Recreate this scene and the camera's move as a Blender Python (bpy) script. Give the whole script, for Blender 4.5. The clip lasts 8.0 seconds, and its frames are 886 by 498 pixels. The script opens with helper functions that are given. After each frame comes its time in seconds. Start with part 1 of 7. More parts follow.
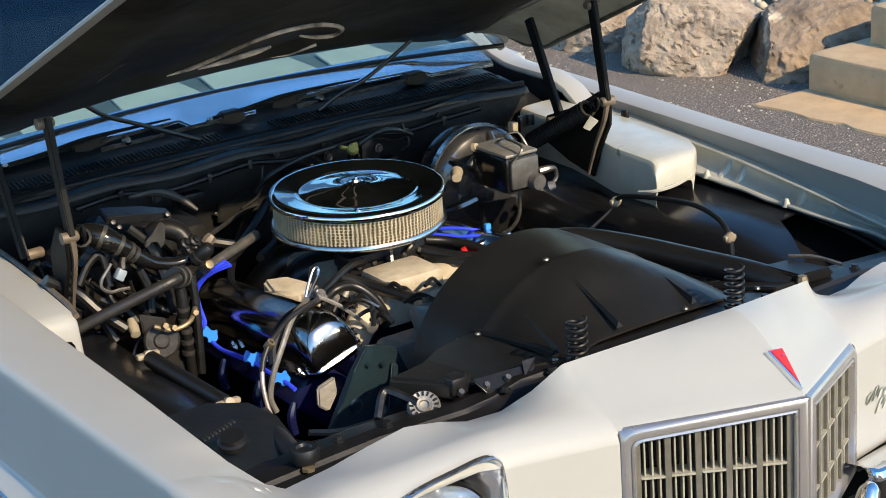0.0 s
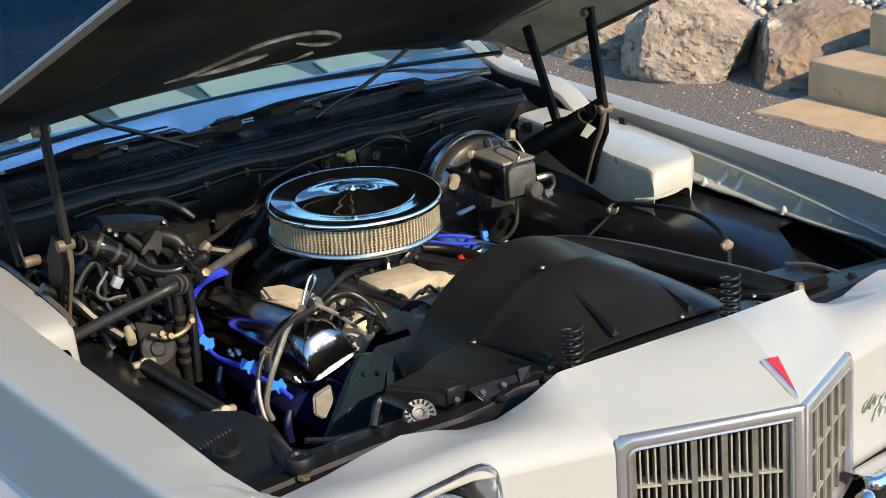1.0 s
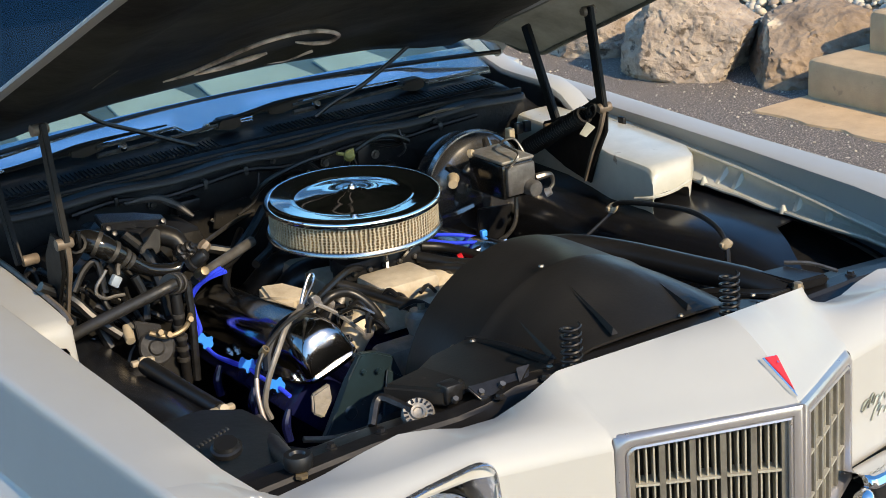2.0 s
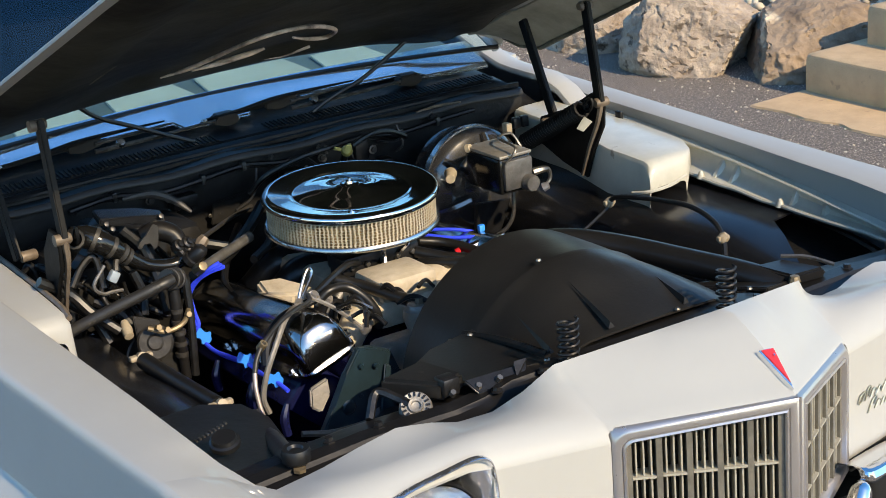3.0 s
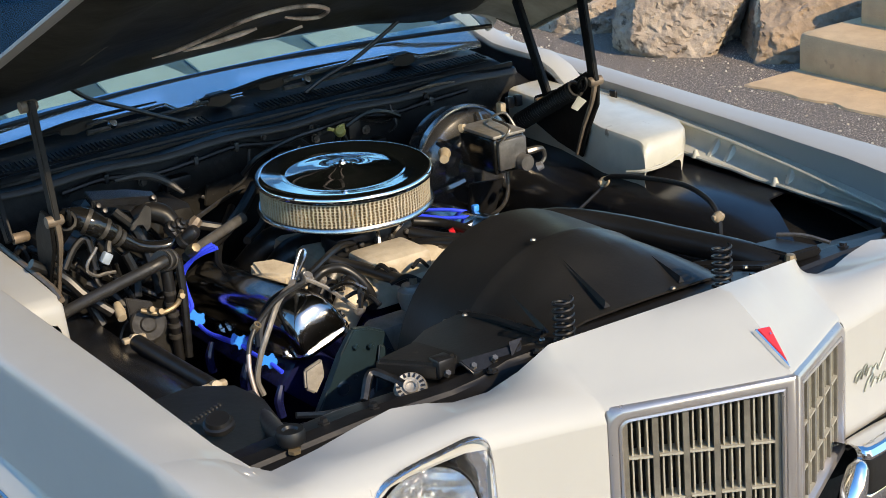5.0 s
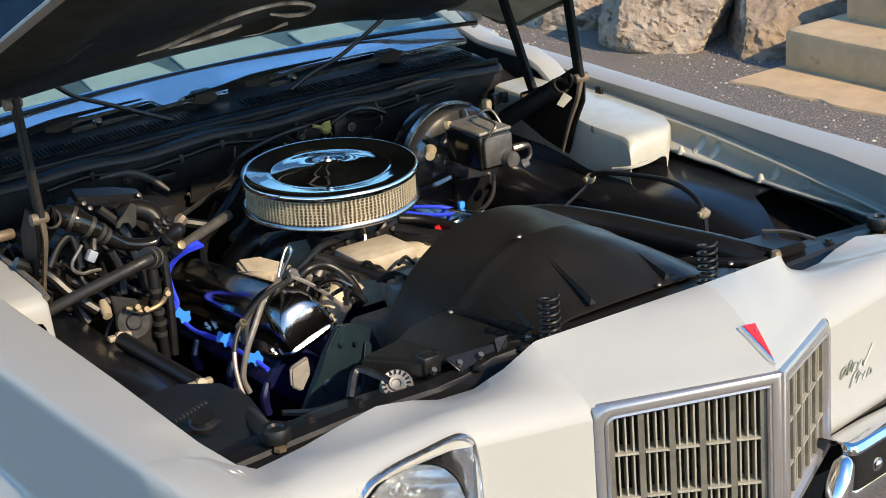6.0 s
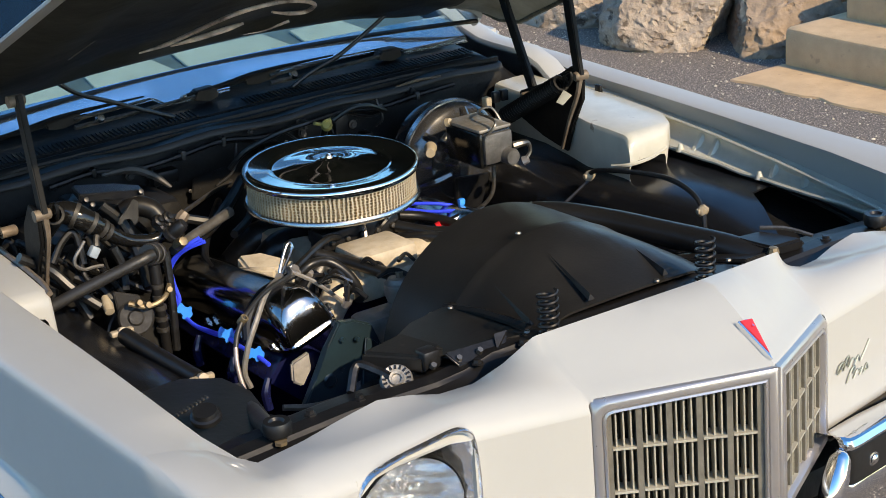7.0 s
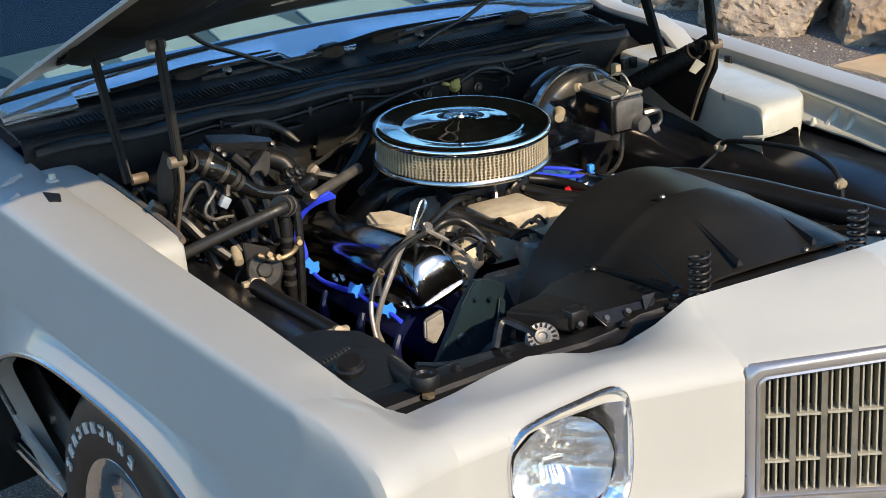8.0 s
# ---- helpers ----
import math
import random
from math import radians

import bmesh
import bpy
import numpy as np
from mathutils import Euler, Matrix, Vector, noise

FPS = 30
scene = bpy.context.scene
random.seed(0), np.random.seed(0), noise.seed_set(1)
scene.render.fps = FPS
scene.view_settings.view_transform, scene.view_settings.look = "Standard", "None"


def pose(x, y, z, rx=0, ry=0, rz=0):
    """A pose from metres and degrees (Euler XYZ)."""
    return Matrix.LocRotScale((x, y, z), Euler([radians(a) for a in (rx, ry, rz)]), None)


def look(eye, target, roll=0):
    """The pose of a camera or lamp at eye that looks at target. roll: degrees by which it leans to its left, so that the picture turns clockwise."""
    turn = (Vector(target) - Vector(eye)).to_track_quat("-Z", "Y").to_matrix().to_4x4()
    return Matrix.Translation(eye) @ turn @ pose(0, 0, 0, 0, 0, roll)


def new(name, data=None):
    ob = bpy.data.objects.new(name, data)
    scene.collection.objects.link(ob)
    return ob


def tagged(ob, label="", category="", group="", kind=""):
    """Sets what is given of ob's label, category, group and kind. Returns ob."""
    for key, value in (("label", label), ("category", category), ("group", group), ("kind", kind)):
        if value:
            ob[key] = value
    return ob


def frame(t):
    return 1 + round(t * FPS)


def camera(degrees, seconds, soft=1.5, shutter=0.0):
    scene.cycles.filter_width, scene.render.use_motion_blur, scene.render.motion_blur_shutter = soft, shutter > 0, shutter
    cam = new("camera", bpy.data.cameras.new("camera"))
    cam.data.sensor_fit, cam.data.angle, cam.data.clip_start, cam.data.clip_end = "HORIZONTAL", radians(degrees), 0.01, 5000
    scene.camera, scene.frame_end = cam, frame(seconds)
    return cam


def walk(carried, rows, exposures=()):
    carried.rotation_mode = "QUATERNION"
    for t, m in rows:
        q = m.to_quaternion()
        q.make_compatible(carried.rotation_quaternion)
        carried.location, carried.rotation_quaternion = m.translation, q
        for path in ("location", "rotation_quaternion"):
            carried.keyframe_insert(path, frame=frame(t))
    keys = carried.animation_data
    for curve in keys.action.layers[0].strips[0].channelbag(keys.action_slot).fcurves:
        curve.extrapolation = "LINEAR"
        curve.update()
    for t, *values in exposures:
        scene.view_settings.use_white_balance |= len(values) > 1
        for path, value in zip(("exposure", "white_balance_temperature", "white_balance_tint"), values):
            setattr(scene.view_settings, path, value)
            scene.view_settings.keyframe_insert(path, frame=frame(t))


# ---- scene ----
# World: x to the car's own left, y to its rear, z up; the car faces -y. Carburettor stud at x = y = 0.
cam = camera(27.764, 8.0, 0.9)
ROWS = [
    (0.0, -1.6909, -2.9725, 1.9774, -32.353, -19.239, -4.336),
    (0.5, -1.6836, -2.9754, 1.9765, -32.373, -19.136, -4.387),
    (1.0, -1.6817, -2.9744, 1.9777, -32.326, -19.025, -4.354),
    (1.5, -1.6784, -2.9723, 1.9766, -32.319, -19.019, -4.315),
    (3.0, -1.6798, -2.9822, 1.9747, -32.326, -19.166, -4.495),
    (3.5, -1.6795, -2.9836, 1.9738, -32.331, -19.270, -4.636),
    (4.0, -1.6795, -2.9847, 1.9719, -32.304, -19.423, -4.682),
    (5.5, -1.6715, -2.9649, 1.9653, -32.696, -19.874, -4.675),
    (6.0, -1.6712, -2.9699, 1.9666, -32.925, -19.899, -4.656),
    (6.5, -1.6751, -2.9806, 1.9694, -32.966, -19.883, -4.718),
    (7.0, -1.6816, -2.9898, 1.9699, -32.877, -19.936, -4.617),
    (7.5, -1.7069, -2.9765, 1.9616, -32.362, -20.131, -4.170),
    (8.0, -1.7862, -2.8877, 1.9176, -30.892, -20.232, -3.101),
]
walk(cam, [(t, pose(x, y, z, 0, 0, yaw) @ pose(0, 0, 0, 90 + pitch) @ pose(0, 0, 0, 0, 0, roll)) for t, x, y, z, yaw, pitch, roll in ROWS],
     [(0.0, 1.27, 7850, 10), (8.0, 1.25, 7850, 11)])

# ---- world and sun ----
SUN_AZ, SUN_EL = (0.16, -0.987), 33.5
world = bpy.data.worlds.new("sky")
scene.world = world
world.use_nodes = True
wn = world.node_tree
sky = wn.nodes.new("ShaderNodeTexSky")
sky.sky_type = "NISHITA"
sky.sun_disc = False
sky.ozone_density, sky.dust_density, sky.air_density = 4.0, 0.3, 1.0
sky.sun_elevation = radians(SUN_EL)
sky.sun_rotation = math.atan2(SUN_AZ[0], SUN_AZ[1])
deep = wn.nodes.new("ShaderNodeHueSaturation")
deep.inputs["Saturation"].default_value = 1.25
wn.links.new(sky.outputs[0], deep.inputs["Color"])
wn.links.new(deep.outputs[0], wn.nodes["Background"].inputs[0])
wn.nodes["Background"].inputs[1].default_value = 0.15
sun = new("sun", bpy.data.lights.new("sun", "SUN"))
sun.data.energy, sun.data.angle, sun.data.color = 2.45, radians(0.53), (1.0, 0.875, 0.69)
_h = math.cos(radians(SUN_EL)) / math.hypot(*SUN_AZ)
sun.matrix_world = look((SUN_AZ[0] * _h * 20, SUN_AZ[1] * _h * 20, math.sin(radians(SUN_EL)) * 20), (0, 0, 0))


# ---- materials ----
def material(name, colour, rough=0.5, metal=0.0, vary=0.0, scale=8.0, bump=0.0, bump_scale=60.0, coat=0.0, second=None, spots=None, spec=None, coat_rough=0.03):
    """A principled surface; colour wanders between two tones at two scales, with fine relief."""
    m = bpy.data.materials.new(name)
    m.use_nodes = True
    n, l = m.node_tree.nodes, m.node_tree.links
    p = n["Principled BSDF"]
    p.inputs["Roughness"].default_value, p.inputs["Metallic"].default_value = rough, metal
    p.inputs["Coat Weight"].default_value, p.inputs["Coat Roughness"].default_value = coat, coat_rough
    if spec is not None:
        p.inputs["Specular IOR Level"].default_value = spec
    base = (*colour, 1)
    p.inputs["Base Color"].default_value = base
    co = n.new("ShaderNodeTexCoord")
    if vary or second:
        tone = n.new("ShaderNodeTexNoise")
        tone.inputs["Scale"].default_value, tone.inputs["Detail"].default_value = scale, 8
        tone.inputs["Roughness"].default_value = 0.65
        l.new(co.outputs["Object"], tone.inputs["Vector"])
        ramp = n.new("ShaderNodeValToRGB")
        ramp.color_ramp.elements[0].position, ramp.color_ramp.elements[1].position = 0.35, 0.68
        other = second if second else tuple(c * (1 - vary) for c in colour)
        ramp.color_ramp.elements[0].color, ramp.color_ramp.elements[1].color = (*other, 1), base
        l.new(tone.outputs[0], ramp.inputs[0])
        out = ramp.outputs[0]
        if spots:
            dots = n.new("ShaderNodeTexNoise")
            dots.inputs["Scale"].default_value, dots.inputs["Detail"].default_value = spots[1], 4
            l.new(co.outputs["Object"], dots.inputs["Vector"])
            cut = n.new("ShaderNodeValToRGB")
            cut.color_ramp.elements[0].position, cut.color_ramp.elements[1].position = spots[2], spots[2] + 0.06
            l.new(dots.outputs[0], cut.inputs[0])
            mix = n.new("ShaderNodeMixRGB")
            mix.inputs[2].default_value = (*spots[0], 1)
            l.new(cut.outputs[0], mix.inputs[0])
            l.new(out, mix.inputs[1])
            out = mix.outputs[0]
        l.new(out, p.inputs["Base Color"])
        mr = n.new("ShaderNodeMapRange")
        mr.inputs["To Min"].default_value, mr.inputs["To Max"].default_value = min(1, rough * 1.25), rough * 0.85
        l.new(tone.outputs[0], mr.inputs[0])
        l.new(mr.outputs[0], p.inputs["Roughness"])
    if bump:
        fine = n.new("ShaderNodeTexNoise")
        fine.inputs["Scale"].default_value, fine.inputs["Detail"].default_value = bump_scale, 6
        l.new(co.outputs["Object"], fine.inputs["Vector"])
        b = n.new("ShaderNodeBump")
        b.inputs["Strength"].default_value, b.inputs["Distance"].default_value = bump, 0.01
        l.new(fine.outputs[0], b.inputs["Height"])
        l.new(b.outputs[0], p.inputs["Normal"])
    return m


WHITE = material("white_paint", (0.365, 0.362, 0.342), 0.45, vary=0.05, scale=3, coat=0.32, spec=0.2, coat_rough=0.03)
# body white made bluish and mirror-like to imitate blue skylight in the shade
COWLWHITE = material("skylit_cowl_white", (0.80, 0.82, 0.86), 0.12, 0.85, vary=0.06, scale=4, coat=0.3)
JAMB = material("white_jamb_paint", (0.50, 0.49, 0.42), 0.36, vary=0.16, scale=14, coat=0.5, spots=((0.20, 0.17, 0.13), 30, 0.69), coat_rough=0.12)
BLACK = material("satin_black_paint", (0.0125, 0.0120, 0.0122), 0.36, vary=0.45, scale=14, bump=0.05, spec=0.28)
PLASTIC = material("black_shroud_plastic", (0.0195, 0.0187, 0.0175), 0.34, vary=0.4, scale=9, bump=0.03, bump_scale=150, spec=0.45, spots=((0.040, 0.036, 0.032), 60, 0.70))
GRIME = material("dusty_black_paint", (0.0125, 0.0120, 0.0115), 0.6, vary=0.6, scale=16, bump=0.2, spots=((0.045, 0.039, 0.034), 70, 0.70), spec=0.22)
RUBBER = material("black_rubber", (0.0115, 0.0115, 0.0115), 0.36, vary=0.35, scale=20, bump=0.05, spec=0.42)
CHROME = material("chrome", (0.80, 0.81, 0.83), 0.05, 1.0, vary=0.06, scale=30)
COVERCHROME = material("oily_chrome", (0.50, 0.49, 0.48), 0.13, 1.0, vary=0.35, scale=18, bump=0.05, bump_scale=30)
DULLCHROME = material("worn_chrome", (0.62, 0.61, 0.60), 0.22, 1.0, vary=0.2, scale=40)
STEEL = material("bare_steel", (0.22, 0.205, 0.185), 0.36, 0.8, vary=0.55, scale=40, bump=0.1)
ALU = material("sand_painted_casting", (0.55, 0.48, 0.37), 0.5, 0.0, vary=0.25, scale=18, bump=0.2, second=(0.36, 0.30, 0.22))
BLUEWIRE = material("blue_silicone_cable", (0.03, 0.07, 0.90), 0.35)
BLUECLIP = material("blue_plastic_clip", (0.02, 0.26, 0.85), 0.35)
TEAL = material("dark_teal_engine_enamel", (0.013, 0.030, 0.040), 0.28, vary=0.5, scale=11, bump=0.08, bump_scale=40)
NAVY = material("dark_blue_enamel", (0.009, 0.012, 0.062), 0.22, vary=0.5, scale=10)
RED = material("red_enamel", (0.62, 0.02, 0.03), 0.3)
ASPHALT = material("asphalt", (0.215, 0.178, 0.150), 0.9, second=(0.072, 0.061, 0.052), scale=70, bump=1.0, bump_scale=160, spots=((0.55, 0.45, 0.35), 150, 0.57))
SANDPAINT = material("sand_coloured_concrete", (0.58, 0.395, 0.225), 0.85, vary=0.22, scale=6, bump=0.35, bump_scale=160, spots=((0.40, 0.27, 0.16), 22, 0.66))
BOULDER = material("weathered_boulder", (0.47, 0.385, 0.295), 0.95, second=(0.22, 0.17, 0.13), scale=8.0, bump=1.0, bump_scale=55, spots=((0.09, 0.068, 0.05), 12, 0.61))
BROWNROCK = material("brown_boulder", (0.34, 0.25, 0.17), 0.95, second=(0.14, 0.10, 0.07), scale=6.0, bump=1.0, bump_scale=45, spots=((0.58, 0.46, 0.32), 5, 0.62))

HOODIN = material("bonnet_underside_paint", (0.040, 0.041, 0.033), 0.6, second=(0.005, 0.005, 0.0045), scale=3.0, bump=0.35, bump_scale=14, spec=0.15)
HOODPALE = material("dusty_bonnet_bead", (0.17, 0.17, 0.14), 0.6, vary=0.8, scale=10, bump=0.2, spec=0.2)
FLANGE = material("dusty_flange_paint", (0.30, 0.295, 0.255), 0.55, second=(0.16, 0.155, 0.13), scale=7.0, bump=0.2, bump_scale=30)
# pale tan stands in for sunlight thrown up by the chrome lid
HOODGLINT = material("bonnet_glint_paint", (0.62, 0.50, 0.42), 0.5, vary=0.85, scale=16, bump=0.1)
HINGE = material("black_hinge_steel", (0.006, 0.006, 0.006), 0.5, vary=0.4, scale=30, bump=0.08, spec=0.2)
WORN = material("bare_brown_steel", (0.20, 0.155, 0.115), 0.5, 0.3, vary=0.4, scale=40, bump=0.1)
COWLBLACK = material("cowl_black", (0.0075, 0.0078, 0.009), 0.45, vary=0.4, scale=25, bump=0.1, spec=0.2)
DASH = material("dash_vinyl", (0.07, 0.115, 0.12), 0.6, vary=0.25, scale=10)
SEATBLUE = material("navy_seat_vinyl", (0.004, 0.008, 0.017), 0.95, vary=0.3, scale=12, spec=0.03)
DASHLIGHT = material("pale_dash_panel", (0.30, 0.40, 0.39), 0.7, vary=0.2, scale=10, spec=0.2)


def glass_material(name, tint, rough=0.0, ripple=0.0, ripple_scale=30.0):
    """Thin glass: tinted see-through body with a Fresnel gloss, rippled where it is moulded."""
    m = bpy.data.materials.new(name)
    m.use_nodes = True
    n, l = m.node_tree.nodes, m.node_tree.links
    n.remove(n["Principled BSDF"])
    clear, gloss, mix, edge = n.new("ShaderNodeBsdfTransparent"), n.new("ShaderNodeBsdfGlossy"), n.new("ShaderNodeMixShader"), n.new("ShaderNodeLayerWeight")
    power, fres = n.new("ShaderNodeMath"), n.new("ShaderNodeMath")
    clear.inputs[0].default_value = (*tint, 1)
    gloss.inputs["Roughness"].default_value = rough
    power.operation, fres.operation = "POWER", "MULTIPLY_ADD"
    power.inputs[1].default_value = 4.0
    fres.inputs[1].default_value, fres.inputs[2].default_value = 0.95, 0.045
    l.new(edge.outputs["Facing"], power.inputs[0])
    l.new(power.outputs[0], fres.inputs[0])
    if ripple:
        tex, b = n.new("ShaderNodeTexNoise"), n.new("ShaderNodeBump")
        tex.inputs["Scale"].default_value = ripple_scale
        b.inputs["Strength"].default_value, b.inputs["Distance"].default_value = ripple, 0.01
        l.new(n.new("ShaderNodeTexCoord").outputs["Object"], tex.inputs["Vector"])
        l.new(tex.outputs[0], b.inputs["Height"])
        l.new(b.outputs[0], gloss.inputs["Normal"])
        l.new(b.outputs[0], edge.inputs["Normal"])
    l.new(fres.outputs[0], mix.inputs[0])
    l.new(clear.outputs[0], mix.inputs[1])
    l.new(gloss.outputs[0], mix.inputs[2])
    l.new(mix.outputs[0], n["Material Output"].inputs[0])
    return m


GLASS = glass_material("tinted_glass", (0.84, 0.92, 0.91))
CLEAR = glass_material("clear_glass", (0.97, 0.98, 0.98), 0.03)

BRIGHT = material("satin_bright_trim", (0.49, 0.465, 0.455), 0.28, 0.75, vary=0.07, scale=30)
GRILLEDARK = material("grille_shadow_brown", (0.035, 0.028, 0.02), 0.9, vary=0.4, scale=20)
GRILLEBAR = material("pewter_grille_bar", (0.235, 0.215, 0.175), 0.40, 0.4, vary=0.4, scale=30)
GRILLEFIN = material("pale_grille_fin", (0.42, 0.39, 0.315), 0.45, 0.2, vary=0.2, scale=40)
SCRIPT = material("tarnished_nameplate", (0.45, 0.45, 0.38), 0.3, 0.8, vary=0.3, scale=60)
RIM = material("silver_wheel_paint", (0.42, 0.43, 0.45), 0.35, 0.5, vary=0.2, scale=20)
WHITEMARK = material("white_sidewall_rubber", (0.62, 0.60, 0.56), 0.7, vary=0.2, scale=40)
REFLECTOR = material("lamp_reflector", (0.66, 0.66, 0.67), 0.22, 0.9, vary=0.25, scale=50)
BEZEL = material("lamp_bezel_bright", (0.84, 0.85, 0.87), 0.10, 0.95, vary=0.10, scale=16, bump=0.5, bump_scale=45)
LENS = glass_material("fluted_lens_glass", (0.93, 0.95, 0.96), 0.05, 0.6, 45)

CREAM = material("cream_plastic", (0.40, 0.33, 0.23), 0.5, vary=0.3, scale=50)
BRASS = material("zinc_yellow_fitting", (0.26, 0.20, 0.12), 0.45, 0.5, vary=0.4, scale=60)
PAPER = material("pleated_filter_paper", (0.58, 0.43, 0.25), 0.8, vary=0.5, scale=30)
MESH = material("bright_expanded_mesh", (0.62, 0.54, 0.40), 0.38, 0.3, vary=0.35, scale=60)
YELLOW = material("pale_yellow_cap", (0.36, 0.30, 0.08), 0.5, vary=0.3, scale=60)
GREYHOSE = material("grey_braided_hose", (0.024, 0.023, 0.022), 0.40, 0.0, vary=0.4, scale=60, bump=0.1, bump_scale=300)
SPRING = material("black_spring_enamel", (0.012, 0.012, 0.013), 0.42, vary=0.4, scale=60, spec=0.3)

GLOSSPIPE = material("gloss_black_pipe", (0.010, 0.010, 0.010), 0.16, vary=0.4, scale=22, bump=0.05)
GUNMETAL = material("dark_gunmetal", (0.040, 0.040, 0.042), 0.34, 0.6, vary=0.55, scale=40, bump=0.1)
GLOSSBLACK = material("gloss_black_enamel", (0.17, 0.17, 0.175), 0.20, 0.8, vary=0.6, scale=12, coat=0.5)
CASTDULL = material("dull_cast_metal", (0.30, 0.28, 0.25), 0.5, 0.5, vary=0.35, scale=30, bump=0.2)
DULLGREY = material("dull_grey_casting", (0.13, 0.125, 0.12), 0.42, 0.4, vary=0.5, scale=36, bump=0.15)
DUSTYGREY = material("dusty_grey_steel", (0.045, 0.042, 0.039), 0.5, 0.1, vary=0.6, scale=30, bump=0.2)
GREYMETAL = material("grey_metal_pipe", (0.22, 0.21, 0.20), 0.42, 0.6, vary=0.3, scale=30, bump=0.1)
FUELPIPE = material("pinkish_plated_pipe", (0.50, 0.42, 0.38), 0.32, 0.5, vary=0.3, scale=40)
PALEBLUE = material("pale_blue_plastic", (0.30, 0.36, 0.42), 0.4, vary=0.2, scale=40)
INNERFENDER = material("semi_gloss_black_sheet", (0.0105, 0.0112, 0.0135), 0.22, vary=0.35, scale=8, bump=0.10, bump_scale=9)
SOIL = material("pale_soil", (0.30, 0.25, 0.18), 0.95, vary=0.4, scale=6, bump=0.5)


def pebble_material():
    m = material("river_stone", (0.5, 0.42, 0.30), 0.8, bump=0.2, bump_scale=90)
    n, l = m.node_tree.nodes, m.node_tree.links
    g = n.new("ShaderNodeNewGeometry")
    r = n.new("ShaderNodeValToRGB")
    r.color_ramp.elements[0].color, r.color_ramp.elements[1].color = (0.55, 0.46, 0.33, 1), (0.26, 0.20, 0.15, 1)
    e = r.color_ramp.elements.new(0.5)
    e.color = (0.62, 0.56, 0.45, 1)
    l.new(g.outputs["Random Per Island"], r.inputs[0])
    l.new(r.outputs[0], n["Principled BSDF"].inputs["Base Color"])
    return m


PEBBLE = pebble_material()


# ---- mesh helpers ----
def part(name, bm, mat, parent=None, label="", smooth=True):
    """Link a bmesh as one mesh object, under a thing or a part where one is given."""
    me = bpy.data.meshes.new(name)
    bmesh.ops.recalc_face_normals(bm, faces=bm.faces)
    bm.to_mesh(me)
    bm.free()
    me.materials.append(mat)
    if smooth:
        me.shade_smooth()
        me.set_sharp_from_angle(angle=radians(38))
    ob = new(name, me)
    if parent is not None:
        ob.parent = parent
    if label:
        ob["label"] = label
    return ob


def thing(name, label, category, group="", kind="", at=(0, 0, 0)):
    ob = new(name)
    ob.location = at
    ob.empty_display_size = 0.05
    return tagged(ob, label, category, group, kind)


def box(bm, lo, hi, bevel=0.0, turn=None):
    """A box between two corners, its edges bevelled."""
    r = bmesh.ops.create_cube(bm, size=1)
    vs = r["verts"]
    c = [(a + b) / 2 for a, b in zip(lo, hi)]
    s = [b - a for a, b in zip(lo, hi)]
    for v in vs:
        v.co = Vector((v.co[i] * s[i] + (0 if turn else c[i]) for i in range(3)))
    if bevel:
        es = list({e for v in vs for e in v.link_edges})
        vs = list({v for f in bmesh.ops.bevel(bm, geom=es, offset=bevel, segments=2, profile=0.5, affect="EDGES")["faces"] for v in f.verts} | {v for v in vs if v.is_valid})
    if turn:
        m = Matrix.Translation(c) @ turn
        for v in vs:
            v.co = m @ v.co
    return bm


def boxed(lo, hi, bevel=0.0, turn=None):
    return box(bmesh.new(), lo, hi, bevel, turn)


def curve_points(pts, steps=6):
    """A smooth line through points (Catmull-Rom)."""
    p = [Vector(a) for a in pts]
    p = [2 * p[0] - p[1]] + p + [2 * p[-1] - p[-2]]
    out = []
    for i in range(1, len(p) - 2):
        a, b, c, d = p[i - 1:i + 3]
        for k in range(steps):
            t = k / steps
            out.append(0.5 * (2 * b + (c - a) * t + (2 * a - 5 * b + 4 * c - d) * t * t + (3 * b - a - 3 * c + d) * t ** 3))
    return out + [p[-2]]


def tube(bm, pts, radius, sides=10, steps=6, ends=True):
    """A round bar or hose along a smooth line; radius may be a list, one for each given point."""
    line = curve_points(pts, steps) if len(pts) > 2 and steps > 1 else [Vector(a) for a in pts]
    n = len(line)
    rings, side = [], None
    for i, c in enumerate(line):
        d = (line[min(i + 1, n - 1)] - line[max(i - 1, 0)]).normalized()
        if side is None:
            side = d.orthogonal().normalized()
        side = (side - d * side.dot(d)).normalized()
        up = d.cross(side)
        if isinstance(radius, (list, tuple)):
            u = i / max(1, n - 1) * (len(radius) - 1)
            j = min(int(u), len(radius) - 2)
            r = radius[j] + (radius[j + 1] - radius[j]) * (u - j)
        else:
            r = radius
        rings.append([bm.verts.new(c + r * (math.cos(a) * side + math.sin(a) * up)) for a in (2 * math.pi * k / sides for k in range(sides))])
    for a, b in zip(rings, rings[1:]):
        for k in range(sides):
            bm.faces.new((a[k], a[(k + 1) % sides], b[(k + 1) % sides], b[k]))
    if ends:
        bm.faces.new(rings[0][::-1])
        bm.faces.new(rings[-1])
    return bm


def tubed(pts, radius, sides=10, steps=6):
    return tube(bmesh.new(), pts, radius, sides, steps)


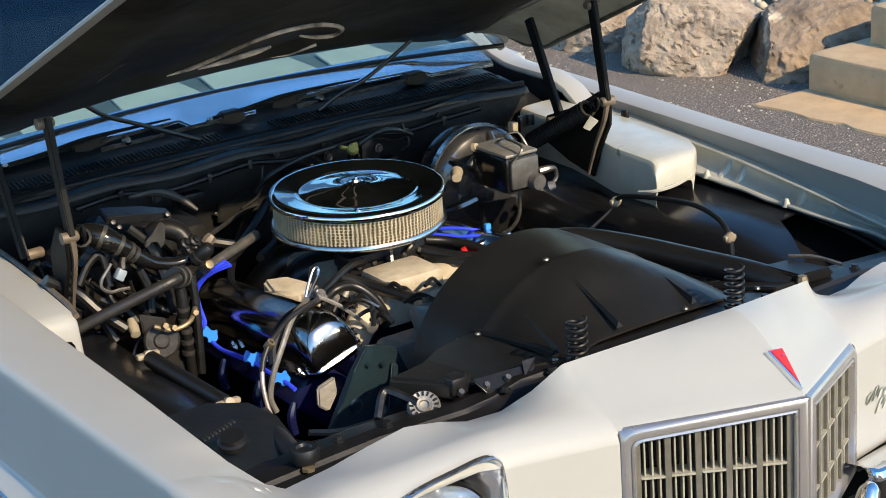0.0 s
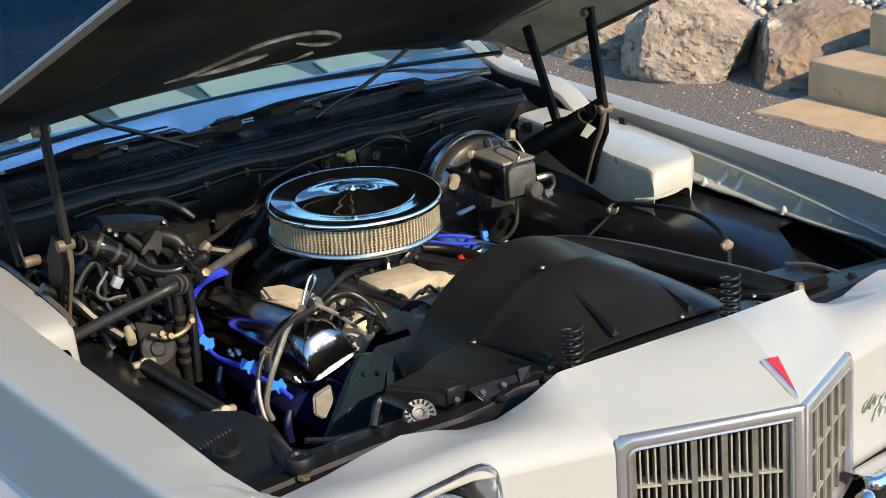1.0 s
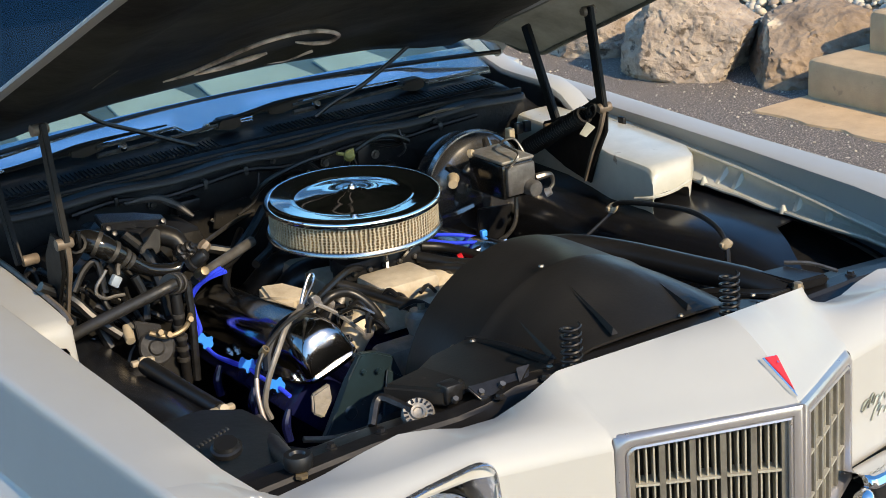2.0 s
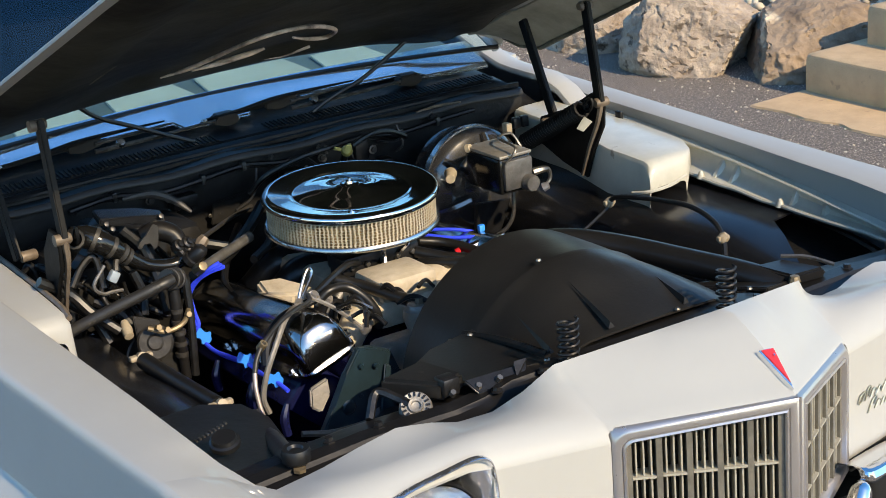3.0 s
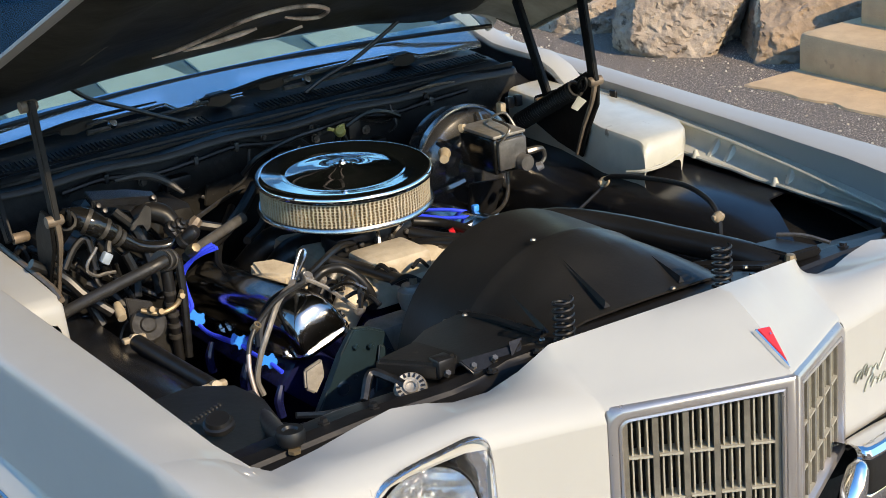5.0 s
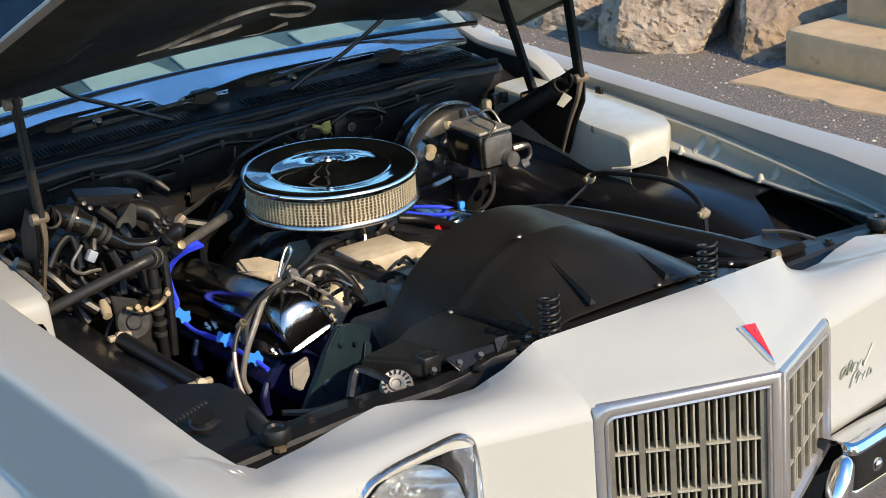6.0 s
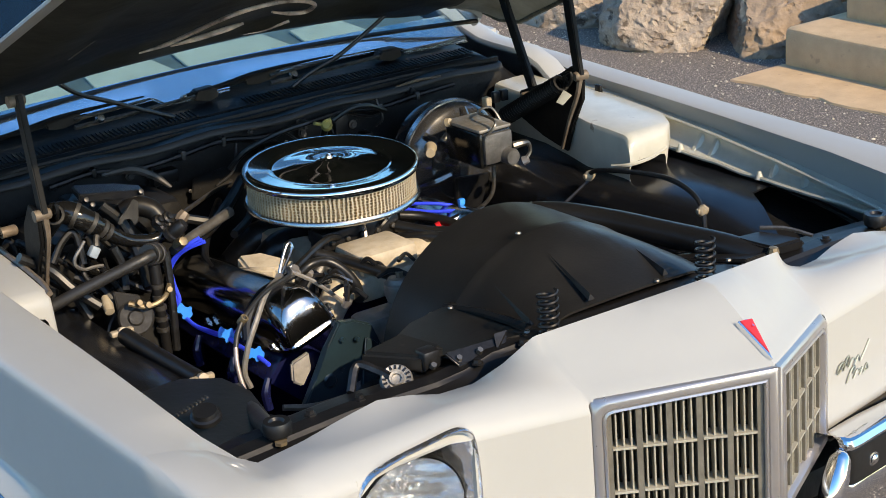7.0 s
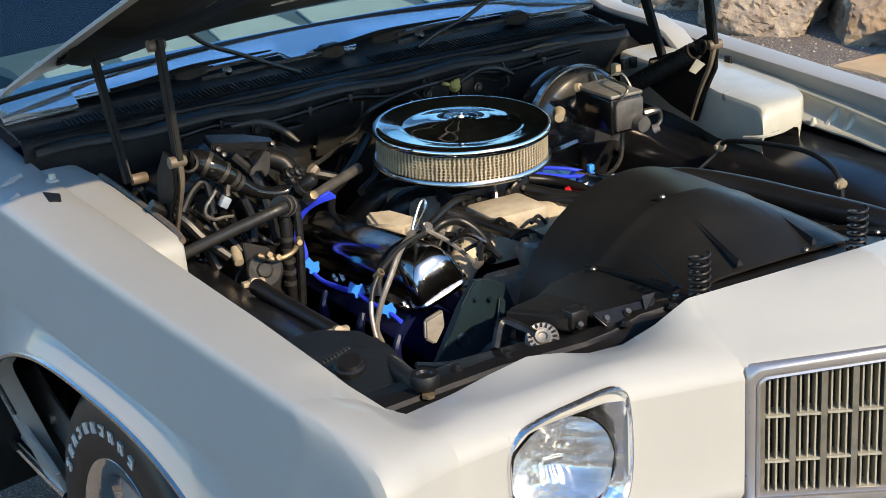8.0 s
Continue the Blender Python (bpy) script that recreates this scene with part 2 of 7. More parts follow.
def lathe(bm, profile, m=None, sides=48, closed=False):
    """Turn a profile of (radius, height) about z, laid by the matrix m."""
    m = m or Matrix()
    rings = []
    for r, z in profile:
        if r < 1e-6:
            rings.append([bm.verts.new(m @ Vector((0, 0, z)))])
        else:
            rings.append([bm.verts.new(m @ Vector((r * math.cos(2 * math.pi * k / sides), r * math.sin(2 * math.pi * k / sides), z))) for k in range(sides)])
    pairs = list(zip(rings, rings[1:])) + ([(rings[-1], rings[0])] if closed else [])
    for a, b in pairs:
        for k in range(sides):
            j = (k + 1) % sides
            if len(a) == 1 and len(b) == 1:
                continue
            if len(a) == 1:
                bm.faces.new((a[0], b[j], b[k]))
            elif len(b) == 1:
                bm.faces.new((a[k], a[j], b[0]))
            else:
                bm.faces.new((a[k], a[j], b[j], b[k]))
    return bm


def lathed(profile, m=None, sides=48, closed=False):
    return lathe(bmesh.new(), profile, m, sides, closed)


def sheet(grid, thick=0.0, down=(0, 0, -1)):
    """A skin over rows of points; thick gives it a second side, and closed edges."""
    bm = bmesh.new()
    g = [[bm.verts.new(p) for p in row] for row in grid]
    for a, b in zip(g, g[1:]):
        for k in range(len(a) - 1):
            bm.faces.new((a[k], a[k + 1], b[k + 1], b[k]))
    if thick:
        o = Vector(down) * thick
        h = [[bm.verts.new(v.co + o) for v in row] for row in g]
        for a, b in zip(h, h[1:]):
            for k in range(len(a) - 1):
                bm.faces.new((b[k], b[k + 1], a[k + 1], a[k]))
        loop = g[0] + [r[-1] for r in g[1:]] + g[-1][-2::-1] + [r[0] for r in g[-2:0:-1]]
        loop2 = h[0] + [r[-1] for r in h[1:]] + h[-1][-2::-1] + [r[0] for r in h[-2:0:-1]]
        for i in range(len(loop)):
            j = (i + 1) % len(loop)
            bm.faces.new((loop[i], loop2[i], loop2[j], loop[j]))
    return bm


def lerp(a, b, t):
    return tuple(x + (y - x) * t for x, y in zip(a, b))


def slab(outline, depth, direction=(0, 0, -1), bevel=0.0):
    """A flat plate with the given outline, as deep as told."""
    bm = bmesh.new()
    a = [bm.verts.new(p) for p in outline]
    b = [bm.verts.new(Vector(p) + Vector(direction) * depth) for p in outline]
    bm.faces.new(a)
    bm.faces.new(b[::-1])
    for i in range(len(a)):
        j = (i + 1) % len(a)
        bm.faces.new((a[j], a[i], b[i], b[j]))
    if bevel:
        bmesh.ops.bevel(bm, geom=list(bm.edges), offset=bevel, segments=2, affect="EDGES")
    return bm


# ---- ground ----
def ground():
    xs = [-400, -60, -12, -4, 0, 2, 3.2, 4.5, 9, 60, 400]
    ys = [-400, -60, -12, -4, 0, 2, 4, 9, 60, 400]
    return tagged(part("ground", sheet([[(x, y, 0.0) for x in xs] for y in ys]), ASPHALT), "dark asphalt driveway scattered with pale grit", "driveway", kind="structure")


ground()


# ---- the car: one thing, its panels and engine parts hang under it ----
car = thing("car", "white two-door 1970s car with its bonnet raised, on asphalt", "car", at=(0, -0.3, 0))
car_shift = Matrix.Translation((0, 0.3, 0))


def cpart(name, bm, mat, parent=None, label="", smooth=True):
    """A part of the car, given in world metres; parts hang under the car or under one of its panels."""
    ob = part(name, bm, mat, car if parent is None else parent, label, smooth)
    if parent is None:
        ob.matrix_parent_inverse = car_shift
    return ob


def between(a, b, t):
    return a + (b - a) * t


def table(x, rows):
    """Values between the rows of (x, values...)."""
    for a, b in zip(rows, rows[1:]):
        if x <= b[0]:
            t = max(0.0, (x - a[0]) / (b[0] - a[0]))
            return [p + (q - p) * t for p, q in zip(a[1:], b[1:])]
    return list(rows[-1][1:])


def lip_z(y):
    return table(y, [(-0.9, 0.80), (-0.74, 0.822), (-0.47, 0.8455), (-0.25, 0.860), (0.1, 0.873), (0.7, 0.888)])[0]


def lip_x(y):
    return table(y, [(-0.9, 0.715), (-0.80, 0.748), (-0.6, 0.763), (-0.47, 0.773), (-0.25, 0.788), (0.1, 0.812), (0.7, 0.82)])[0]


def arch_z(y):
    """Height of the wheel opening's edge along the wing."""
    u = abs(y + 0.30) / 0.60
    return 0.33 + 0.395 * (1 - u ** 2.6) ** 0.4545 if u < 1 else 0.28


def fender_section(y, side):
    """Outline of a front wing across the car at y, from the gutter over the crease to the lower edge."""
    if side < 0:
        inner, zi = table(y, [(-0.90, 0.70, 0.851), (-0.84, 0.728, 0.875), (-0.78, 0.742, 0.893), (-0.6, 0.745, 0.900), (0.3, 0.745, 0.903), (0.7, 0.75, 0.93)])
    else:
        inner, zi = table(y, [(-0.90, 0.70, 0.851), (-0.84, 0.742, 0.873), (-0.78, 0.762, 0.889), (-0.6, 0.778, 0.897), (-0.46, 0.787, 0.899), (-0.26, 0.803, 0.901), (0.0, 0.818, 0.903), (0.3, 0.832, 0.905), (0.7, 0.835, 0.925)])
    zc = 0.905 + max(0.0, (y + 0.2) * 0.02)
    crease = table(y, [(-0.9, 0.852), (-0.63, 0.862), (-0.35, 0.872), (-0.05, 0.882), (0.4, 0.892)])[0]
    outer = table(y, [(-0.9, 0.872), (-0.75, 0.882), (-0.55, 0.890), (-0.3, 0.900), (0.1, 0.910)])[0]
    foot = min(lip_z(y), zi - 0.004)
    run = crease - 0.012 - inner - 0.004
    pts = [(inner + 0.006, foot), (inner + 0.004, (foot + zi) / 2), (inner + 0.001, zi - 0.006), (inner, zi - 0.002), (inner + 0.004, zi),
           (inner + 0.004 + run * 0.33, between(zi, zc - 0.001, 0.55)), (inner + 0.004 + run * 0.66, between(zi, zc - 0.001, 0.85)), (crease - 0.012, zc - 0.001), (crease - 0.006, zc - 0.002), (crease - 0.002, zc - 0.0045), (crease + 0.0005, zc - 0.009), (crease + 0.003, zc - 0.018),
           (between(crease, outer, 0.25), zc - 0.048), (between(crease, outer, 0.5), zc - 0.085), (between(crease, outer, 0.73), zc - 0.12), (between(crease, outer, 0.93), zc - 0.155)]
    cut = max(0.28, arch_z(y))
    u = (y + 0.30) / 0.60
    g = max(0.0, min(1.0, 1 - (abs(u) - 0.85) / 0.35))
    z0 = zc - 0.155
    wide = min(0.10, (z0 - cut) * 0.9)
    wide = max(wide, 0.005)
    zs = [z0 + (cut + wide - z0) * k / 4 for k in range(1, 5)] + [cut + wide * f for f in (0.9, 0.75, 0.5, 0.25, 0.08, 0.0)]
    for z in zs:
        bevel = max(0.0, 1 - (z - cut) / wide)
        pts.append((outer - 0.07 * (outer - crease) * max(0.0, 1 - (z0 - z) / 0.03) + 0.026 * g * bevel ** 1.3 - 0.34 * max(0.0, 0.60 - z), z))
    pts += [(pts[-1][0] + 0.003, cut - 0.006), (pts[-1][0] - 0.004, cut - 0.011), (pts[-1][0] - 0.035, cut - 0.004)]
    return [(side * x, y, z) for x, z in pts]


# rear edge and front top of the nose, by distance from the car's middle: y and z
SEAM = fender_section(-0.9, 1)[4:16]
EDGE = [(0.0, -1.089, 0.977), (0.249, -1.000, 0.933), (0.285, -0.968, 0.890), (0.33, -0.950, 0.865), (0.39, -0.946, 0.866), (0.44, -0.940, 0.879),
        (0.49, -0.936, 0.885), (0.55, -0.930, 0.872), (0.61, -0.922, 0.855), (0.68, -0.915, 0.843)] + [(x, y, z) for x, y, z in SEAM] + [(0.872, -0.90, 0.70)]
FRONT = [(0.0, -1.257, 0.886), (0.236, -1.118, 0.862), (0.30, -1.112, 0.868), (0.43, -1.092, 0.874), (0.60, -1.066, 0.852), (0.68, -1.052, 0.838),
         (0.745, -1.085, 0.852), (0.78, -1.110, 0.861), (0.815, -1.125, 0.865), (0.829, -1.125, 0.862), (0.838, -1.118, 0.855), (0.843, -1.10, 0.843), (0.848, -1.07, 0.826), (0.854, -1.03, 0.803), (0.861, -0.98, 0.780), (0.867, -0.94, 0.762), (0.871, -0.908, 0.745), (0.873, -0.902, 0.70)]
FRONT = [(x if x < 0.745 else 0.745 + (x - 0.745) * 0.992, y, z) for x, y, z in FRONT]


def soft(rows, a, w):
    """The rows' values averaged over a width, so that a form fades away from its edge."""
    w = w * min(1.0, a / 0.12)
    near = [table(abs(a + w * k / 4), rows) for k in range(-4, 5)]
    return [sum(v[i] for v in near) / 9 for i in range(2)]


def nose_profile(x):
    a = abs(x)
    ye, ze = table(a, EDGE)
    yf, zf = table(a, FRONT)
    lip = 0.03 if a < 0.682 else 0.0
    tuck = 0.0 if a < 0.682 else 0.0003
    pts = [(ye + 0.007, ze - lip - tuck), (ye + 0.003, ze - lip * 0.3 - tuck), (ye, ze)]
    ahead = min(0.03 if a < 0.24 else 0.045, (ye - yf) * 0.35)
    for s in (0.2, 0.4, 0.6, 0.8):
        if a < 0.66:
            (ya, za), (yb, zb) = soft(EDGE, a, 0.16 * s ** 0.6), soft(FRONT, a, 0.10 * (1 - s))
        else:
            ya, za, yb, zb = ye, ze, yf, zf
        y = ya + (yb + ahead - ya) * s
        z = za + (zb + ahead * 0.45 - za) * (s ** 2.2 if a > 0.69 else s - s * (1 - s) * between(0.80, 0.22, min(1.0, a / 0.22)))
        spear = 0.115 * (1 - s) + 0.012
        z += 0.007 * (1 - s) * max(0.0, min(1.0, (spear - a) / 0.012))
        pts.append((y, z))
    pts += [(yf + ahead * 0.95, zf + ahead * 0.42), (yf + ahead * 0.45, zf + ahead * 0.18), (yf + ahead * 0.12, zf - 0.008)]
    if a < 0.237:
        pts[-1] = (yf + 0.006, zf - 0.003)
        pts += [(yf + 0.03, zf - 0.006), (yf + 0.06, zf - 0.008)] + [(yf + 0.09, zf - 0.02 - 0.028 * k) for k in range(9)]
    else:
        sunk = 0.085 if 0.4315 < a < 0.605 else 0.0
        brow = max(0.0085, zf - table(a, [(0.43, 0.856), (0.458, 0.873), (0.5, 0.865), (0.55, 0.854), (0.588, 0.838), (0.605, 0.818)])[0])
        for k, d in enumerate((brow if sunk else 0.02, brow + 0.0005 if sunk else 0.0215, 0.06, 0.10, 0.15, 0.165, 0.1665, 0.18, 0.19, 0.20, 0.212)):
            y = yf + max(0.0, d - 0.2) * 0.6
            pts.append((y + (sunk if 1 <= k <= 5 else 0.0), zf - d))
    return [(x, y, z) for y, z in pts]


def nose():
    xs = [0, 0.01, 0.02, 0.03, 0.04, 0.05, 0.06, 0.07, 0.08, 0.09, 0.10, 0.11, 0.12, 0.135, 0.15, 0.18, 0.20, 0.22, 0.232, 0.2365, 0.24, 0.245, 0.25, 0.255, 0.26, 0.265, 0.27, 0.275, 0.28, 0.285, 0.29, 0.295, 0.30, 0.307, 0.315, 0.322, 0.33, 0.34, 0.35, 0.36, 0.375, 0.39, 0.415, 0.430, 0.432, 0.465, 0.49, 0.52, 0.55, 0.58, 0.6045, 0.6065, 0.62, 0.645, 0.68,
          0.69] + [p[0] for p in SEAM] + [0.718, 0.745, 0.764, 0.784, 0.800, 0.815, 0.830, 0.8385, 0.841, 0.845, 0.8495, 0.853, 0.8575, 0.861, 0.864, 0.868, 0.872]
    xs = sorted(set(round(x, 5) for x in xs))
    xs = [-x for x in xs[:0:-1]] + xs
    skin = [nose_profile(x) for x in xs]
    return cpart("header_panel", sheet(skin), WHITE, label="white sculpted nose panel with a pointed middle")


header = nose()


def fender(side):
    ys = [-0.90, -0.87, -0.859] + [-0.84 + 0.02 * k for k in range(58)] + [0.31, 0.33, 0.4, 0.55, 0.7]
    ob = cpart("front_fender", sheet([fender_section(y, side) for y in ys]), WHITE, label="white front wing with a rounded crown")
    trim = [fender_section(y, side)[-3] for y in ys if -0.85 < y < 0.295]
    cpart("arch_trim", tubed(trim, 0.005, 6, 1), DULLCHROME, ob, "thin bright strip round the wheel arch")
    well = []
    for y in [-0.89 + 0.06 * k for k in range(24)] + [0.551]:
        top = max(0.16, arch_z(y) + 0.02 if abs(y + 0.3) < 0.595 else 0.16)
        if y > 0.1:
            top = 0.64 if y < 0.55 else 0.16
        well.append([(side * 0.862, y, top), (side * 0.74, y, top + 0.015), (side * 0.56, y, top - 0.03), (side * 0.50, y, 0.15)])
    cpart("wheel_well", sheet(well), GRIME, ob, "dark wheel arch liner")
    under = lambda y, z: (side * (0.934 - 0.34 * max(0.0, 0.60 - z)), y, z)
    cpart("lower_corner", slab([under(y, z) for y, z in ((0.33, 0.46), (0.302, 0.435), (0.27, 0.408), (0.215, 0.375), (0.19, 0.345), (0.20, 0.290), (0.27, 0.281), (0.33, 0.279))], 0.012, (-side, 0, 0), 0.003), WHITE, ob, "turned-under lower corner of the wing")
    cpart("sill_strip", tubed([under(y, z) for y, z in ((0.195, 0.288), (0.27, 0.280), (0.46, 0.272), (0.70, 0.262))], 0.009, 8), DULLCHROME, ob, "bright strip along the lower edge")
    return ob


fenders = [fender(-1), fender(1)]
# slot and moulded rib at the rear of the wing top
for side in (-1,):
    cpart("slot_plug", slab([(side * 0.785, 0.125, 0.9085), (side * 0.805, 0.135, 0.909), (side * 0.795, 0.195, 0.9105), (side * 0.772, 0.165, 0.9095)], 0.004, bevel=0.001), BLACK, fenders[(side + 1) // 2], "dark slot in the wing")
    cpart("access_rib", tubed([(side * 0.80, 0.30, 0.917), (side * 0.865, 0.255, 0.909), (side * 0.868, 0.19, 0.906), (side * 0.84, 0.20, 0.913)], 0.006, 8), WHITE, fenders[(side + 1) // 2])
    cpart("bolt", lathed([(0, 0.016), (0.007, 0.016), (0.008, 0.006), (0.013, 0.004), (0.013, 0), (0, 0)], pose(side * 0.752, 0.262, 0.904), 8), JAMB, fenders[(side + 1) // 2])


# ---- bonnet ----
HOOD_ANG = radians(22.5)
HOOD_REAR = Vector((0, 0.50, 1.055))


def hood_at(x, d, up):
    """A place on the raised bonnet: across, along from its rear edge, and above its inner face."""
    return HOOD_REAR + Vector((x, -d * math.cos(HOOD_ANG) - up * math.sin(HOOD_ANG), d * math.sin(HOOD_ANG) + up * math.cos(HOOD_ANG)))


def hood_rise(x):
    a = abs(x)
    return table(a, [(0, 0.085), (0.20, 0.08), (0.28, 0.06), (0.55, 0.045), (0.66, 0.022), (0.72, -0.005), (0.75, -0.03)])[0]


def hood():
    xs = [0, 0.1, 0.2, 0.24, 0.28, 0.4, 0.55, 0.62, 0.66, 0.69, 0.715, 0.735, 0.745, 0.75]
    xs = [-x for x in xs[:0:-1]] + xs
    ds = [0, 0.006, 0.03, 0.1, 0.25, 0.5, 0.8, 1.1, 1.35, 1.45, 1.48]
    rows = [[hood_at(x, d, hood_rise(x) - (0.02 if d in (0, 1.48) else 0) - (0.004 if d == 0.006 else 0)) for x in xs] for d in ds]
    top = cpart("hood", sheet(rows, 0.006, (0, 0.35, -0.93)), WHITE, label="white bonnet held open on its hinges")
    inner = []
    ixs = [-0.645, -0.625, -0.58, -0.50, -0.44, -0.30, -0.26, -0.10, -0.06, 0.06, 0.10, 0.26, 0.30, 0.44, 0.50, 0.58, 0.625, 0.645]
    for d in [0.008, 0.02, 0.07, 0.10, 0.14, 0.2, 0.24, 0.30, 0.36, 0.45, 0.6, 0.8, 1.0, 1.2, 1.4]:
        row = []
        for x in ixs:
            a = abs(x)
            h = 0.004 if a < 0.63 else 0.02
            ridge = 0.0
            if 0.05 < d < 0.12:
                ridge = -0.022
            if 0.48 < a < 0.60:
                ridge = min(ridge, -0.024)
            brace = abs(a - (0.10 + 0.38 * (1 - d / 1.4)))
            if brace < 0.10:
                ridge = min(ridge, -0.03 * (1 - brace / 0.10))
            wob = 0.006 * noise.noise(Vector((x * 5, d * 5, 3)))
            row.append(hood_at(x, d, h + ridge + wob + 0.052 * (1 - (a / 0.70) ** 2)))
        inner.append(row)
    cpart("inner_panel", sheet(inner, 0.004, (0, 0.35, -0.93)), HOODIN, top, "dark dusty inner bonnet panel with pressed braces")
    # weather strip along the rear edge; tan streaks paint light bounced off the chrome
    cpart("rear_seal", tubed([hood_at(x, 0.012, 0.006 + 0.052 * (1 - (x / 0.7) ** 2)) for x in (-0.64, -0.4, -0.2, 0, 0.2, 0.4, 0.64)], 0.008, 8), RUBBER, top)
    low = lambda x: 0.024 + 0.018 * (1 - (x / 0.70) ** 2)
    for trail, w, mt in (([(-0.215, 0.132), (-0.169, 0.163), (-0.138, 0.245), (-0.111, 0.331), (-0.070, 0.381), (-0.010, 0.391), (0.060, 0.353), (0.134, 0.272), (0.146, 0.206), (0.095, 0.225), (0.025, 0.287)], 0.0045, HOODGLINT), ([(-0.144, 0.132), (-0.088, 0.155), (-0.039, 0.194), (-0.014, 0.223)], 0.006, HOODGLINT), ([(0.016, 0.100), (0.089, 0.092), (0.143, 0.125)], 0.007, HOODGLINT), ([(-0.505, 0.566), (-0.494, 0.450), (-0.492, 0.358)], 0.016, HOODPALE), ([(-0.518, 0.696), (-0.485, 0.747)], 0.012, HOODPALE), ([(-0.424, 0.458), (-0.439, 0.336), (-0.455, 0.205)], 0.010, HOODPALE)):
        cpart("panel_streak", tubed([hood_at(x, d, low(x) - 0.004) for x, d in trail], [w * 0.4] + [w] * (len(trail) - 2) + [w * 0.5], 8), mt, top, "streak of the inner panel; tan is painted reflected light, grey-green is worn")
    # row of added pale beads imitates bright glints along the rear edge
    for k in range(16):
        x = 0.29 + 0.011 * k
        cpart("glint_bead", lathed([(0, 0.004), (0.003, 0.003), (0.004, 0), (0, -0.003)], pose(*hood_at(x, 0.002, 0.002 + 0.045 * (1 - (x / 0.7) ** 2))), 8), JAMB, top)
    # deep side flange on the far edge, falling to the rear corner
    drop = lambda d: table(d, [(0, -0.035), (0.1, -0.088), (0.2, -0.122), (0.3, -0.119), (0.5, -0.114), (0.9, -0.10), (1.3, -0.08)])[0]
    fds = [0.004, 0.05, 0.1, 0.15, 0.2, 0.25, 0.3, 0.4, 0.5, 0.7, 0.9, 1.1, 1.3]
    dent = lambda d, f: 0.006 * noise.noise(Vector((d * 14, f * 4, 7)))
    flange = [[hood_at(0.640 + 0.112 * f, d, between(-0.004, drop(d), f ** 1.5) + dent(d, f)) for f in (0, 0.25, 0.5, 0.75, 0.92, 1.0)] for d in fds]
    rim = cpart("side_flange", sheet(flange, 0.004, (-0.4, 0, 1)), FLANGE, top, "dusty pale folded flange of the bonnet")
    cpart("edge_bead", tubed([hood_at(0.750, d, drop(d) + 0.003) for d in fds], 0.006, 6, 2), HOODPALE, rim)
    return top


bonnet = hood()


def hinge(side):
    """Bonnet hinge: two arms, a stamped bracket, the pull spring with its hooks, and pivots."""
    x = side * 0.62
    web = ((0.10, 0.945), (0.20, 0.91), (0.21, 0.85), (0.12, 0.82)) if side > 0 else ((0.045, 0.95), (0.055, 0.90), (0.05, 0.84))
    base = cpart("hood_hinge", slab([(x, -0.035, 0.995), (x, 0.005, 1.0)] + [(x, y, z) for y, z in web] + [(x, 0.035, 0.80), (x, 0.01, 0.87), (x, -0.03, 0.93)], 0.008, (side, 0, 0), 0.002), HINGE, label="black stamped bonnet hinge with worn edges")
    def arm(a, b, w):
        d = (Vector(b) - Vector(a)).normalized()
        n = Vector((0, -d.z, d.y)) * w
        o = [Vector(a) + n, Vector(a) - n, Vector(b) - n, Vector(b) + n]
        bm = slab([p for p in o], 0.012, (side, 0, 0), 0.002)
        return cpart("arm", bm, HINGE, base)
    arm((x - side * 0.012, 0.005, 1.20), (x - side * 0.012, -0.03, 0.985), 0.0125)
    arm((x + side * 0.012, 0.27, 1.12), (x + side * 0.012, 0.165, 0.90), 0.0125)
    cpart("edge_flange", tubed([(x - side * 0.006, -0.034, 0.985), (x - side * 0.010, -0.024, 0.94), (x - side * 0.012, 0.006, 0.88), (x - side * 0.012, 0.036, 0.81)], [0.007, 0.006, 0.005, 0.004], 6), WORN, base, "bare brown edge of the bracket")
    for yz in ((-0.03, 0.985), (0.165, 0.905), (0.01, 1.19)):
        cpart("pivot", lathed([(0, 0.02), (0.008, 0.02), (0.011, 0.016), (0.011, -0.012), (0, -0.012)], pose(x, yz[0], yz[1], 0, -90 * side, 0), 12), WORN, base)
    a, b = Vector((x - side * 0.035, -0.005, 0.972)), Vector((x - side * 0.06, 0.185, 0.863))
    d = (b - a).normalized()
    u = d.orthogonal().normalized()
    w = d.cross(u)
    pts = [a + d * (0.215 * k / 300) + 0.017 * (u * math.cos(k * 0.55) + w * math.sin(k * 0.55)) for k in range(301)]
    cpart("spring", tubed(pts, 0.0042, 5, 1), HINGE, base, "heavy black coil spring")
    ring = [a - d * 0.022 + 0.014 * (d * math.cos(t) + Vector((0, 0, 1)) * math.sin(t)) for t in [k * 0.6 for k in range(10)]]
    cpart("hook", tubed(ring, 0.0035, 6, 1), HINGE, base)
    return base


hinges = [hinge(-1), hinge(1)]

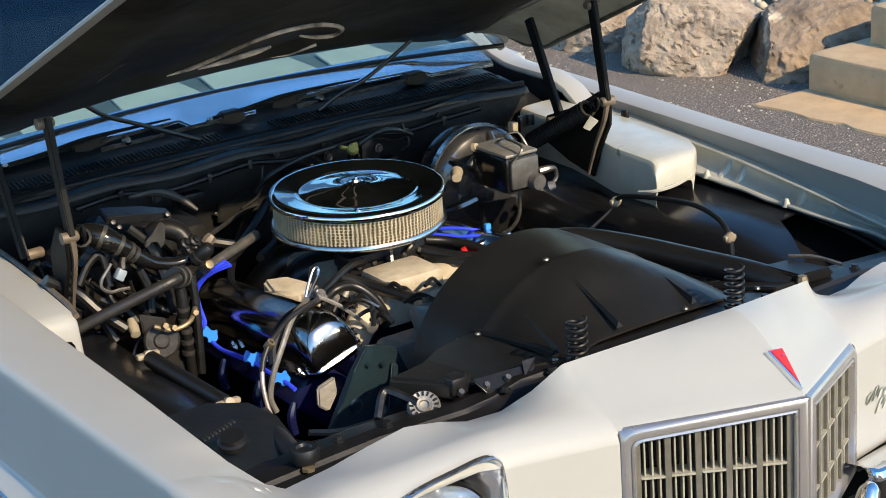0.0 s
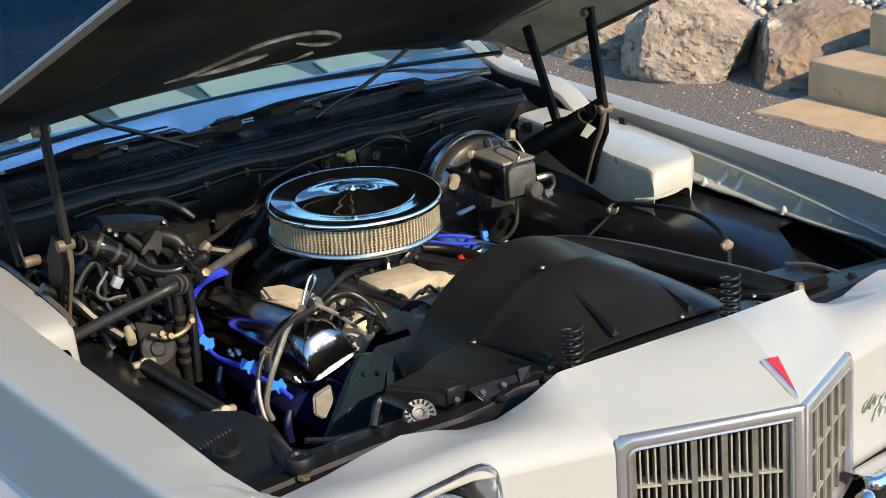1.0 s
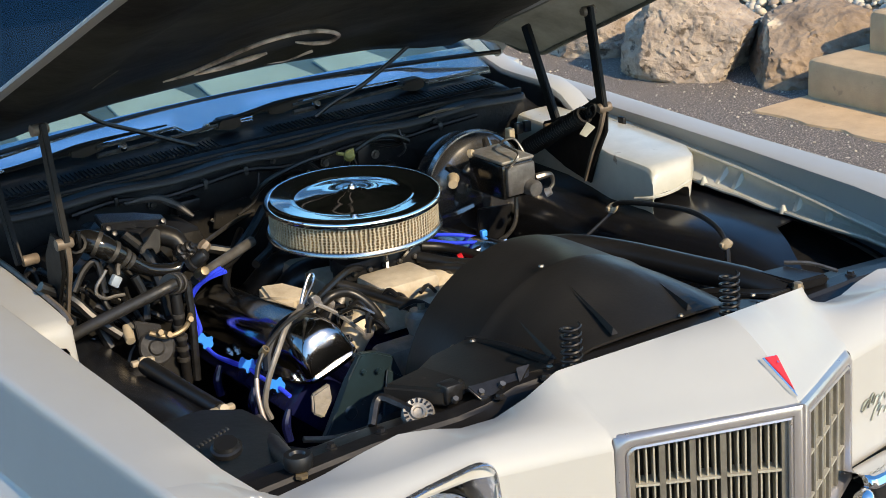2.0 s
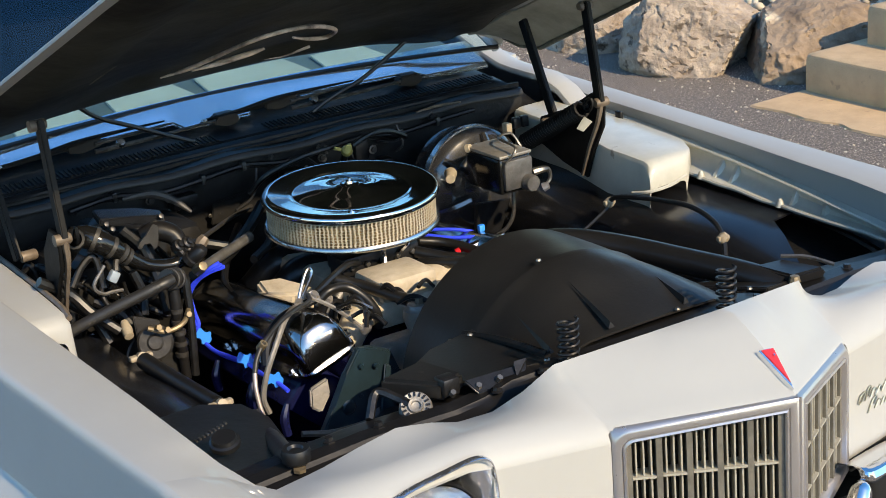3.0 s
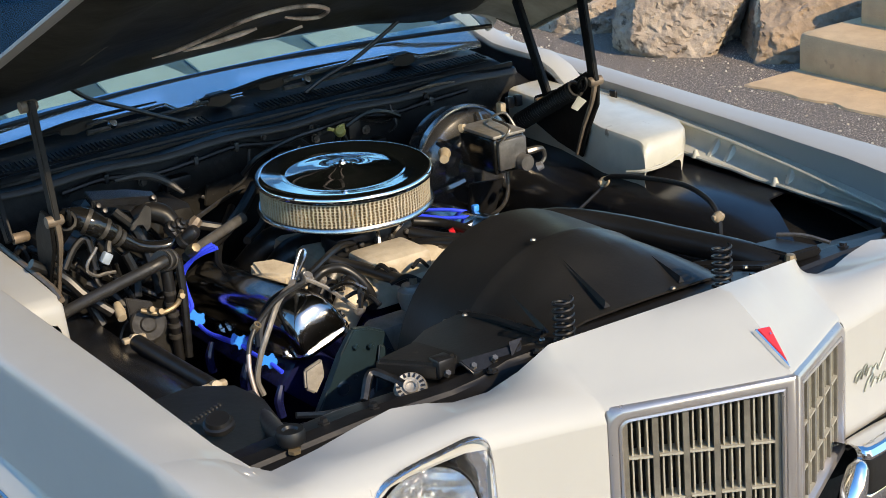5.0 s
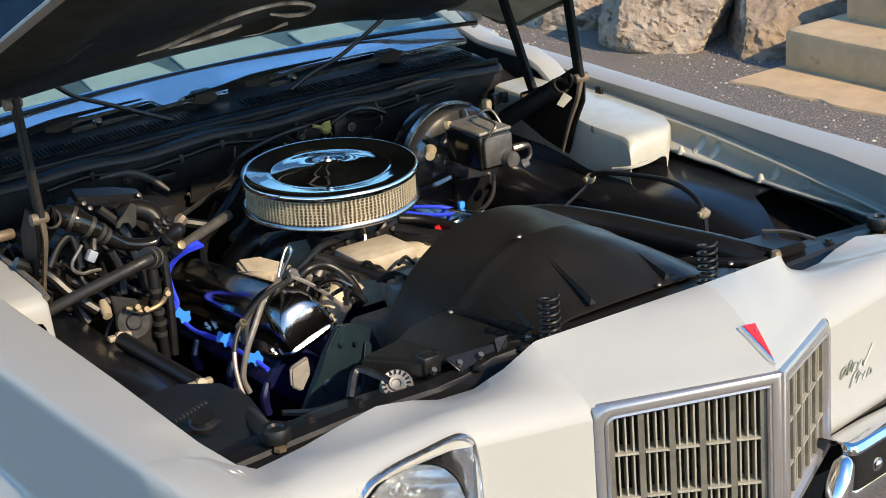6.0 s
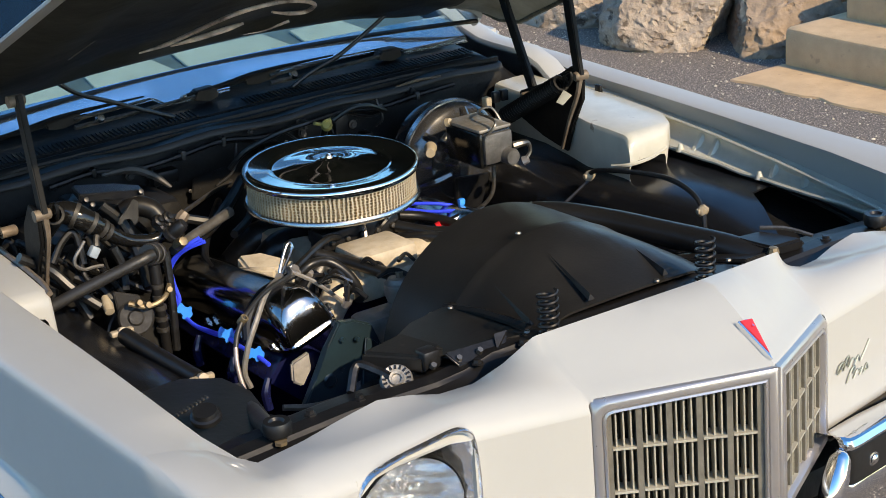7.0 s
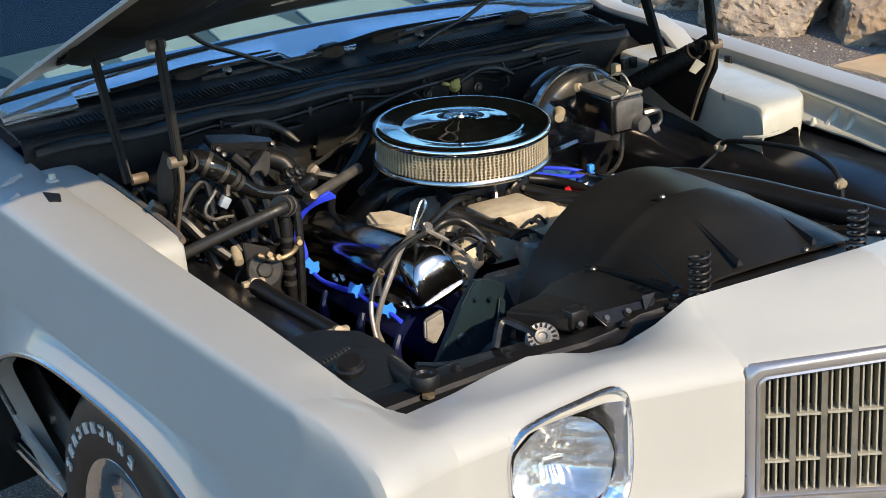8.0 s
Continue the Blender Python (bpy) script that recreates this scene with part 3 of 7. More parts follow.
# ---- bulkhead, cowl and windscreen ----
def firewall():
    rows = []
    for z in (0.35, 0.5, 0.62, 0.70, 0.76, 0.80, 0.84, 0.87, 0.90, 0.925, 0.943):
        row = []
        for k in range(31):
            x = -0.74 + 1.44 * k / 30
            y = 0.385 + 0.012 * noise.noise(Vector((x * 6, z * 8, 1))) + (0.012 if z > 0.91 else 0)
            row.append((x, y, z))
        rows.append(row)
    ob = cpart("firewall", sheet(rows, 0.01, (0, 1, 0)), GRIME, label="black dusty bulkhead")
    cpart("top_flange", sheet([[(-0.74 + 1.44 * k / 30, y, z + 0.004 * math.sin(k)) for k in range(31)] for y, z in ((0.372, 0.925), (0.378, 0.935), (0.412, 0.941))], 0.004), BLACK, ob)
    rnd = random.Random(7)
    for k in range(26):
        x, z = rnd.uniform(-0.5, 0.62), rnd.uniform(0.80, 0.925)
        r = rnd.choice((0.0025, 0.003, 0.004, 0.006))
        cpart("bolt", lathed([(0, 0.006), (r, 0.006), (r * 1.2, 0.002), (r * 1.8, 0.0015), (r * 1.8, 0), (0, 0)], pose(x, 0.374, z, 90), 8), rnd.choice((STEEL, DUSTYGREY, GUNMETAL)), ob)
    loom = [(-0.45 + 0.1 * k, 0.366 + 0.004 * math.sin(k * 1.7), 0.905 + 0.008 * math.sin(k * 2.1)) for k in range(11)]
    cpart("wiring_loom", tubed(loom, 0.006, 8), BLACK, ob, "taped black wiring loom")
    for k in (1, 3, 4, 6, 8, 9):
        x, y, z = loom[k]
        cpart("loom_clip", boxed((x - 0.005, y - 0.008, z - 0.010), (x + 0.005, y + 0.010, z + 0.010), 0.002), rnd.choice((GUNMETAL, DUSTYGREY)), ob)
    for x, z, w, h in ((0.06, 0.86, 0.05, 0.045), (0.235, 0.885, 0.035, 0.05), (0.30, 0.84, 0.03, 0.03), (-0.20, 0.87, 0.06, 0.03)):
        cpart("relay_box", boxed((x - w / 2, 0.345, z - h / 2), (x + w / 2, 0.378, z + h / 2), 0.006), BLACK, ob, "small black relay box")
    for x0, z0, x1, z1 in ((0.10, 0.90, 0.18, 0.83), (0.20, 0.91, 0.24, 0.80), (0.34, 0.92, 0.33, 0.86), (-0.02, 0.90, -0.08, 0.82), (0.26, 0.905, 0.36, 0.895)):
        cpart("wire", tubed([(x0, 0.365, z0), (between(x0, x1, 0.5) + 0.01, 0.352, between(z0, z1, 0.5) - 0.012), (x1, 0.362, z1)], 0.003, 6), rnd.choice((RUBBER, GREYHOSE)), ob)
    cpart("worn_lip", tubed([(0.40, 0.372, 0.936), (0.46, 0.370, 0.939), (0.52, 0.368, 0.936)], [0.002, 0.004, 0.002], 6), WORN, ob, "bare worn edge")
    return ob


firewall()


def cowl():
    """Black louvred cowl grille, the white panel behind it with its two wiper recesses."""
    bend = lambda x: -0.05 * (x / 0.75) ** 2
    xs = [-0.76 + 1.52 * k / 38 for k in range(39)]
    fall = lambda x: 0.075 * (max(0.0, x - 0.655) / 0.105) ** 1.3
    front = [[(x, y + bend(x) * f, z - fall(x)) for x in xs] for y, z, f in ((0.408, 0.880, 0.4), (0.410, 0.936, 0.4), (0.414, 0.948, 0.4), (0.424, 0.953, 0.5), (0.436, 0.951, 0.5), (0.440, 0.955, 0.5), (0.488, 0.9605, 0.6), (0.492, 0.958, 0.6), (0.52, 0.962, 0.6), (0.55, 0.964, 0.6), (0.60, 0.968, 0.6), (0.70, 0.972, 0.6))]
    grille = cpart("cowl_vent_panel", sheet(front, 0.006), COWLBLACK, label="black louvred cowl vent panel")
    for k in range(140):
        x = -0.70 + 1.4 * k / 139
        if abs(abs(x) - 0.03) < 0.03 or abs(x) > 0.65:
            continue
        cpart("louvre", slab([(x - 0.0026, 0.443 + bend(x) * 0.5, 0.9583), (x + 0.0026, 0.443 + bend(x) * 0.5, 0.9583), (x + 0.0026, 0.484 + bend(x) * 0.58, 0.9628), (x - 0.0026, 0.484 + bend(x) * 0.58, 0.9628)], 0.003), COWLBLACK, grille, smooth=False)
    def recess(x):
        # wiper arms rest in two shallow recesses of the panel's front edge
        return 1.0 if (-0.60 < x < -0.115) or (0.06 < x < 0.50) else 0.0
    rows = []
    fine = sorted([x for x in xs if x < 0.68] + [-0.601, -0.599, -0.125, -0.105, 0.055, 0.065, 0.495, 0.515, 0.685])
    for y, z, deep in ((0.517, 0.969, 1), (0.516, 0.972, 1), (0.519, 0.975, 1), (0.530, 0.981, 1), (0.562, 0.998, 0), (0.585, 1.010, 0), (0.60, 1.017, 0)):
        row = []
        for x in fine:
            k = recess(x) * deep
            row.append((x, y + bend(x) * 0.6 + 0.028 * k, z + 0.010 * k + 0.010 * (1 - (x / 0.76) ** 2)))
        rows.append(row)
    panel = cpart("cowl_panel", sheet(rows, 0.006), COWLWHITE, label="white cowl panel with wiper recesses, in shade")
    return panel


cowl_panel = cowl()


def windscreen():
    def at(u, v):
        y = 0.60 + 0.62 * v - 0.10 * u * u * (1 - 0.3 * v)
        return (u * ((0.72 if u > 0 else 0.78) - 0.06 * v), y, 1.018 - 0.012 * u * u + 0.38 * v)
    us = [-1 + 2 * k / 24 for k in range(25)]
    glass = cpart("windscreen", sheet([[at(u, v) for u in us] for v in (0, 0.15, 0.3, 0.5, 0.75, 1.0)], 0.006, (0, 0.55, -0.8)), GLASS, label="tinted curved windscreen")
    glass.visible_shadow = False
    edge = [at(u, 0.0) for u in us]
    cpart("trim", tubed([(x, y - 0.006, z + 0.004) for x, y, z in edge], 0.006, 6, 1), RUBBER, glass)
    for s in (-1, 1):
        cpart("pillar", tubed([at(s * 1.0, v) for v in (0, 0.2, 0.5, 1.0)], 0.012, 8), WHITE, glass)
    foot = [[(x, y, table(y, [(0.26, 0.880), (0.34, 0.930), (0.40, 0.946), (0.56, 0.948), (0.657, 0.972), (0.742, 0.998), (0.84, 1.045), (0.95, 1.115)])[0] + o) for x, o in ((0.768, -0.07), (0.768, -0.012), (0.772, -0.003), (0.782, 0.001), (0.806, 0.003), (0.828, -0.004))] for y in (0.26, 0.33, 0.40, 0.46, 0.52, 0.57, 0.62, 0.67, 0.72, 0.78, 0.86, 0.95)]
    cpart("post_foot", sheet(foot, 0.003), WHITE, glass, "white rail rising to the windscreen post")
    roof = [[(u * 0.70, 1.21 + 1.1 * v - 0.06 * u * u * (1 - v), 1.40 + 0.03 * math.sin(v * 3) - 0.05 * u * u) for u in (-1, -0.6, 0, 0.6, 1)] for v in (0, 0.3, 0.7, 1)]
    cpart("roof", sheet(roof, 0.02), WHITE, label="white roof")
    dash = cpart("dashboard", sheet([[(x, y - 0.09 * (x / 0.7) ** 2, z) for x in (-0.66, -0.4, 0, 0.4, 0.66)] for y, z in ((0.63, 1.0), (0.80, 1.015), (0.98, 1.0), (1.0, 0.9))], 0.02), DASH, label="grey-green padded dashboard under the glass")
    for x0, x1 in ((-0.62, -0.48), (-0.44, -0.24), (-0.20, 0.0), (0.03, 0.30), (0.33, 0.50)):
        m = (x0 + x1) / 2
        b = 0.09 * (m / 0.7) ** 2
        cpart("vent_panel", slab([(x0, 0.665 - b, 1.009), (x1, 0.665 - b, 1.009), (x1 - 0.015, 0.78 - b, 1.021), (x0 + 0.015, 0.78 - b, 1.021)], 0.006, bevel=0.0015), DASHLIGHT, dash, "pale panel on the dashboard")
    seat = cpart("front_seat", sheet([[(x, y + 0.03 * math.cos(x * 9), z) for x in (-0.68, -0.62, -0.3, -0.05, 0.0, 0.05, 0.3, 0.62, 0.68)] for y, z in ((1.15, 0.45), (1.15, 0.62), (1.55, 0.58), (1.60, 0.75), (1.72, 1.10), (1.76, 1.17), (1.82, 1.16), (1.84, 0.6))]), SEATBLUE, label="navy vinyl front bench seat")
    cpart("parcel_shelf", sheet([[(x, y, z) for x in (-0.7, 0, 0.7)] for y, z in ((1.86, 0.5), (2.2, 0.95), (2.35, 1.38))]), SEATBLUE, seat)
    cpart("door", slab([(-0.935, 0.70, 0.92), (-0.935, 2.0, 0.95), (-0.935, 2.0, 0.30), (-0.935, 0.70, 0.30)], 0.05, (1, 0, 0), 0.01), WHITE)
    cpart("door", slab([(0.935, 0.70, 0.92), (0.935, 2.0, 0.95), (0.935, 2.0, 0.30), (0.935, 0.70, 0.30)], 0.05, (-1, 0, 0), 0.01), WHITE)
    return glass


windscreen()


def wiper(dx, dz):
    """A black wiper at rest low on the cowl: blade with its yoke, two bright linkage arms, and the pivot block."""
    at = lambda pts, y=0.5: [(x + dx, y - 0.03 * ((x + dx) / 0.75) ** 2, z + dz) for x, z in pts]
    blade = cpart("wiper", tubed(at([(-0.071, 0.991), (0.02, 0.995), (0.106, 1.003), (0.179, 1.006), (0.316, 1.006)], 0.503), [0.003, 0.005, 0.007, 0.005, 0.002], 6), BLACK, label="black wiper blade with bright arms")
    cpart("blade_rubber", tubed(at([(-0.071, 0.985), (0.09, 0.991), (0.18, 0.995)], 0.509), 0.0032, 6), RUBBER, blade)
    cpart("yoke", slab(at([(0.085, 1.006), (0.165, 1.008), (0.168, 0.986), (0.12, 0.978), (0.088, 0.984)], 0.499), 0.012, (0, 1, 0), 0.003), BLACK, blade, "black yoke")
    cpart("arm", tubed(at([(0.148, 0.993), (0.236, 0.996), (0.327, 0.999)], 0.497), [0.0045, 0.0045, 0.003], 6), STEEL, blade, "bright upper arm")
    cpart("arm", tubed(at([(0.146, 0.977), (0.279, 0.978), (0.433, 0.983)], 0.494), [0.006, 0.005, 0.004], 6), STEEL, blade, "bright lower arm")
    cpart("knuckle", lathed([(0, 0.010), (0.007, 0.009), (0.010, 0.002), (0.010, -0.006), (0, -0.008)], pose(*at([(0.205, 0.984)], 0.492)[0], 60), 12), DULLCHROME, blade)
    cpart("pivot_block", slab(at([(0.440, 0.992), (0.488, 0.993), (0.497, 0.970), (0.470, 0.962), (0.430, 0.972)], 0.498), 0.03, (0, 1, 0), 0.004), BLACK, blade, "black pivot block")
    cpart("end_ball", lathed([(0, 0.006), (0.005, 0.0045), (0.007, 0), (0.005, -0.0045), (0, -0.006)], pose(*at([(-0.067, 0.991)], 0.497)[0]), 12), DULLCHROME, blade)


wiper(0.0, 0.0)
wiper(-0.475, 0.004)
for pts in ([(0.187, 0.47, 0.963), (0.238, 0.47, 0.986), (0.322, 0.47, 1.013), (0.409, 0.47, 1.057), (0.472, 0.47, 1.092)], [(-0.108, 0.47, 0.958), (-0.18, 0.47, 0.991), (-0.247, 0.47, 1.023), (-0.318, 0.47, 1.056), (-0.366, 0.47, 1.094)]):
    cpart("washer_hose", tubed(pts, 0.005, 8), RUBBER, label="thin black washer hose up to the bonnet")

# ---- grille, lamps, badges and bumper ----
def grille_half(side):
    """One face of the pointed grille: a two-step frame, heavy and thin uprights, and cross pieces between them."""
    a, b = Vector((0, -1.257, 0)), Vector((side * 0.236, -1.118, 0))
    along = (b - a).normalized()
    out = Vector((along.y, -along.x, 0))
    if out.y > 0:
        out = -out
    L = (b - a).length
    top = lambda u: 0.884 - 0.024 * u / L
    bot = 0.640
    def at(u, z, o):
        return a + along * u + out * o + Vector((0, 0, z))
    # frame: outer flat band and a raised inner bead
    def ring(inset):
        r = 0.026 - inset * 0.6 if inset >= -0.004 else 0.005
        up = max(inset, -0.0035)
        pts = [(max(0.002, 0.004 + inset), bot + inset), (max(0.002, 0.004 + inset), top(0) - up)]
        n = 6
        cu, cz = L - r - inset, top(L) - r - up
        pts += [(cu + r * math.sin(t), cz + r * math.cos(t)) for t in [math.pi / 2 * k / n for k in range(n + 1)]]
        pts += [(L - inset, bot + inset)]
        return pts
    bm = bmesh.new()
    loops = []
    for inset, o in ((-0.012, -0.035), (-0.008, -0.012), (-0.0035, 0.0), (0.0, 0.003), (0.003, 0.004), (0.011, 0.003), (0.0125, 0.0005), (0.0135, 0.003), (0.0165, 0.0045), (0.0185, 0.002), (0.0195, -0.03)):
        loops.append([bm.verts.new(at(u, z, o)) for u, z in ring(inset)])
    for p, q in zip(loops, loops[1:]):
        for k in range(len(p)):
            j = (k + 1) % len(p)
            bm.faces.new((p[k], p[j], q[j], q[k]))
    frame_ob = cpart("grille", bm, BRIGHT, label="bright grille surround with pewter bars")
    # added dark sheet: the shade between the bars is put into its colour
    back = cpart("shade_sheet", slab([at(0.005, bot, -0.05), at(L, bot, -0.05), at(L, top(L), -0.05), at(0.005, top(0), -0.05)], 0.004, -out), GRILLEDARK, frame_ob, "brown-black sheet that stands for the shade behind the bars")
    u0, u1 = 0.028, L - 0.022
    cell = (u1 - u0) / 5
    def bar(ua, ub, za, zb, oa, ob, name, m):
        bm = bmesh.new()
        c = [at(u, z, o) for u in (ua, ub) for z in (za, zb) for o in (oa, ob)]
        v = [bm.verts.new(p) for p in c]
        for f in ((0, 1, 3, 2), (4, 6, 7, 5), (0, 4, 5, 1), (2, 3, 7, 6), (0, 2, 6, 4), (1, 5, 7, 3)):
            bm.faces.new([v[i] for i in f])
        return cpart(name, bm, m, frame_ob, smooth=False)
    for k in range(6):
        u = u0 + cell * k
        bar(u - 0.0045, u + 0.0045, bot, top(u) - 0.018, -0.040, -0.004, "upright", GRILLEBAR)
        if k < 5:
            for j in range(1, 4):
                w = u + cell * j / 4
                bar(w - 0.0012, w + 0.0012, bot, top(w) - 0.018, -0.034, -0.008, "fin", GRILLEFIN)
            for z in (0.786, 0.714, 0.66):
                zz = z - 0.008 * u / L
                bar(u + 0.0048, u + cell - 0.0048, zz - 0.0018, zz + 0.0018, -0.034, -0.003, "cross_piece", GRILLEFIN)
    return frame_ob


grille_half(-1), grille_half(1)


def badge():
    """Arrowhead badge over the ridge: a bright wedge with a red face."""
    up = Vector((0, -0.62, 0.78))
    rim = [(-0.0135, -1.185, 0.9425), (-0.002, -1.190, 0.9425), (0.0095, -1.192, 0.943), (0, -1.2445, 0.8965)]
    ob = cpart("badge", slab([Vector(p) + up * 0.0005 for p in rim], 0.010, -up, 0.001), CHROME, label="red arrowhead badge with a bright rim")
    face = [(-0.0105, -1.187, 0.942), (0.0075, -1.1935, 0.9425), (0.0005, -1.2365, 0.9035)]
    cpart("face", slab([Vector(p) + up * 0.002 for p in face], 0.004, -up, 0.0008), RED, ob, "red enamel face")
    c = Vector((0.0005, -1.203, 0.9335)) + up * 0.004
    cpart("mark", slab([c + Vector((0, 0.004, 0.0035)), c + Vector((0.002, 0, 0)), c + Vector((0, 0.001, 0.001)), c + Vector((-0.002, 0, 0))], 0.002, -up), CHROME, ob)


badge()


def nameplate(side):
    """Flowing bright strokes of a nameplate, as plain shapes."""
    rows = [[(0.266, 0.775), (0.272, 0.788), (0.285, 0.792), (0.276, 0.778), (0.268, 0.772)], [(0.284, 0.774), (0.292, 0.795), (0.300, 0.798), (0.294, 0.78)], [(0.298, 0.776), (0.308, 0.79), (0.318, 0.786), (0.312, 0.776)],
            [(0.316, 0.776), (0.328, 0.790), (0.332, 0.778)], [(0.332, 0.776), (0.345, 0.792), (0.360, 0.812)], [(0.292, 0.745), (0.305, 0.768), (0.318, 0.772), (0.310, 0.758)], [(0.312, 0.748), (0.324, 0.762), (0.332, 0.758)], [(0.330, 0.748), (0.340, 0.762)], [(0.342, 0.748), (0.352, 0.764), (0.356, 0.752), (0.346, 0.752)]]
    first = None
    for r in rows:
        bm = tubed([(0.262 + (x - 0.266) * 0.92, table(x, FRONT)[0] - 0.003, 0.750 + (z - 0.775) * 0.85) for x, z in r], 0.0016, 6, 4)
        ob = cpart("nameplate" if first is None else "stroke", bm, SCRIPT, first, "bright nameplate strokes" if first is None else "")
        first = first or ob


nameplate(1)


def headlight(side):
    """Squarish bright bezel round a fluted round lamp."""
    def at(x, z, o):
        yf = table(x, FRONT)[0]
        return (side * x, yf - o, z)
    shape = [(0.609, 0.74), (0.611, 0.80), (0.605, 0.826), (0.588, 0.845), (0.55, 0.860), (0.50, 0.871), (0.458, 0.879), (0.438, 0.874), (0.429, 0.855), (0.425, 0.80), (0.427, 0.74), (0.440, 0.702), (0.48, 0.690), (0.57, 0.690), (0.600, 0.705)]
    shape = [(p.x, p.y) for p in curve_points([(x, z, 0) for x, z in shape + shape[:1]], 4)][:-1]
    cx, cz = 0.524, 0.782
    bm = bmesh.new()
    loops = []
    for f, o in ((1.02, -0.006), (1.02, 0.002), (1.005, 0.005), (0.99, 0.005), (0.975, -0.001), (0.955, -0.008), (0.91, -0.011), (0.86, -0.016), (0.80, -0.024), (0.70, -0.040), (0.4, -0.075)):
        loops.append([bm.verts.new(at(cx + (x - cx) * f, cz + (z - cz) * f, o)) for x, z in shape])
    for p, q in zip(loops, loops[1:]):
        for k in range(len(p)):
            j = (k + 1) % len(p)
            bm.faces.new((p[k], p[j], q[j], q[k]))
    bm.faces.new(loops[-1])
    bezel = cpart("headlight", bm, BEZEL, label="round headlamp in a squarish chrome bezel")
    m = Matrix.Translation(at(0.522, 0.768, -0.008) ) @ Matrix.Rotation(radians(side * 9), 4, "Z") @ Matrix.Rotation(radians(90), 4, "X")
    cpart("retaining_ring", lathed([(0.0815, -0.03), (0.0835, -0.014), (0.083, -0.009), (0.0815, -0.0065), (0.079, -0.010)], m, 48), HINGE, bezel, "dark retaining ring")
    bowl = lathed([(0.079 * k / 14, -0.058 + 0.052 * (k / 14) ** 2.2) for k in range(15)][::-1], m, 96)
    inv = m.inverted()
    for v in bowl.verts:
        q = inv @ v.co
        q.z += 0.0016 * math.sin(q.x * 560) * (1 if -0.03 < q.y < 0.02 else 0.35) + 0.0022 * math.sin(q.y * 150 + 2 * math.sin(q.x * 40)) + 0.0012 * noise.noise(q * 60)
        v.co = m @ q
    cpart("reflector", bowl, REFLECTOR, bezel)
    cpart("bulb_shield", boxed((-0.016, -0.006, -0.045), (0.016, 0.006, -0.036), 0.003), DULLCHROME, bezel, "small bright bulb shield").matrix_local = m
    bm = bmesh.new()
    n = 48
    g = []
    for i in range(n + 1):
        row = []
        for j in range(n + 1):
            u, v = -1 + 2 * i / n, -1 + 2 * j / n
            # square to disc
            x, z = u * math.sqrt(1 - v * v / 2), v * math.sqrt(1 - u * u / 2)
            r2 = x * x + z * z
            flute = 0.0013 * math.sin(x * 48) * (1 if -0.35 < z < 0.15 else 0.25) + 0.0016 * math.sin(z * 11 + 0.6 * math.sin(x * 4))
            row.append(bm.verts.new(m @ Vector((x * 0.0805, z * 0.0805, 0.016 * (1 - r2) - 0.003 + flute))))
        g.append(row)
    for i in range(n):
        for j in range(n):
            bm.faces.new((g[i][j], g[i + 1][j], g[i + 1][j + 1], g[i][j + 1]))
    le = cpart("lens", bm, LENS, bezel, "clear fluted glass lens")
    le.visible_shadow = False


headlight(-1), headlight(1)


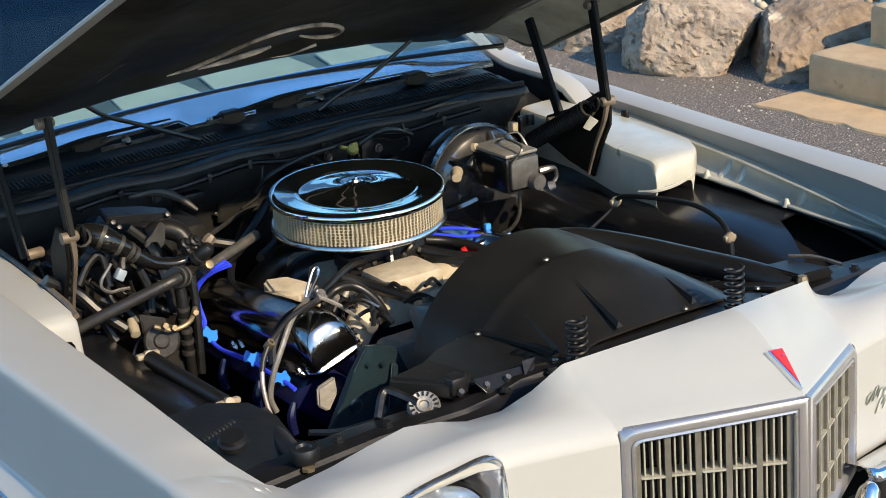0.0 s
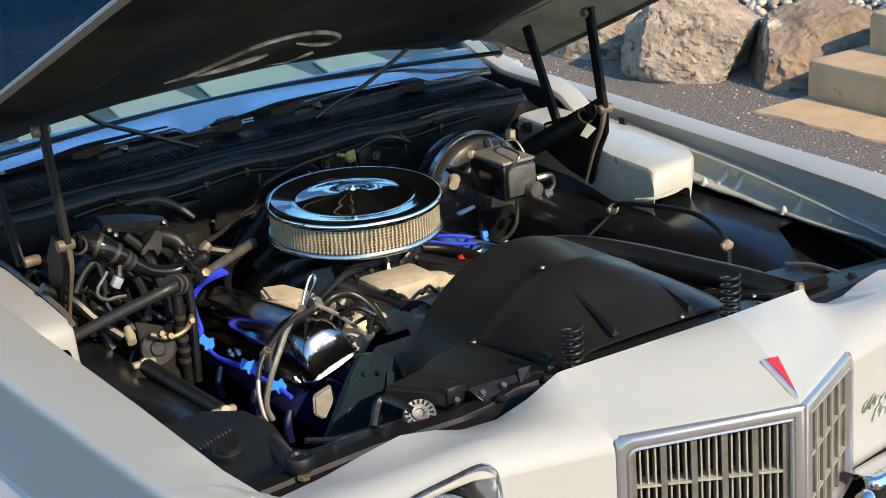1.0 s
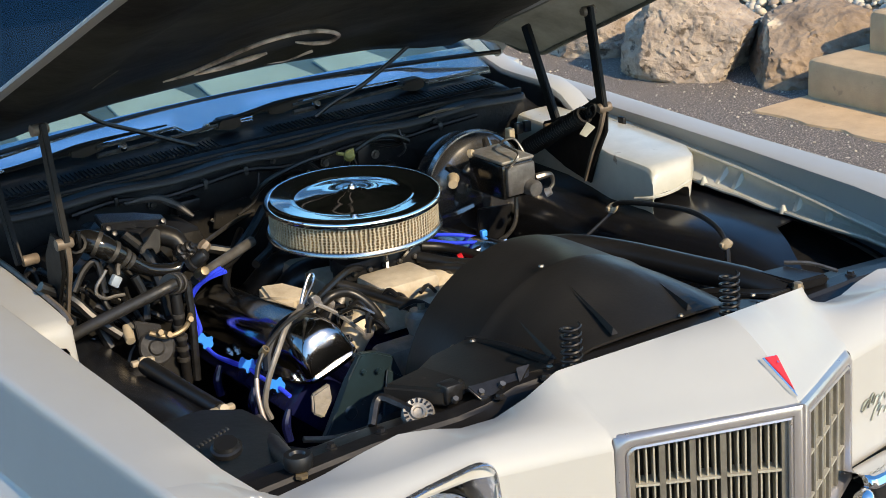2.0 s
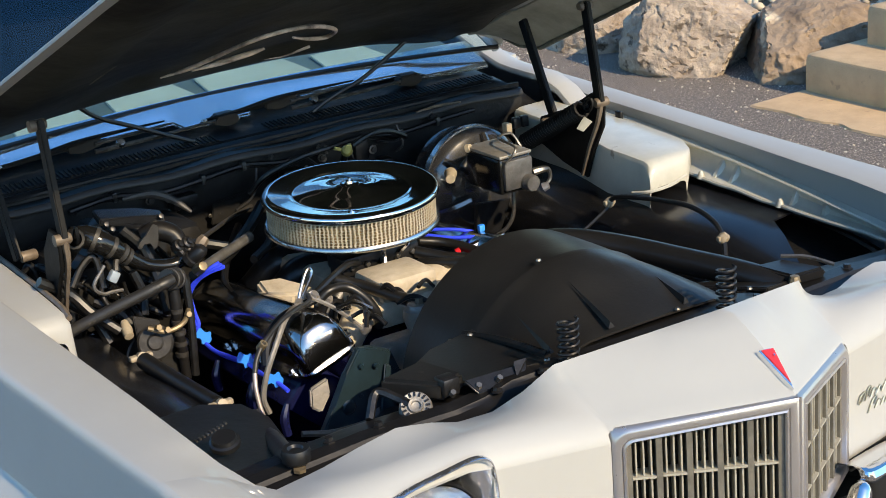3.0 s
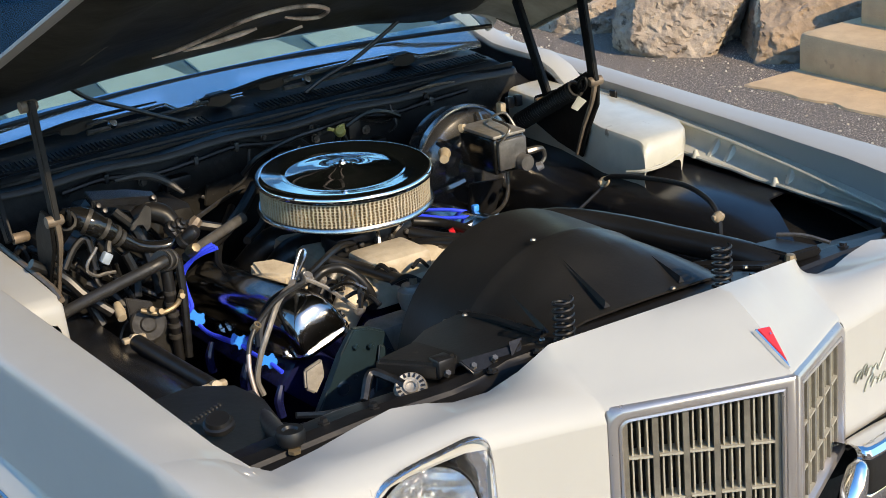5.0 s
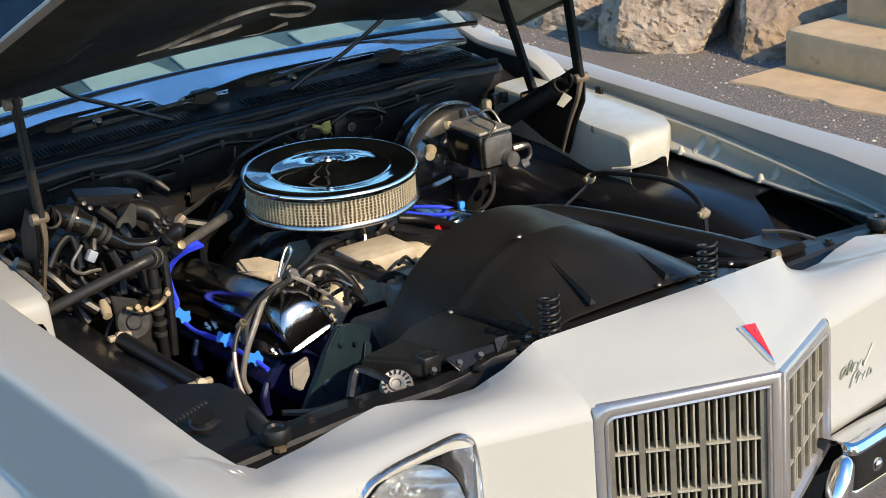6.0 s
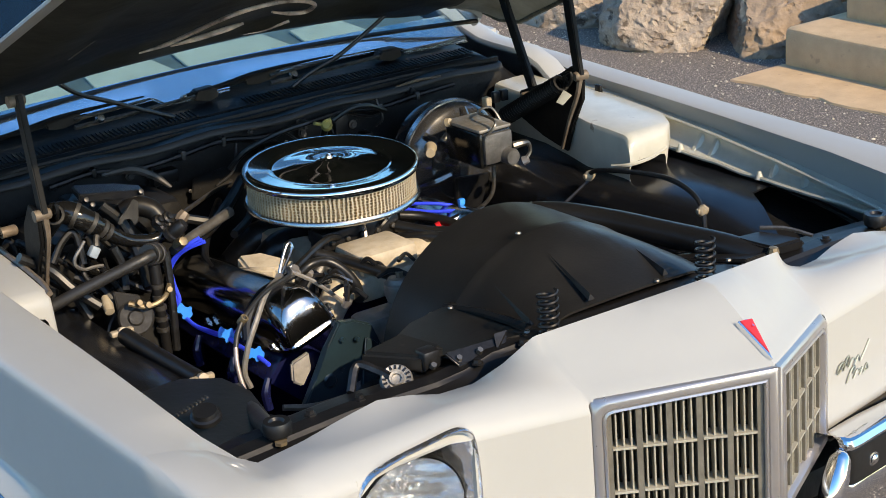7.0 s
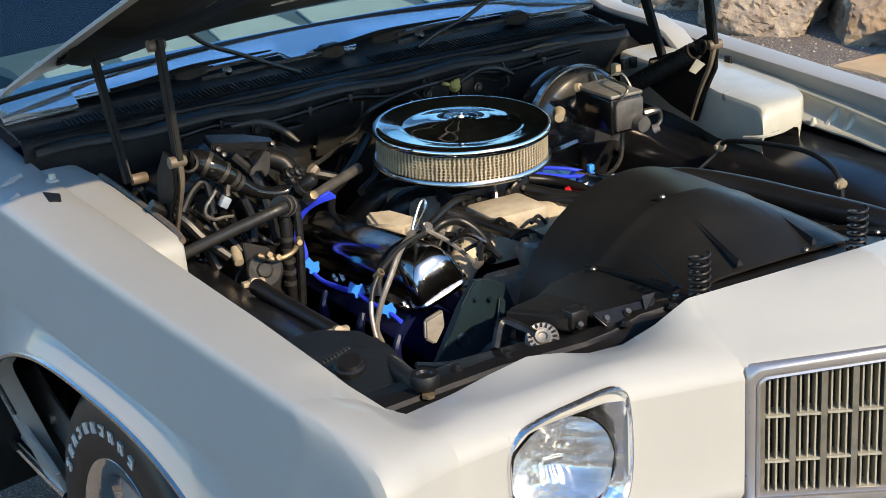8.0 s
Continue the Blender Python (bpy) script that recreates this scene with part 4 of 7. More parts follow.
def bumper():
    """Chrome bumper ends with a rubber face, a lower centre bar, and a rounded guard each side of the grille."""
    path = [(0.195, -1.185), (0.203, -1.198), (0.22, -1.202), (0.30, -1.190), (0.5, -1.165), (0.7, -1.12), (0.85, -1.05), (0.95, -0.93), (0.965, -0.80)]
    mid = [(x, -1.30 + 0.3 * abs(x)) for x in (-0.3, -0.2, -0.1, 0, 0.1, 0.2, 0.3)]
    def skin(profile, pts):
        return sheet([[(x, y + dy, z) for dy, z in profile] for x, y in pts])
    bar = cpart("bumper", skin([(0.06, 0.44), (0.01, 0.445), (0.0, 0.43), (0.0, 0.36), (0.02, 0.34), (0.06, 0.34)], mid), CHROME, label="heavy chrome front bumper with rubber faces")
    for s in (-1, 1):
        line = [(s * p.x, p.y) for p in curve_points([(x, y, 0) for x, y in path], 4)]
        drop = -0.05 if s < 0 else 0.0
        up = lambda prof: [(dy, z + drop) for dy, z in prof]
        cpart("bumper_end", skin(up([(0.075, 0.660), (0.045, 0.675), (0.012, 0.681), (0.002, 0.677), (-0.003, 0.668), (-0.001, 0.662), (0.004, 0.660), (0.004, 0.603), (-0.001, 0.601), (-0.004, 0.594), (-0.001, 0.580), (0.008, 0.56), (0.03, 0.54)]), line), CHROME, bar)
        cpart("rubber_face", skin(up([(0.003, 0.662), (-0.002, 0.660), (-0.003, 0.632), (-0.002, 0.604), (0.003, 0.602)]), line[1:]), RUBBER, bar, "black rubber bumper face")
        cpart("bolt", lathed([(0, 0.007), (0.005, 0.0065), (0.008, 0.004), (0.0085, 0.001), (0.012, 0), (0, -0.002)], pose(s * 0.259, -1.2, 0.629 + drop, 90), 16), DULLCHROME, bar)
        cpart("guard", tubed([(s * 0.172, -1.212, 0.676 + drop), (s * 0.165, -1.218, 0.668 + drop), (s * 0.148, -1.226, 0.645 + drop), (s * 0.135, -1.228, 0.61 + drop), (s * 0.13, -1.226, 0.55 + drop)], [0.006, 0.017, 0.021, 0.022, 0.022], 16), CHROME, bar, "rounded chrome bumper guard")
        cpart("filler", sheet([[(s * x, table(x, FRONT)[0] - 0.006 + 0.075 * k, 0.646 - 0.0 * k + drop * 0.4 - 0.004) for k in (0, 1)] for x in (0.24, 0.4, 0.6, 0.8)], 0.004, (0, 0, -1)), GREYMETAL, bar)
        cpart("filler", sheet([[(s * x, between(table(x, FRONT)[0] + 0.012, table(x, [(a, b) for a, b in path])[0] + 0.07, k), between(0.642, 0.655, k) + drop) for k in (0, 0.5, 1)] for x in (0.20, 0.25, 0.3, 0.4, 0.6, 0.8)], 0.004, (0, 0, -1)), WHITE, bar, "white filler strip behind the bumper")


bumper()


def wheel(side):
    """Tyre with a raised white letter band shown as plain bars, chrome-ringed rally rim."""
    m = pose(side * 0.765, -0.265, 0.343, 0, 90 * side, 0)
    prof = [(0.195, -0.10), (0.22, -0.112), (0.27, -0.118), (0.315, -0.108), (0.335, -0.09), (0.342, -0.06), (0.345, 0), (0.342, 0.06), (0.335, 0.09), (0.315, 0.108), (0.27, 0.118), (0.22, 0.112), (0.195, 0.10)]
    hub = cpart("wheel", lathed([(0.0, 0.075), (0.035, 0.075), (0.05, 0.062), (0.11, 0.045), (0.15, 0.05), (0.165, 0.055), (0.175, 0.07), (0.19, 0.085), (0.20, 0.10), (0.205, 0.104), (0.196, -0.1)], m, 64), RIM, label="steel wheel with a bright trim ring")
    cpart("tyre", lathed(prof, m, 96, True), RUBBER, hub, "black tyre with white sidewall marks")
    cpart("trim_ring", lathed([(0.168, 0.060), (0.178, 0.096), (0.186, 0.104), (0.200, 0.108), (0.2125, 0.110), (0.2150, 0.105), (0.198, 0.096), (0.173, 0.06)], m, 64), CHROME, hub)
    cpart("hub_cap", lathed([(0, 0.10), (0.02, 0.098), (0.034, 0.09), (0.038, 0.072)], m, 32), CHROME, hub)
    for k in range(10):
        a = radians(64 - 9.0 * k)
        c = m @ Matrix.Rotation(a, 4, "Z")
        bm = bmesh.new()
        r0, r1, h = 0.260, 0.280, 0.0130
        for lo, hi in (((r0, -h, 0.1135), (r1, -h + 0.006, 0.1205)), ((r0, h - 0.006 - 0.008, 0.1135), (r1, h - 0.008, 0.1205)), ((r1 - 0.006, -h, 0.1135), (r1, h - 0.008, 0.1206))) if k % 3 else (((r0, -h, 0.1135), (r1, -h + 0.006, 0.1205)), ((r0, -h, 0.1134), (r0 + 0.006, h - 0.008, 0.1206)), ((r1 - 0.006, -h, 0.1134), (r1, h - 0.008, 0.1206))):
            box(bm, lo, hi, 0)
        for v in bm.verts:
            v.co = c @ v.co
        cpart("sidewall_mark", bm, WHITEMARK, hub, "raised white sidewall bar", smooth=False)
    # splash shield behind the wheel
    shield = cpart("shield", slab([(side * 0.80, y, z) for y, z in ((0.48, 0.44), (0.44, 0.375), (0.37, 0.385), (0.26, 0.37), (0.20, 0.31), (0.13, 0.34), (0.20, 0.44), (0.30, 0.46), (0.38, 0.50))], 0.006, (-side, 0, 0), 0.002), GREYMETAL, hub, "pale splash shield in the arch")
    cpart("bolt", lathed([(0, 0.010), (0.009, 0.009), (0.012, 0.0), (0, 0)], pose(side * 0.80, 0.30, 0.41, 0, 90 * side), 8), WORN, hub)


wheel(-1), wheel(1)
for s in (-1, 1):
    m = pose(s * 0.80, 2.62, 0.345, 0, 90 * s, 0)
    cpart("rear_wheel", lathed([(0.0, 0.06), (0.15, 0.05), (0.19, 0.10), (0.22, 0.112), (0.27, 0.118), (0.335, 0.09), (0.345, 0), (0.335, -0.09), (0.22, -0.112), (0.0, -0.1)], m, 48), RUBBER)
tail = [[(u * 0.9, y, z - 0.06 * u * u) for u in (-1, -0.7, 0, 0.7, 1)] for y, z in ((2.0, 0.98), (2.4, 0.99), (3.2, 0.93), (4.0, 0.85), (4.05, 0.5))]
cpart("rear_body", sheet(tail, 0.03), WHITE)

# ---- inner wings and radiator support ----
def radiator_support():
    xs = [-0.70 + 0.05 * k for k in range(29)]
    hz = lambda x: 0.846 + 0.024 * max(0.0, min(1.0, (0.32 - abs(x)) / 0.08)) - 0.012 * max(0, abs(x) - 0.5) / 0.2
    rows = []
    for y, dz in ((-0.775, -0.30), (-0.778, -0.03), (-0.785, -0.012), (-0.80, -0.006), (-0.84, 0.0), (-0.845, 0.006), (-0.875, 0.006), (-0.88, 0.0), (-0.91, -0.006), (-0.93, -0.04), (-0.935, -0.25)):
        rows.append([(x, y - 0.03 * math.exp(-(x / 0.3) ** 2), hz(x) + dz) for x in xs])
    sup = cpart("radiator_support", sheet(rows), BLACK, label="black radiator support panel")
    for x, y in ((-0.55, -0.86), (-0.47, -0.87), (-0.28, -0.9), (-0.2, -0.905), (0.09, -0.905), (0.25, -0.905), (0.5, -0.88)):
        cpart("bolt", lathed([(0, 0.008), (0.006, 0.008), (0.007, 0.003), (0.010, 0.002), (0.010, 0), (0, 0)], pose(x, y - 0.03 * math.exp(-(x / 0.3) ** 2) + 0.02, hz(x) + 0.006), 6), GUNMETAL, sup)
    return sup


support = radiator_support()


def coil(c, r, h, turns, wire):
    n = turns * 12
    return [Vector(c) + Vector((r * math.cos(2 * math.pi * k / 12), r * math.sin(2 * math.pi * k / 12), h * k / n)) for k in range(n + 1)]


for s in (-1, 1):
    sp = cpart("hood_spring", tubed(coil((s * 0.162, -0.922, 0.885), 0.0155, 0.074, 6, 0.003), 0.0027, 6, 1), SPRING, label="black coil spring on the radiator panel")
    cpart("seat", lathed([(0, 0.004), (0.018, 0.004), (0.02, 0), (0, 0)], pose(s * 0.162, -0.922, 0.878), 16), BLACK, sp)
    bump = cpart("corner_bumper", lathed([(0, 0.010), (0.009, 0.010), (0.012, 0.014), (0.020, 0.014), (0.0225, 0.008), (0.021, -0.006), (0.014, -0.012), (0.012, -0.024), (0, -0.026)], pose(s * 0.62, -0.868, 0.858), 24), RUBBER, label="black rubber bonnet bumper")
    cpart("stud", tubed([(s * 0.62, -0.868, 0.85), (s * 0.62, -0.868, 0.80)], 0.007, 8, 1), STEEL, bump)
    cpart("foot", lathed([(0, 0.006), (0.010, 0.005), (0.010, 0), (0, 0)], pose(s * 0.625, -0.885, 0.842), 6), BRASS, bump)

# round adjustable stop with a ribbed face, on a bent bracket
stop_m = Matrix.Translation((-0.388, -0.828, 0.851)) @ Matrix.Scale(0.88, 4) @ Matrix.Rotation(radians(38), 4, "X") @ Matrix.Rotation(radians(-18), 4, "Y")
stop = cpart("round_stop", lathed([(0, 0.000), (0.008, 0.002), (0.009, 0.006), (0.013, 0.007), (0.015, 0.002), (0.018, 0.002), (0.026, 0.004), (0.029, 0.0), (0.030, -0.010), (0.027, -0.018), (0, -0.02)], stop_m, 40), CASTDULL, label="round ribbed stop with a pale worn face")
for k in range(16):
    bm = boxed((0.0185, -0.0017, 0.0022), (0.0255, 0.0017, 0.0055), 0.0)
    bmesh.ops.transform(bm, matrix=stop_m @ Matrix.Rotation(2 * math.pi * k / 16, 4, "Z"), verts=bm.verts)
    cpart("rib", bm, GUNMETAL, stop, smooth=False)
cpart("bracket", tubed([(-0.455, -0.80, 0.84), (-0.425, -0.775, 0.868), (-0.405, -0.80, 0.862), (-0.395, -0.82, 0.855)], 0.007, 6), GUNMETAL, stop)

# latch bracket, its cover and the sloping strap
latch = cpart("hood_latch", boxed((-0.345, -0.845, 0.855), (-0.315, -0.815, 0.885), 0.004), GUNMETAL, label="black latch bracket with bright bolts")
cpart("strap", slab([(-0.31, -0.848, 0.878), (-0.205, -0.868, 0.884), (-0.225, -0.89, 0.866), (-0.30, -0.872, 0.862)], 0.006, bevel=0.0015), GUNMETAL, latch)
for p in ((-0.335, -0.85, 0.862), (-0.295, -0.862, 0.866), (-0.262, -0.872, 0.872)):
    cpart("bolt", lathed([(0, 0.008), (0.005, 0.008), (0.006, 0), (0, 0)], pose(*p, 40), 6), STEEL, latch)
cpart("tongue", slab([(-0.228, -0.866, 0.890), (-0.205, -0.869, 0.891), (-0.236, -0.884, 0.872)], 0.004), GUNMETAL, latch)
cpart("cover", slab([(-0.40, -0.74, 0.872), (-0.315, -0.735, 0.880), (-0.30, -0.835, 0.885), (-0.345, -0.842, 0.880)], 0.03, bevel=0.006), PLASTIC, latch, "black plastic latch cover")
cpart("headlamp_grommet", lathed([(0, 0.012), (0.018, 0.012), (0.02, 0.006), (0.024, 0.004), (0.024, -0.004), (0, -0.004)], pose(-0.668, -0.734, 0.848, 12, -10), 24), RUBBER, label="black ribbed filler cap")
for k in range(9):
    cpart("stamped_mark", boxed((-0.690 + 0.008 * k, -0.680 + 0.0035 * k, 0.836), (-0.687 + 0.008 * k, -0.672 + 0.0035 * k, 0.8385), 0), STEEL, label="small pale stamped mark", smooth=False)


def inner_fender(side):
    """Black inner wing sheet that slopes from the wing's gutter to the frame, its front edge cut on a slant."""
    def level(y, drop):
        hump = 0.02 * math.exp(-((y + 0.38) / 0.16) ** 2)
        return [(0.775, 0.803 - drop), (0.745, 0.801 - drop), (0.705, 0.797 - drop), (0.66, 0.788 + hump - drop), (0.60, 0.774 + hump - drop), (0.55, 0.755 + hump * 0.5 - drop), (0.52, 0.72 - drop), (0.505, 0.62), (0.50, 0.45)]
    front = lambda x: -0.86 if side < 0 else -0.46 - 1.75 * min(0.12, max(0.0, 0.705 - x))
    rows = []
    for k in range(25):
        y = lambda x: between(front(x), 0.38, k / 24)
        rows.append([(side * x, y(x), level(y(x), 0)[i][1]) for i, (x, z) in enumerate(level(0, 0))])
    ob = cpart("inner_fender", sheet(rows, 0.004), INNERFENDER, label="glossy black inner wing panel")
    if side > 0:
        low = [[(x, y, z) for x, z in level(y, 0.11)] for y in (-0.86, -0.74, -0.6, -0.44)]
        cpart("corner_well", sheet(low, 0.004), INNERFENDER, ob, "deep dark well ahead of the panel")
    return ob


inners = [inner_fender(-1), inner_fender(1)]

# left gutter: white apron with gussets under the wing's edge
def apron(side):
    ys = [-0.86 + 0.04 * k for k in range(29)]
    low = lambda y: table(y, [(-0.9, 0.780), (-0.78, 0.8025), (-0.45, 0.8045), (-0.19, 0.815), (0.3, 0.835)])[0]
    lx = lip_x if side > 0 else (lambda y: 0.772)
    foot = 0.752 if side > 0 else 0.723
    wall = lambda y, f, o=0.0: (side * (between(lx(y) + 0.006, foot + 0.016, f) - o), y, between(lip_z(y) - 0.006, low(y) + 0.006, f) + o * 0.5)
    ob = cpart("gutter_apron", sheet([[(side * (lx(y) + 0.020), y, lip_z(y) + 0.003), (side * lx(y), y, lip_z(y)), wall(y, 0.0), wall(y, 0.3, -0.006), wall(y, 0.7, -0.005), wall(y, 1.0), (side * foot, y, low(y) + 0.003)] for y in ys], 0.002), JAMB, label="white gutter apron with pressed gussets")
    cpart("edge_bead", tubed([(side * (foot - 0.001 + 0.0015 * math.sin(y * 55)), y, low(y) + 0.004 + 0.001 * math.sin(y * 37)) for y in ys], 0.0045, 6, 2), JAMB, ob)
    cpart("edge_bead", tubed([(side * (lx(y) - 0.002), y, lip_z(y) + 0.001) for y in ys], 0.0042, 6, 2), JAMB, ob)
    for y in (-0.262, -0.212, -0.445, -0.535):
        cpart("gusset", sheet([[wall(y + d, f, o) for f in (-0.05, 0.3, 0.7, 1.05)] for d, o in ((-0.012, -0.006), (-0.006, 0.001), (0.003, 0.001), (0.009, -0.006))], 0.002), JAMB, ob)
    for y in (-0.43, -0.19):
        cpart("tab", lathed([(0, 0.018), (0.004, 0.016), (0.008, 0.004), (0.010, 0), (0, 0)], pose(side * (foot + 0.001), y, low(y) + 0.002), 10), JAMB, ob, "white painted fixing tab")
    return ob


aprons = [apron(-1), apron(1)]


def corner_box(side):
    """White pressed box beside the hinge, its front sloping into the gutter."""
    rows = []
    plan = ((-0.189, 0.826, 0.612, 0.712), (-0.188, 0.840, 0.612, 0.716), (-0.185, 0.857, 0.613, 0.722), (-0.179, 0.869, 0.615, 0.730), (-0.169, 0.876, 0.617, 0.742), (-0.155, 0.879, 0.619, 0.755), (-0.10, 0.881, 0.620, 0.785), (-0.03, 0.882, 0.622, 0.794), (0.06, 0.885, 0.64, 0.794), (0.16, 0.887, 0.655, 0.794), (0.36, 0.892, 0.66, 0.794))
    if side < 0:
        plan = ((-0.128, 0.835, 0.668, 0.77), (-0.127, 0.850, 0.662, 0.77), (-0.123, 0.862, 0.656, 0.77), (-0.116, 0.870, 0.653, 0.77), (-0.10, 0.876, 0.651, 0.77), (-0.03, 0.881, 0.650, 0.77), (0.06, 0.886, 0.649, 0.77), (0.16, 0.890, 0.649, 0.77), (0.28, 0.894, 0.649, 0.77), (0.36, 0.898, 0.66, 0.77))
    for y, top, inn, out in plan:
        low = min(top - 0.004, 0.800)
        r = min(0.012, (top - low) * 0.6)
        rows.append([(side * x, y, z) for x, z in ((inn + 0.004, low - 0.03), (inn - 0.001, low - 0.006), (inn, low + 0.004), (inn + 0.003, top - r), (inn + 0.008, top - r * 0.3), (inn + 0.020, top), (inn + (out - inn) * 0.5, top + 0.0015), (out - 0.012, top), (out - 0.003, top - 0.002), (out, top - 0.008), (out + 0.001, top - 0.03))])
    ob = cpart("corner_box", sheet(rows, 0.003), JAMB if side > 0 else WHITE, label="white pressed corner box with a rounded front")
    if side > 0:
        cpart("flange", tubed([(side * 0.596, -0.150, 0.812), (side * 0.612, -0.190, 0.820), (side * 0.66, -0.197, 0.824), (side * 0.712, -0.192, 0.834)], 0.004, 6), JAMB, ob, "bright rough seam")
    return ob


boxes = [corner_box(-1), corner_box(1)]
cpart("fender_clip", boxed((0.788, 0.12, 0.874), (0.797, 0.142, 0.900), 0.004), BLACK, fenders[1], "black clip on the wing's flange")
cpart("rust_edge", tubed([(-0.656, -0.115, 0.868), (-0.650, -0.06, 0.874), (-0.648, 0.06, 0.880), (-0.648, 0.2, 0.886), (-0.650, 0.28, 0.889)], 0.006, 6), WORN, boxes[0], "worn brown edge of the corner box")

# brake or washer line along the left inner wing, with its pale clips
line = cpart("vacuum_line", tubed([(0.556, -0.118, 0.792), (0.556, -0.150, 0.812), (0.558, -0.26, 0.832), (0.560, -0.374, 0.842), (0.552, -0.455, 0.831), (0.545, -0.490, 0.803), (0.535, -0.505, 0.765), (0.52, -0.52, 0.72)], 0.0055, 8), RUBBER, label="thin black line with pale clips")
for p in ((0.556, -0.122, 0.794), (0.545, -0.489, 0.806)):
    cl = lathed([(0, 0.010), (0.008, 0.010), (0.011, 0.003), (0.011, -0.005), (0.006, -0.012), (0, -0.012)], pose(p[0], p[1], p[2], 30, 40), 8)
    box(cl, (p[0] - 0.014, p[1] - 0.004, p[2] - 0.004), (p[0] + 0.014, p[1] + 0.006, p[2] + 0.005), 0.002)
    cpart("clip", cl, CREAM, line, "cream plastic clip")
cpart("rod", tubed([(0.556, -0.125, 0.788), (0.48, -0.108, 0.735), (0.44, -0.1, 0.70)], 0.0035, 6, 1), GUNMETAL, line)


# ---- fan shroud, radiator hose ----
def shroud():
    def arc(y, r, zc, flat=None, wide=1.0):
        pts = []
        for k in range(41):
            a = math.pi * k / 40
            x, z = 0.05 + r * wide * math.cos(a), zc + r * math.sin(a)
            if flat is not None:
                z = min(z, flat - 0.012 * ((x - 0.05) / 0.3) ** 2)
            pts.append((x, y, z))
        return pts
    rows = [arc(-0.468, 0.243, 0.685), arc(-0.472, 0.252, 0.685), arc(-0.50, 0.253, 0.685), arc(-0.56, 0.254, 0.685), arc(-0.632, 0.255, 0.684), arc(-0.640, 0.257, 0.684), arc(-0.648, 0.2545, 0.684),
            arc(-0.68, 0.257, 0.680, 0.934, 1.02), arc(-0.72, 0.265, 0.668, 0.924, 1.06), arc(-0.78, 0.28, 0.645, 0.908, 1.1), arc(-0.84, 0.29, 0.625, 0.892, 1.13), arc(-0.868, 0.295, 0.615, 0.885, 1.14)]
    ob = cpart("fan_shroud", sheet(rows, 0.004), PLASTIC, label="black plastic fan shroud with moulded ribs")
    for a, b, w in (((-0.008, -0.72, 0.928), (-0.034, -0.868, 0.892), 0.0065), ((-0.126, -0.73, 0.904), (-0.160, -0.872, 0.886), 0.0065), ((0.145, -0.73, 0.914), (0.128, -0.862, 0.888), 0.006)):
        bm = bmesh.new()
        a, b = Vector(a), Vector(b)
        q = [a, b + Vector((-w, 0, 0)), b + Vector((w, 0, 0)), b + Vector((0, 0.004, 0.010))]
        v = [bm.verts.new(p) for p in q]
        for f in ((0, 1, 3), (0, 3, 2), (1, 2, 3), (0, 2, 1)):
            bm.faces.new([v[i] for i in f])
        cpart("rib", bm, BLACK, ob, "moulded rib", smooth=False)
    cpart("side_wing", slab([(-0.235, -0.63, 0.84), (-0.165, -0.66, 0.868), (-0.172, -0.88, 0.880), (-0.30, -0.84, 0.868), (-0.37, -0.72, 0.84)], 0.006, bevel=0.002), PLASTIC, ob)
    cpart("edge_step", tubed([(-0.178, -0.655, 0.86), (-0.172, -0.76, 0.878), (-0.168, -0.875, 0.886)], 0.007, 6), BLACK, ob)
    for p in ((-0.008, -0.640, 0.942), (-0.20, -0.645, 0.85), (-0.19, -0.69, 0.872), (0.27, -0.86, 0.875), (0.1, -0.872, 0.888), (-0.178, -0.885, 0.884)):
        cpart("screw", lathed([(0, 0.004), (0.004, 0.003), (0.0055, 0), (0, 0)], pose(*p), 8), STEEL, ob)
    cpart("right_panel", slab([(0.24, -0.70, 0.845), (0.34, -0.70, 0.83), (0.45, -0.86, 0.862), (0.30, -0.872, 0.872)], 0.008, bevel=0.002), PLASTIC, ob)
    return ob


shroud()
hose = cpart("radiator_hose", tubed([(0.02, -0.34, 0.80), (0.06, -0.37, 0.85), (0.135, -0.42, 0.878), (0.20, -0.46, 0.880), (0.26, -0.55, 0.872), (0.30, -0.66, 0.866), (0.335, -0.78, 0.862), (0.36, -0.85, 0.85)], 0.0245, 16), RUBBER, label="thick black upper radiator hose")
tray = cpart("overflow_bracket", slab([(0.335, -0.80, 0.885), (0.40, -0.80, 0.880), (0.44, -0.868, 0.872), (0.36, -0.872, 0.878)], 0.02, bevel=0.004), BLACK, label="black bracket beside the radiator cap")
cpart("strap", tubed([(0.40, -0.80, 0.885), (0.435, -0.83, 0.882), (0.46, -0.87, 0.872)], 0.004, 6), STEEL, tray)
cpart("fastener", lathed([(0, 0.012), (0.008, 0.010), (0.011, 0), (0, 0)], pose(0.36, -0.875, 0.868), 8), BRASS, tray)


# ---- engine ----
engine = cpart("engine_block", boxed((-0.20, -0.34, 0.40), (0.20, 0.30, 0.70), 0.03), NAVY, label="dark blue engine block")
for s in (-1, 1):
    bm = boxed((-0.085, -0.30, -0.05), (0.085, 0.24, 0.05), 0.012, Matrix.Rotation(radians(-s * 42), 4, "Y"))
    bmesh.ops.translate(bm, verts=bm.verts, vec=(s * 0.235, 0, 0.622))
    bmesh.ops.translate(bm, verts=bm.verts, vec=(0, 0.03, 0))
    cpart("cylinder_head", bm, NAVY, engine)


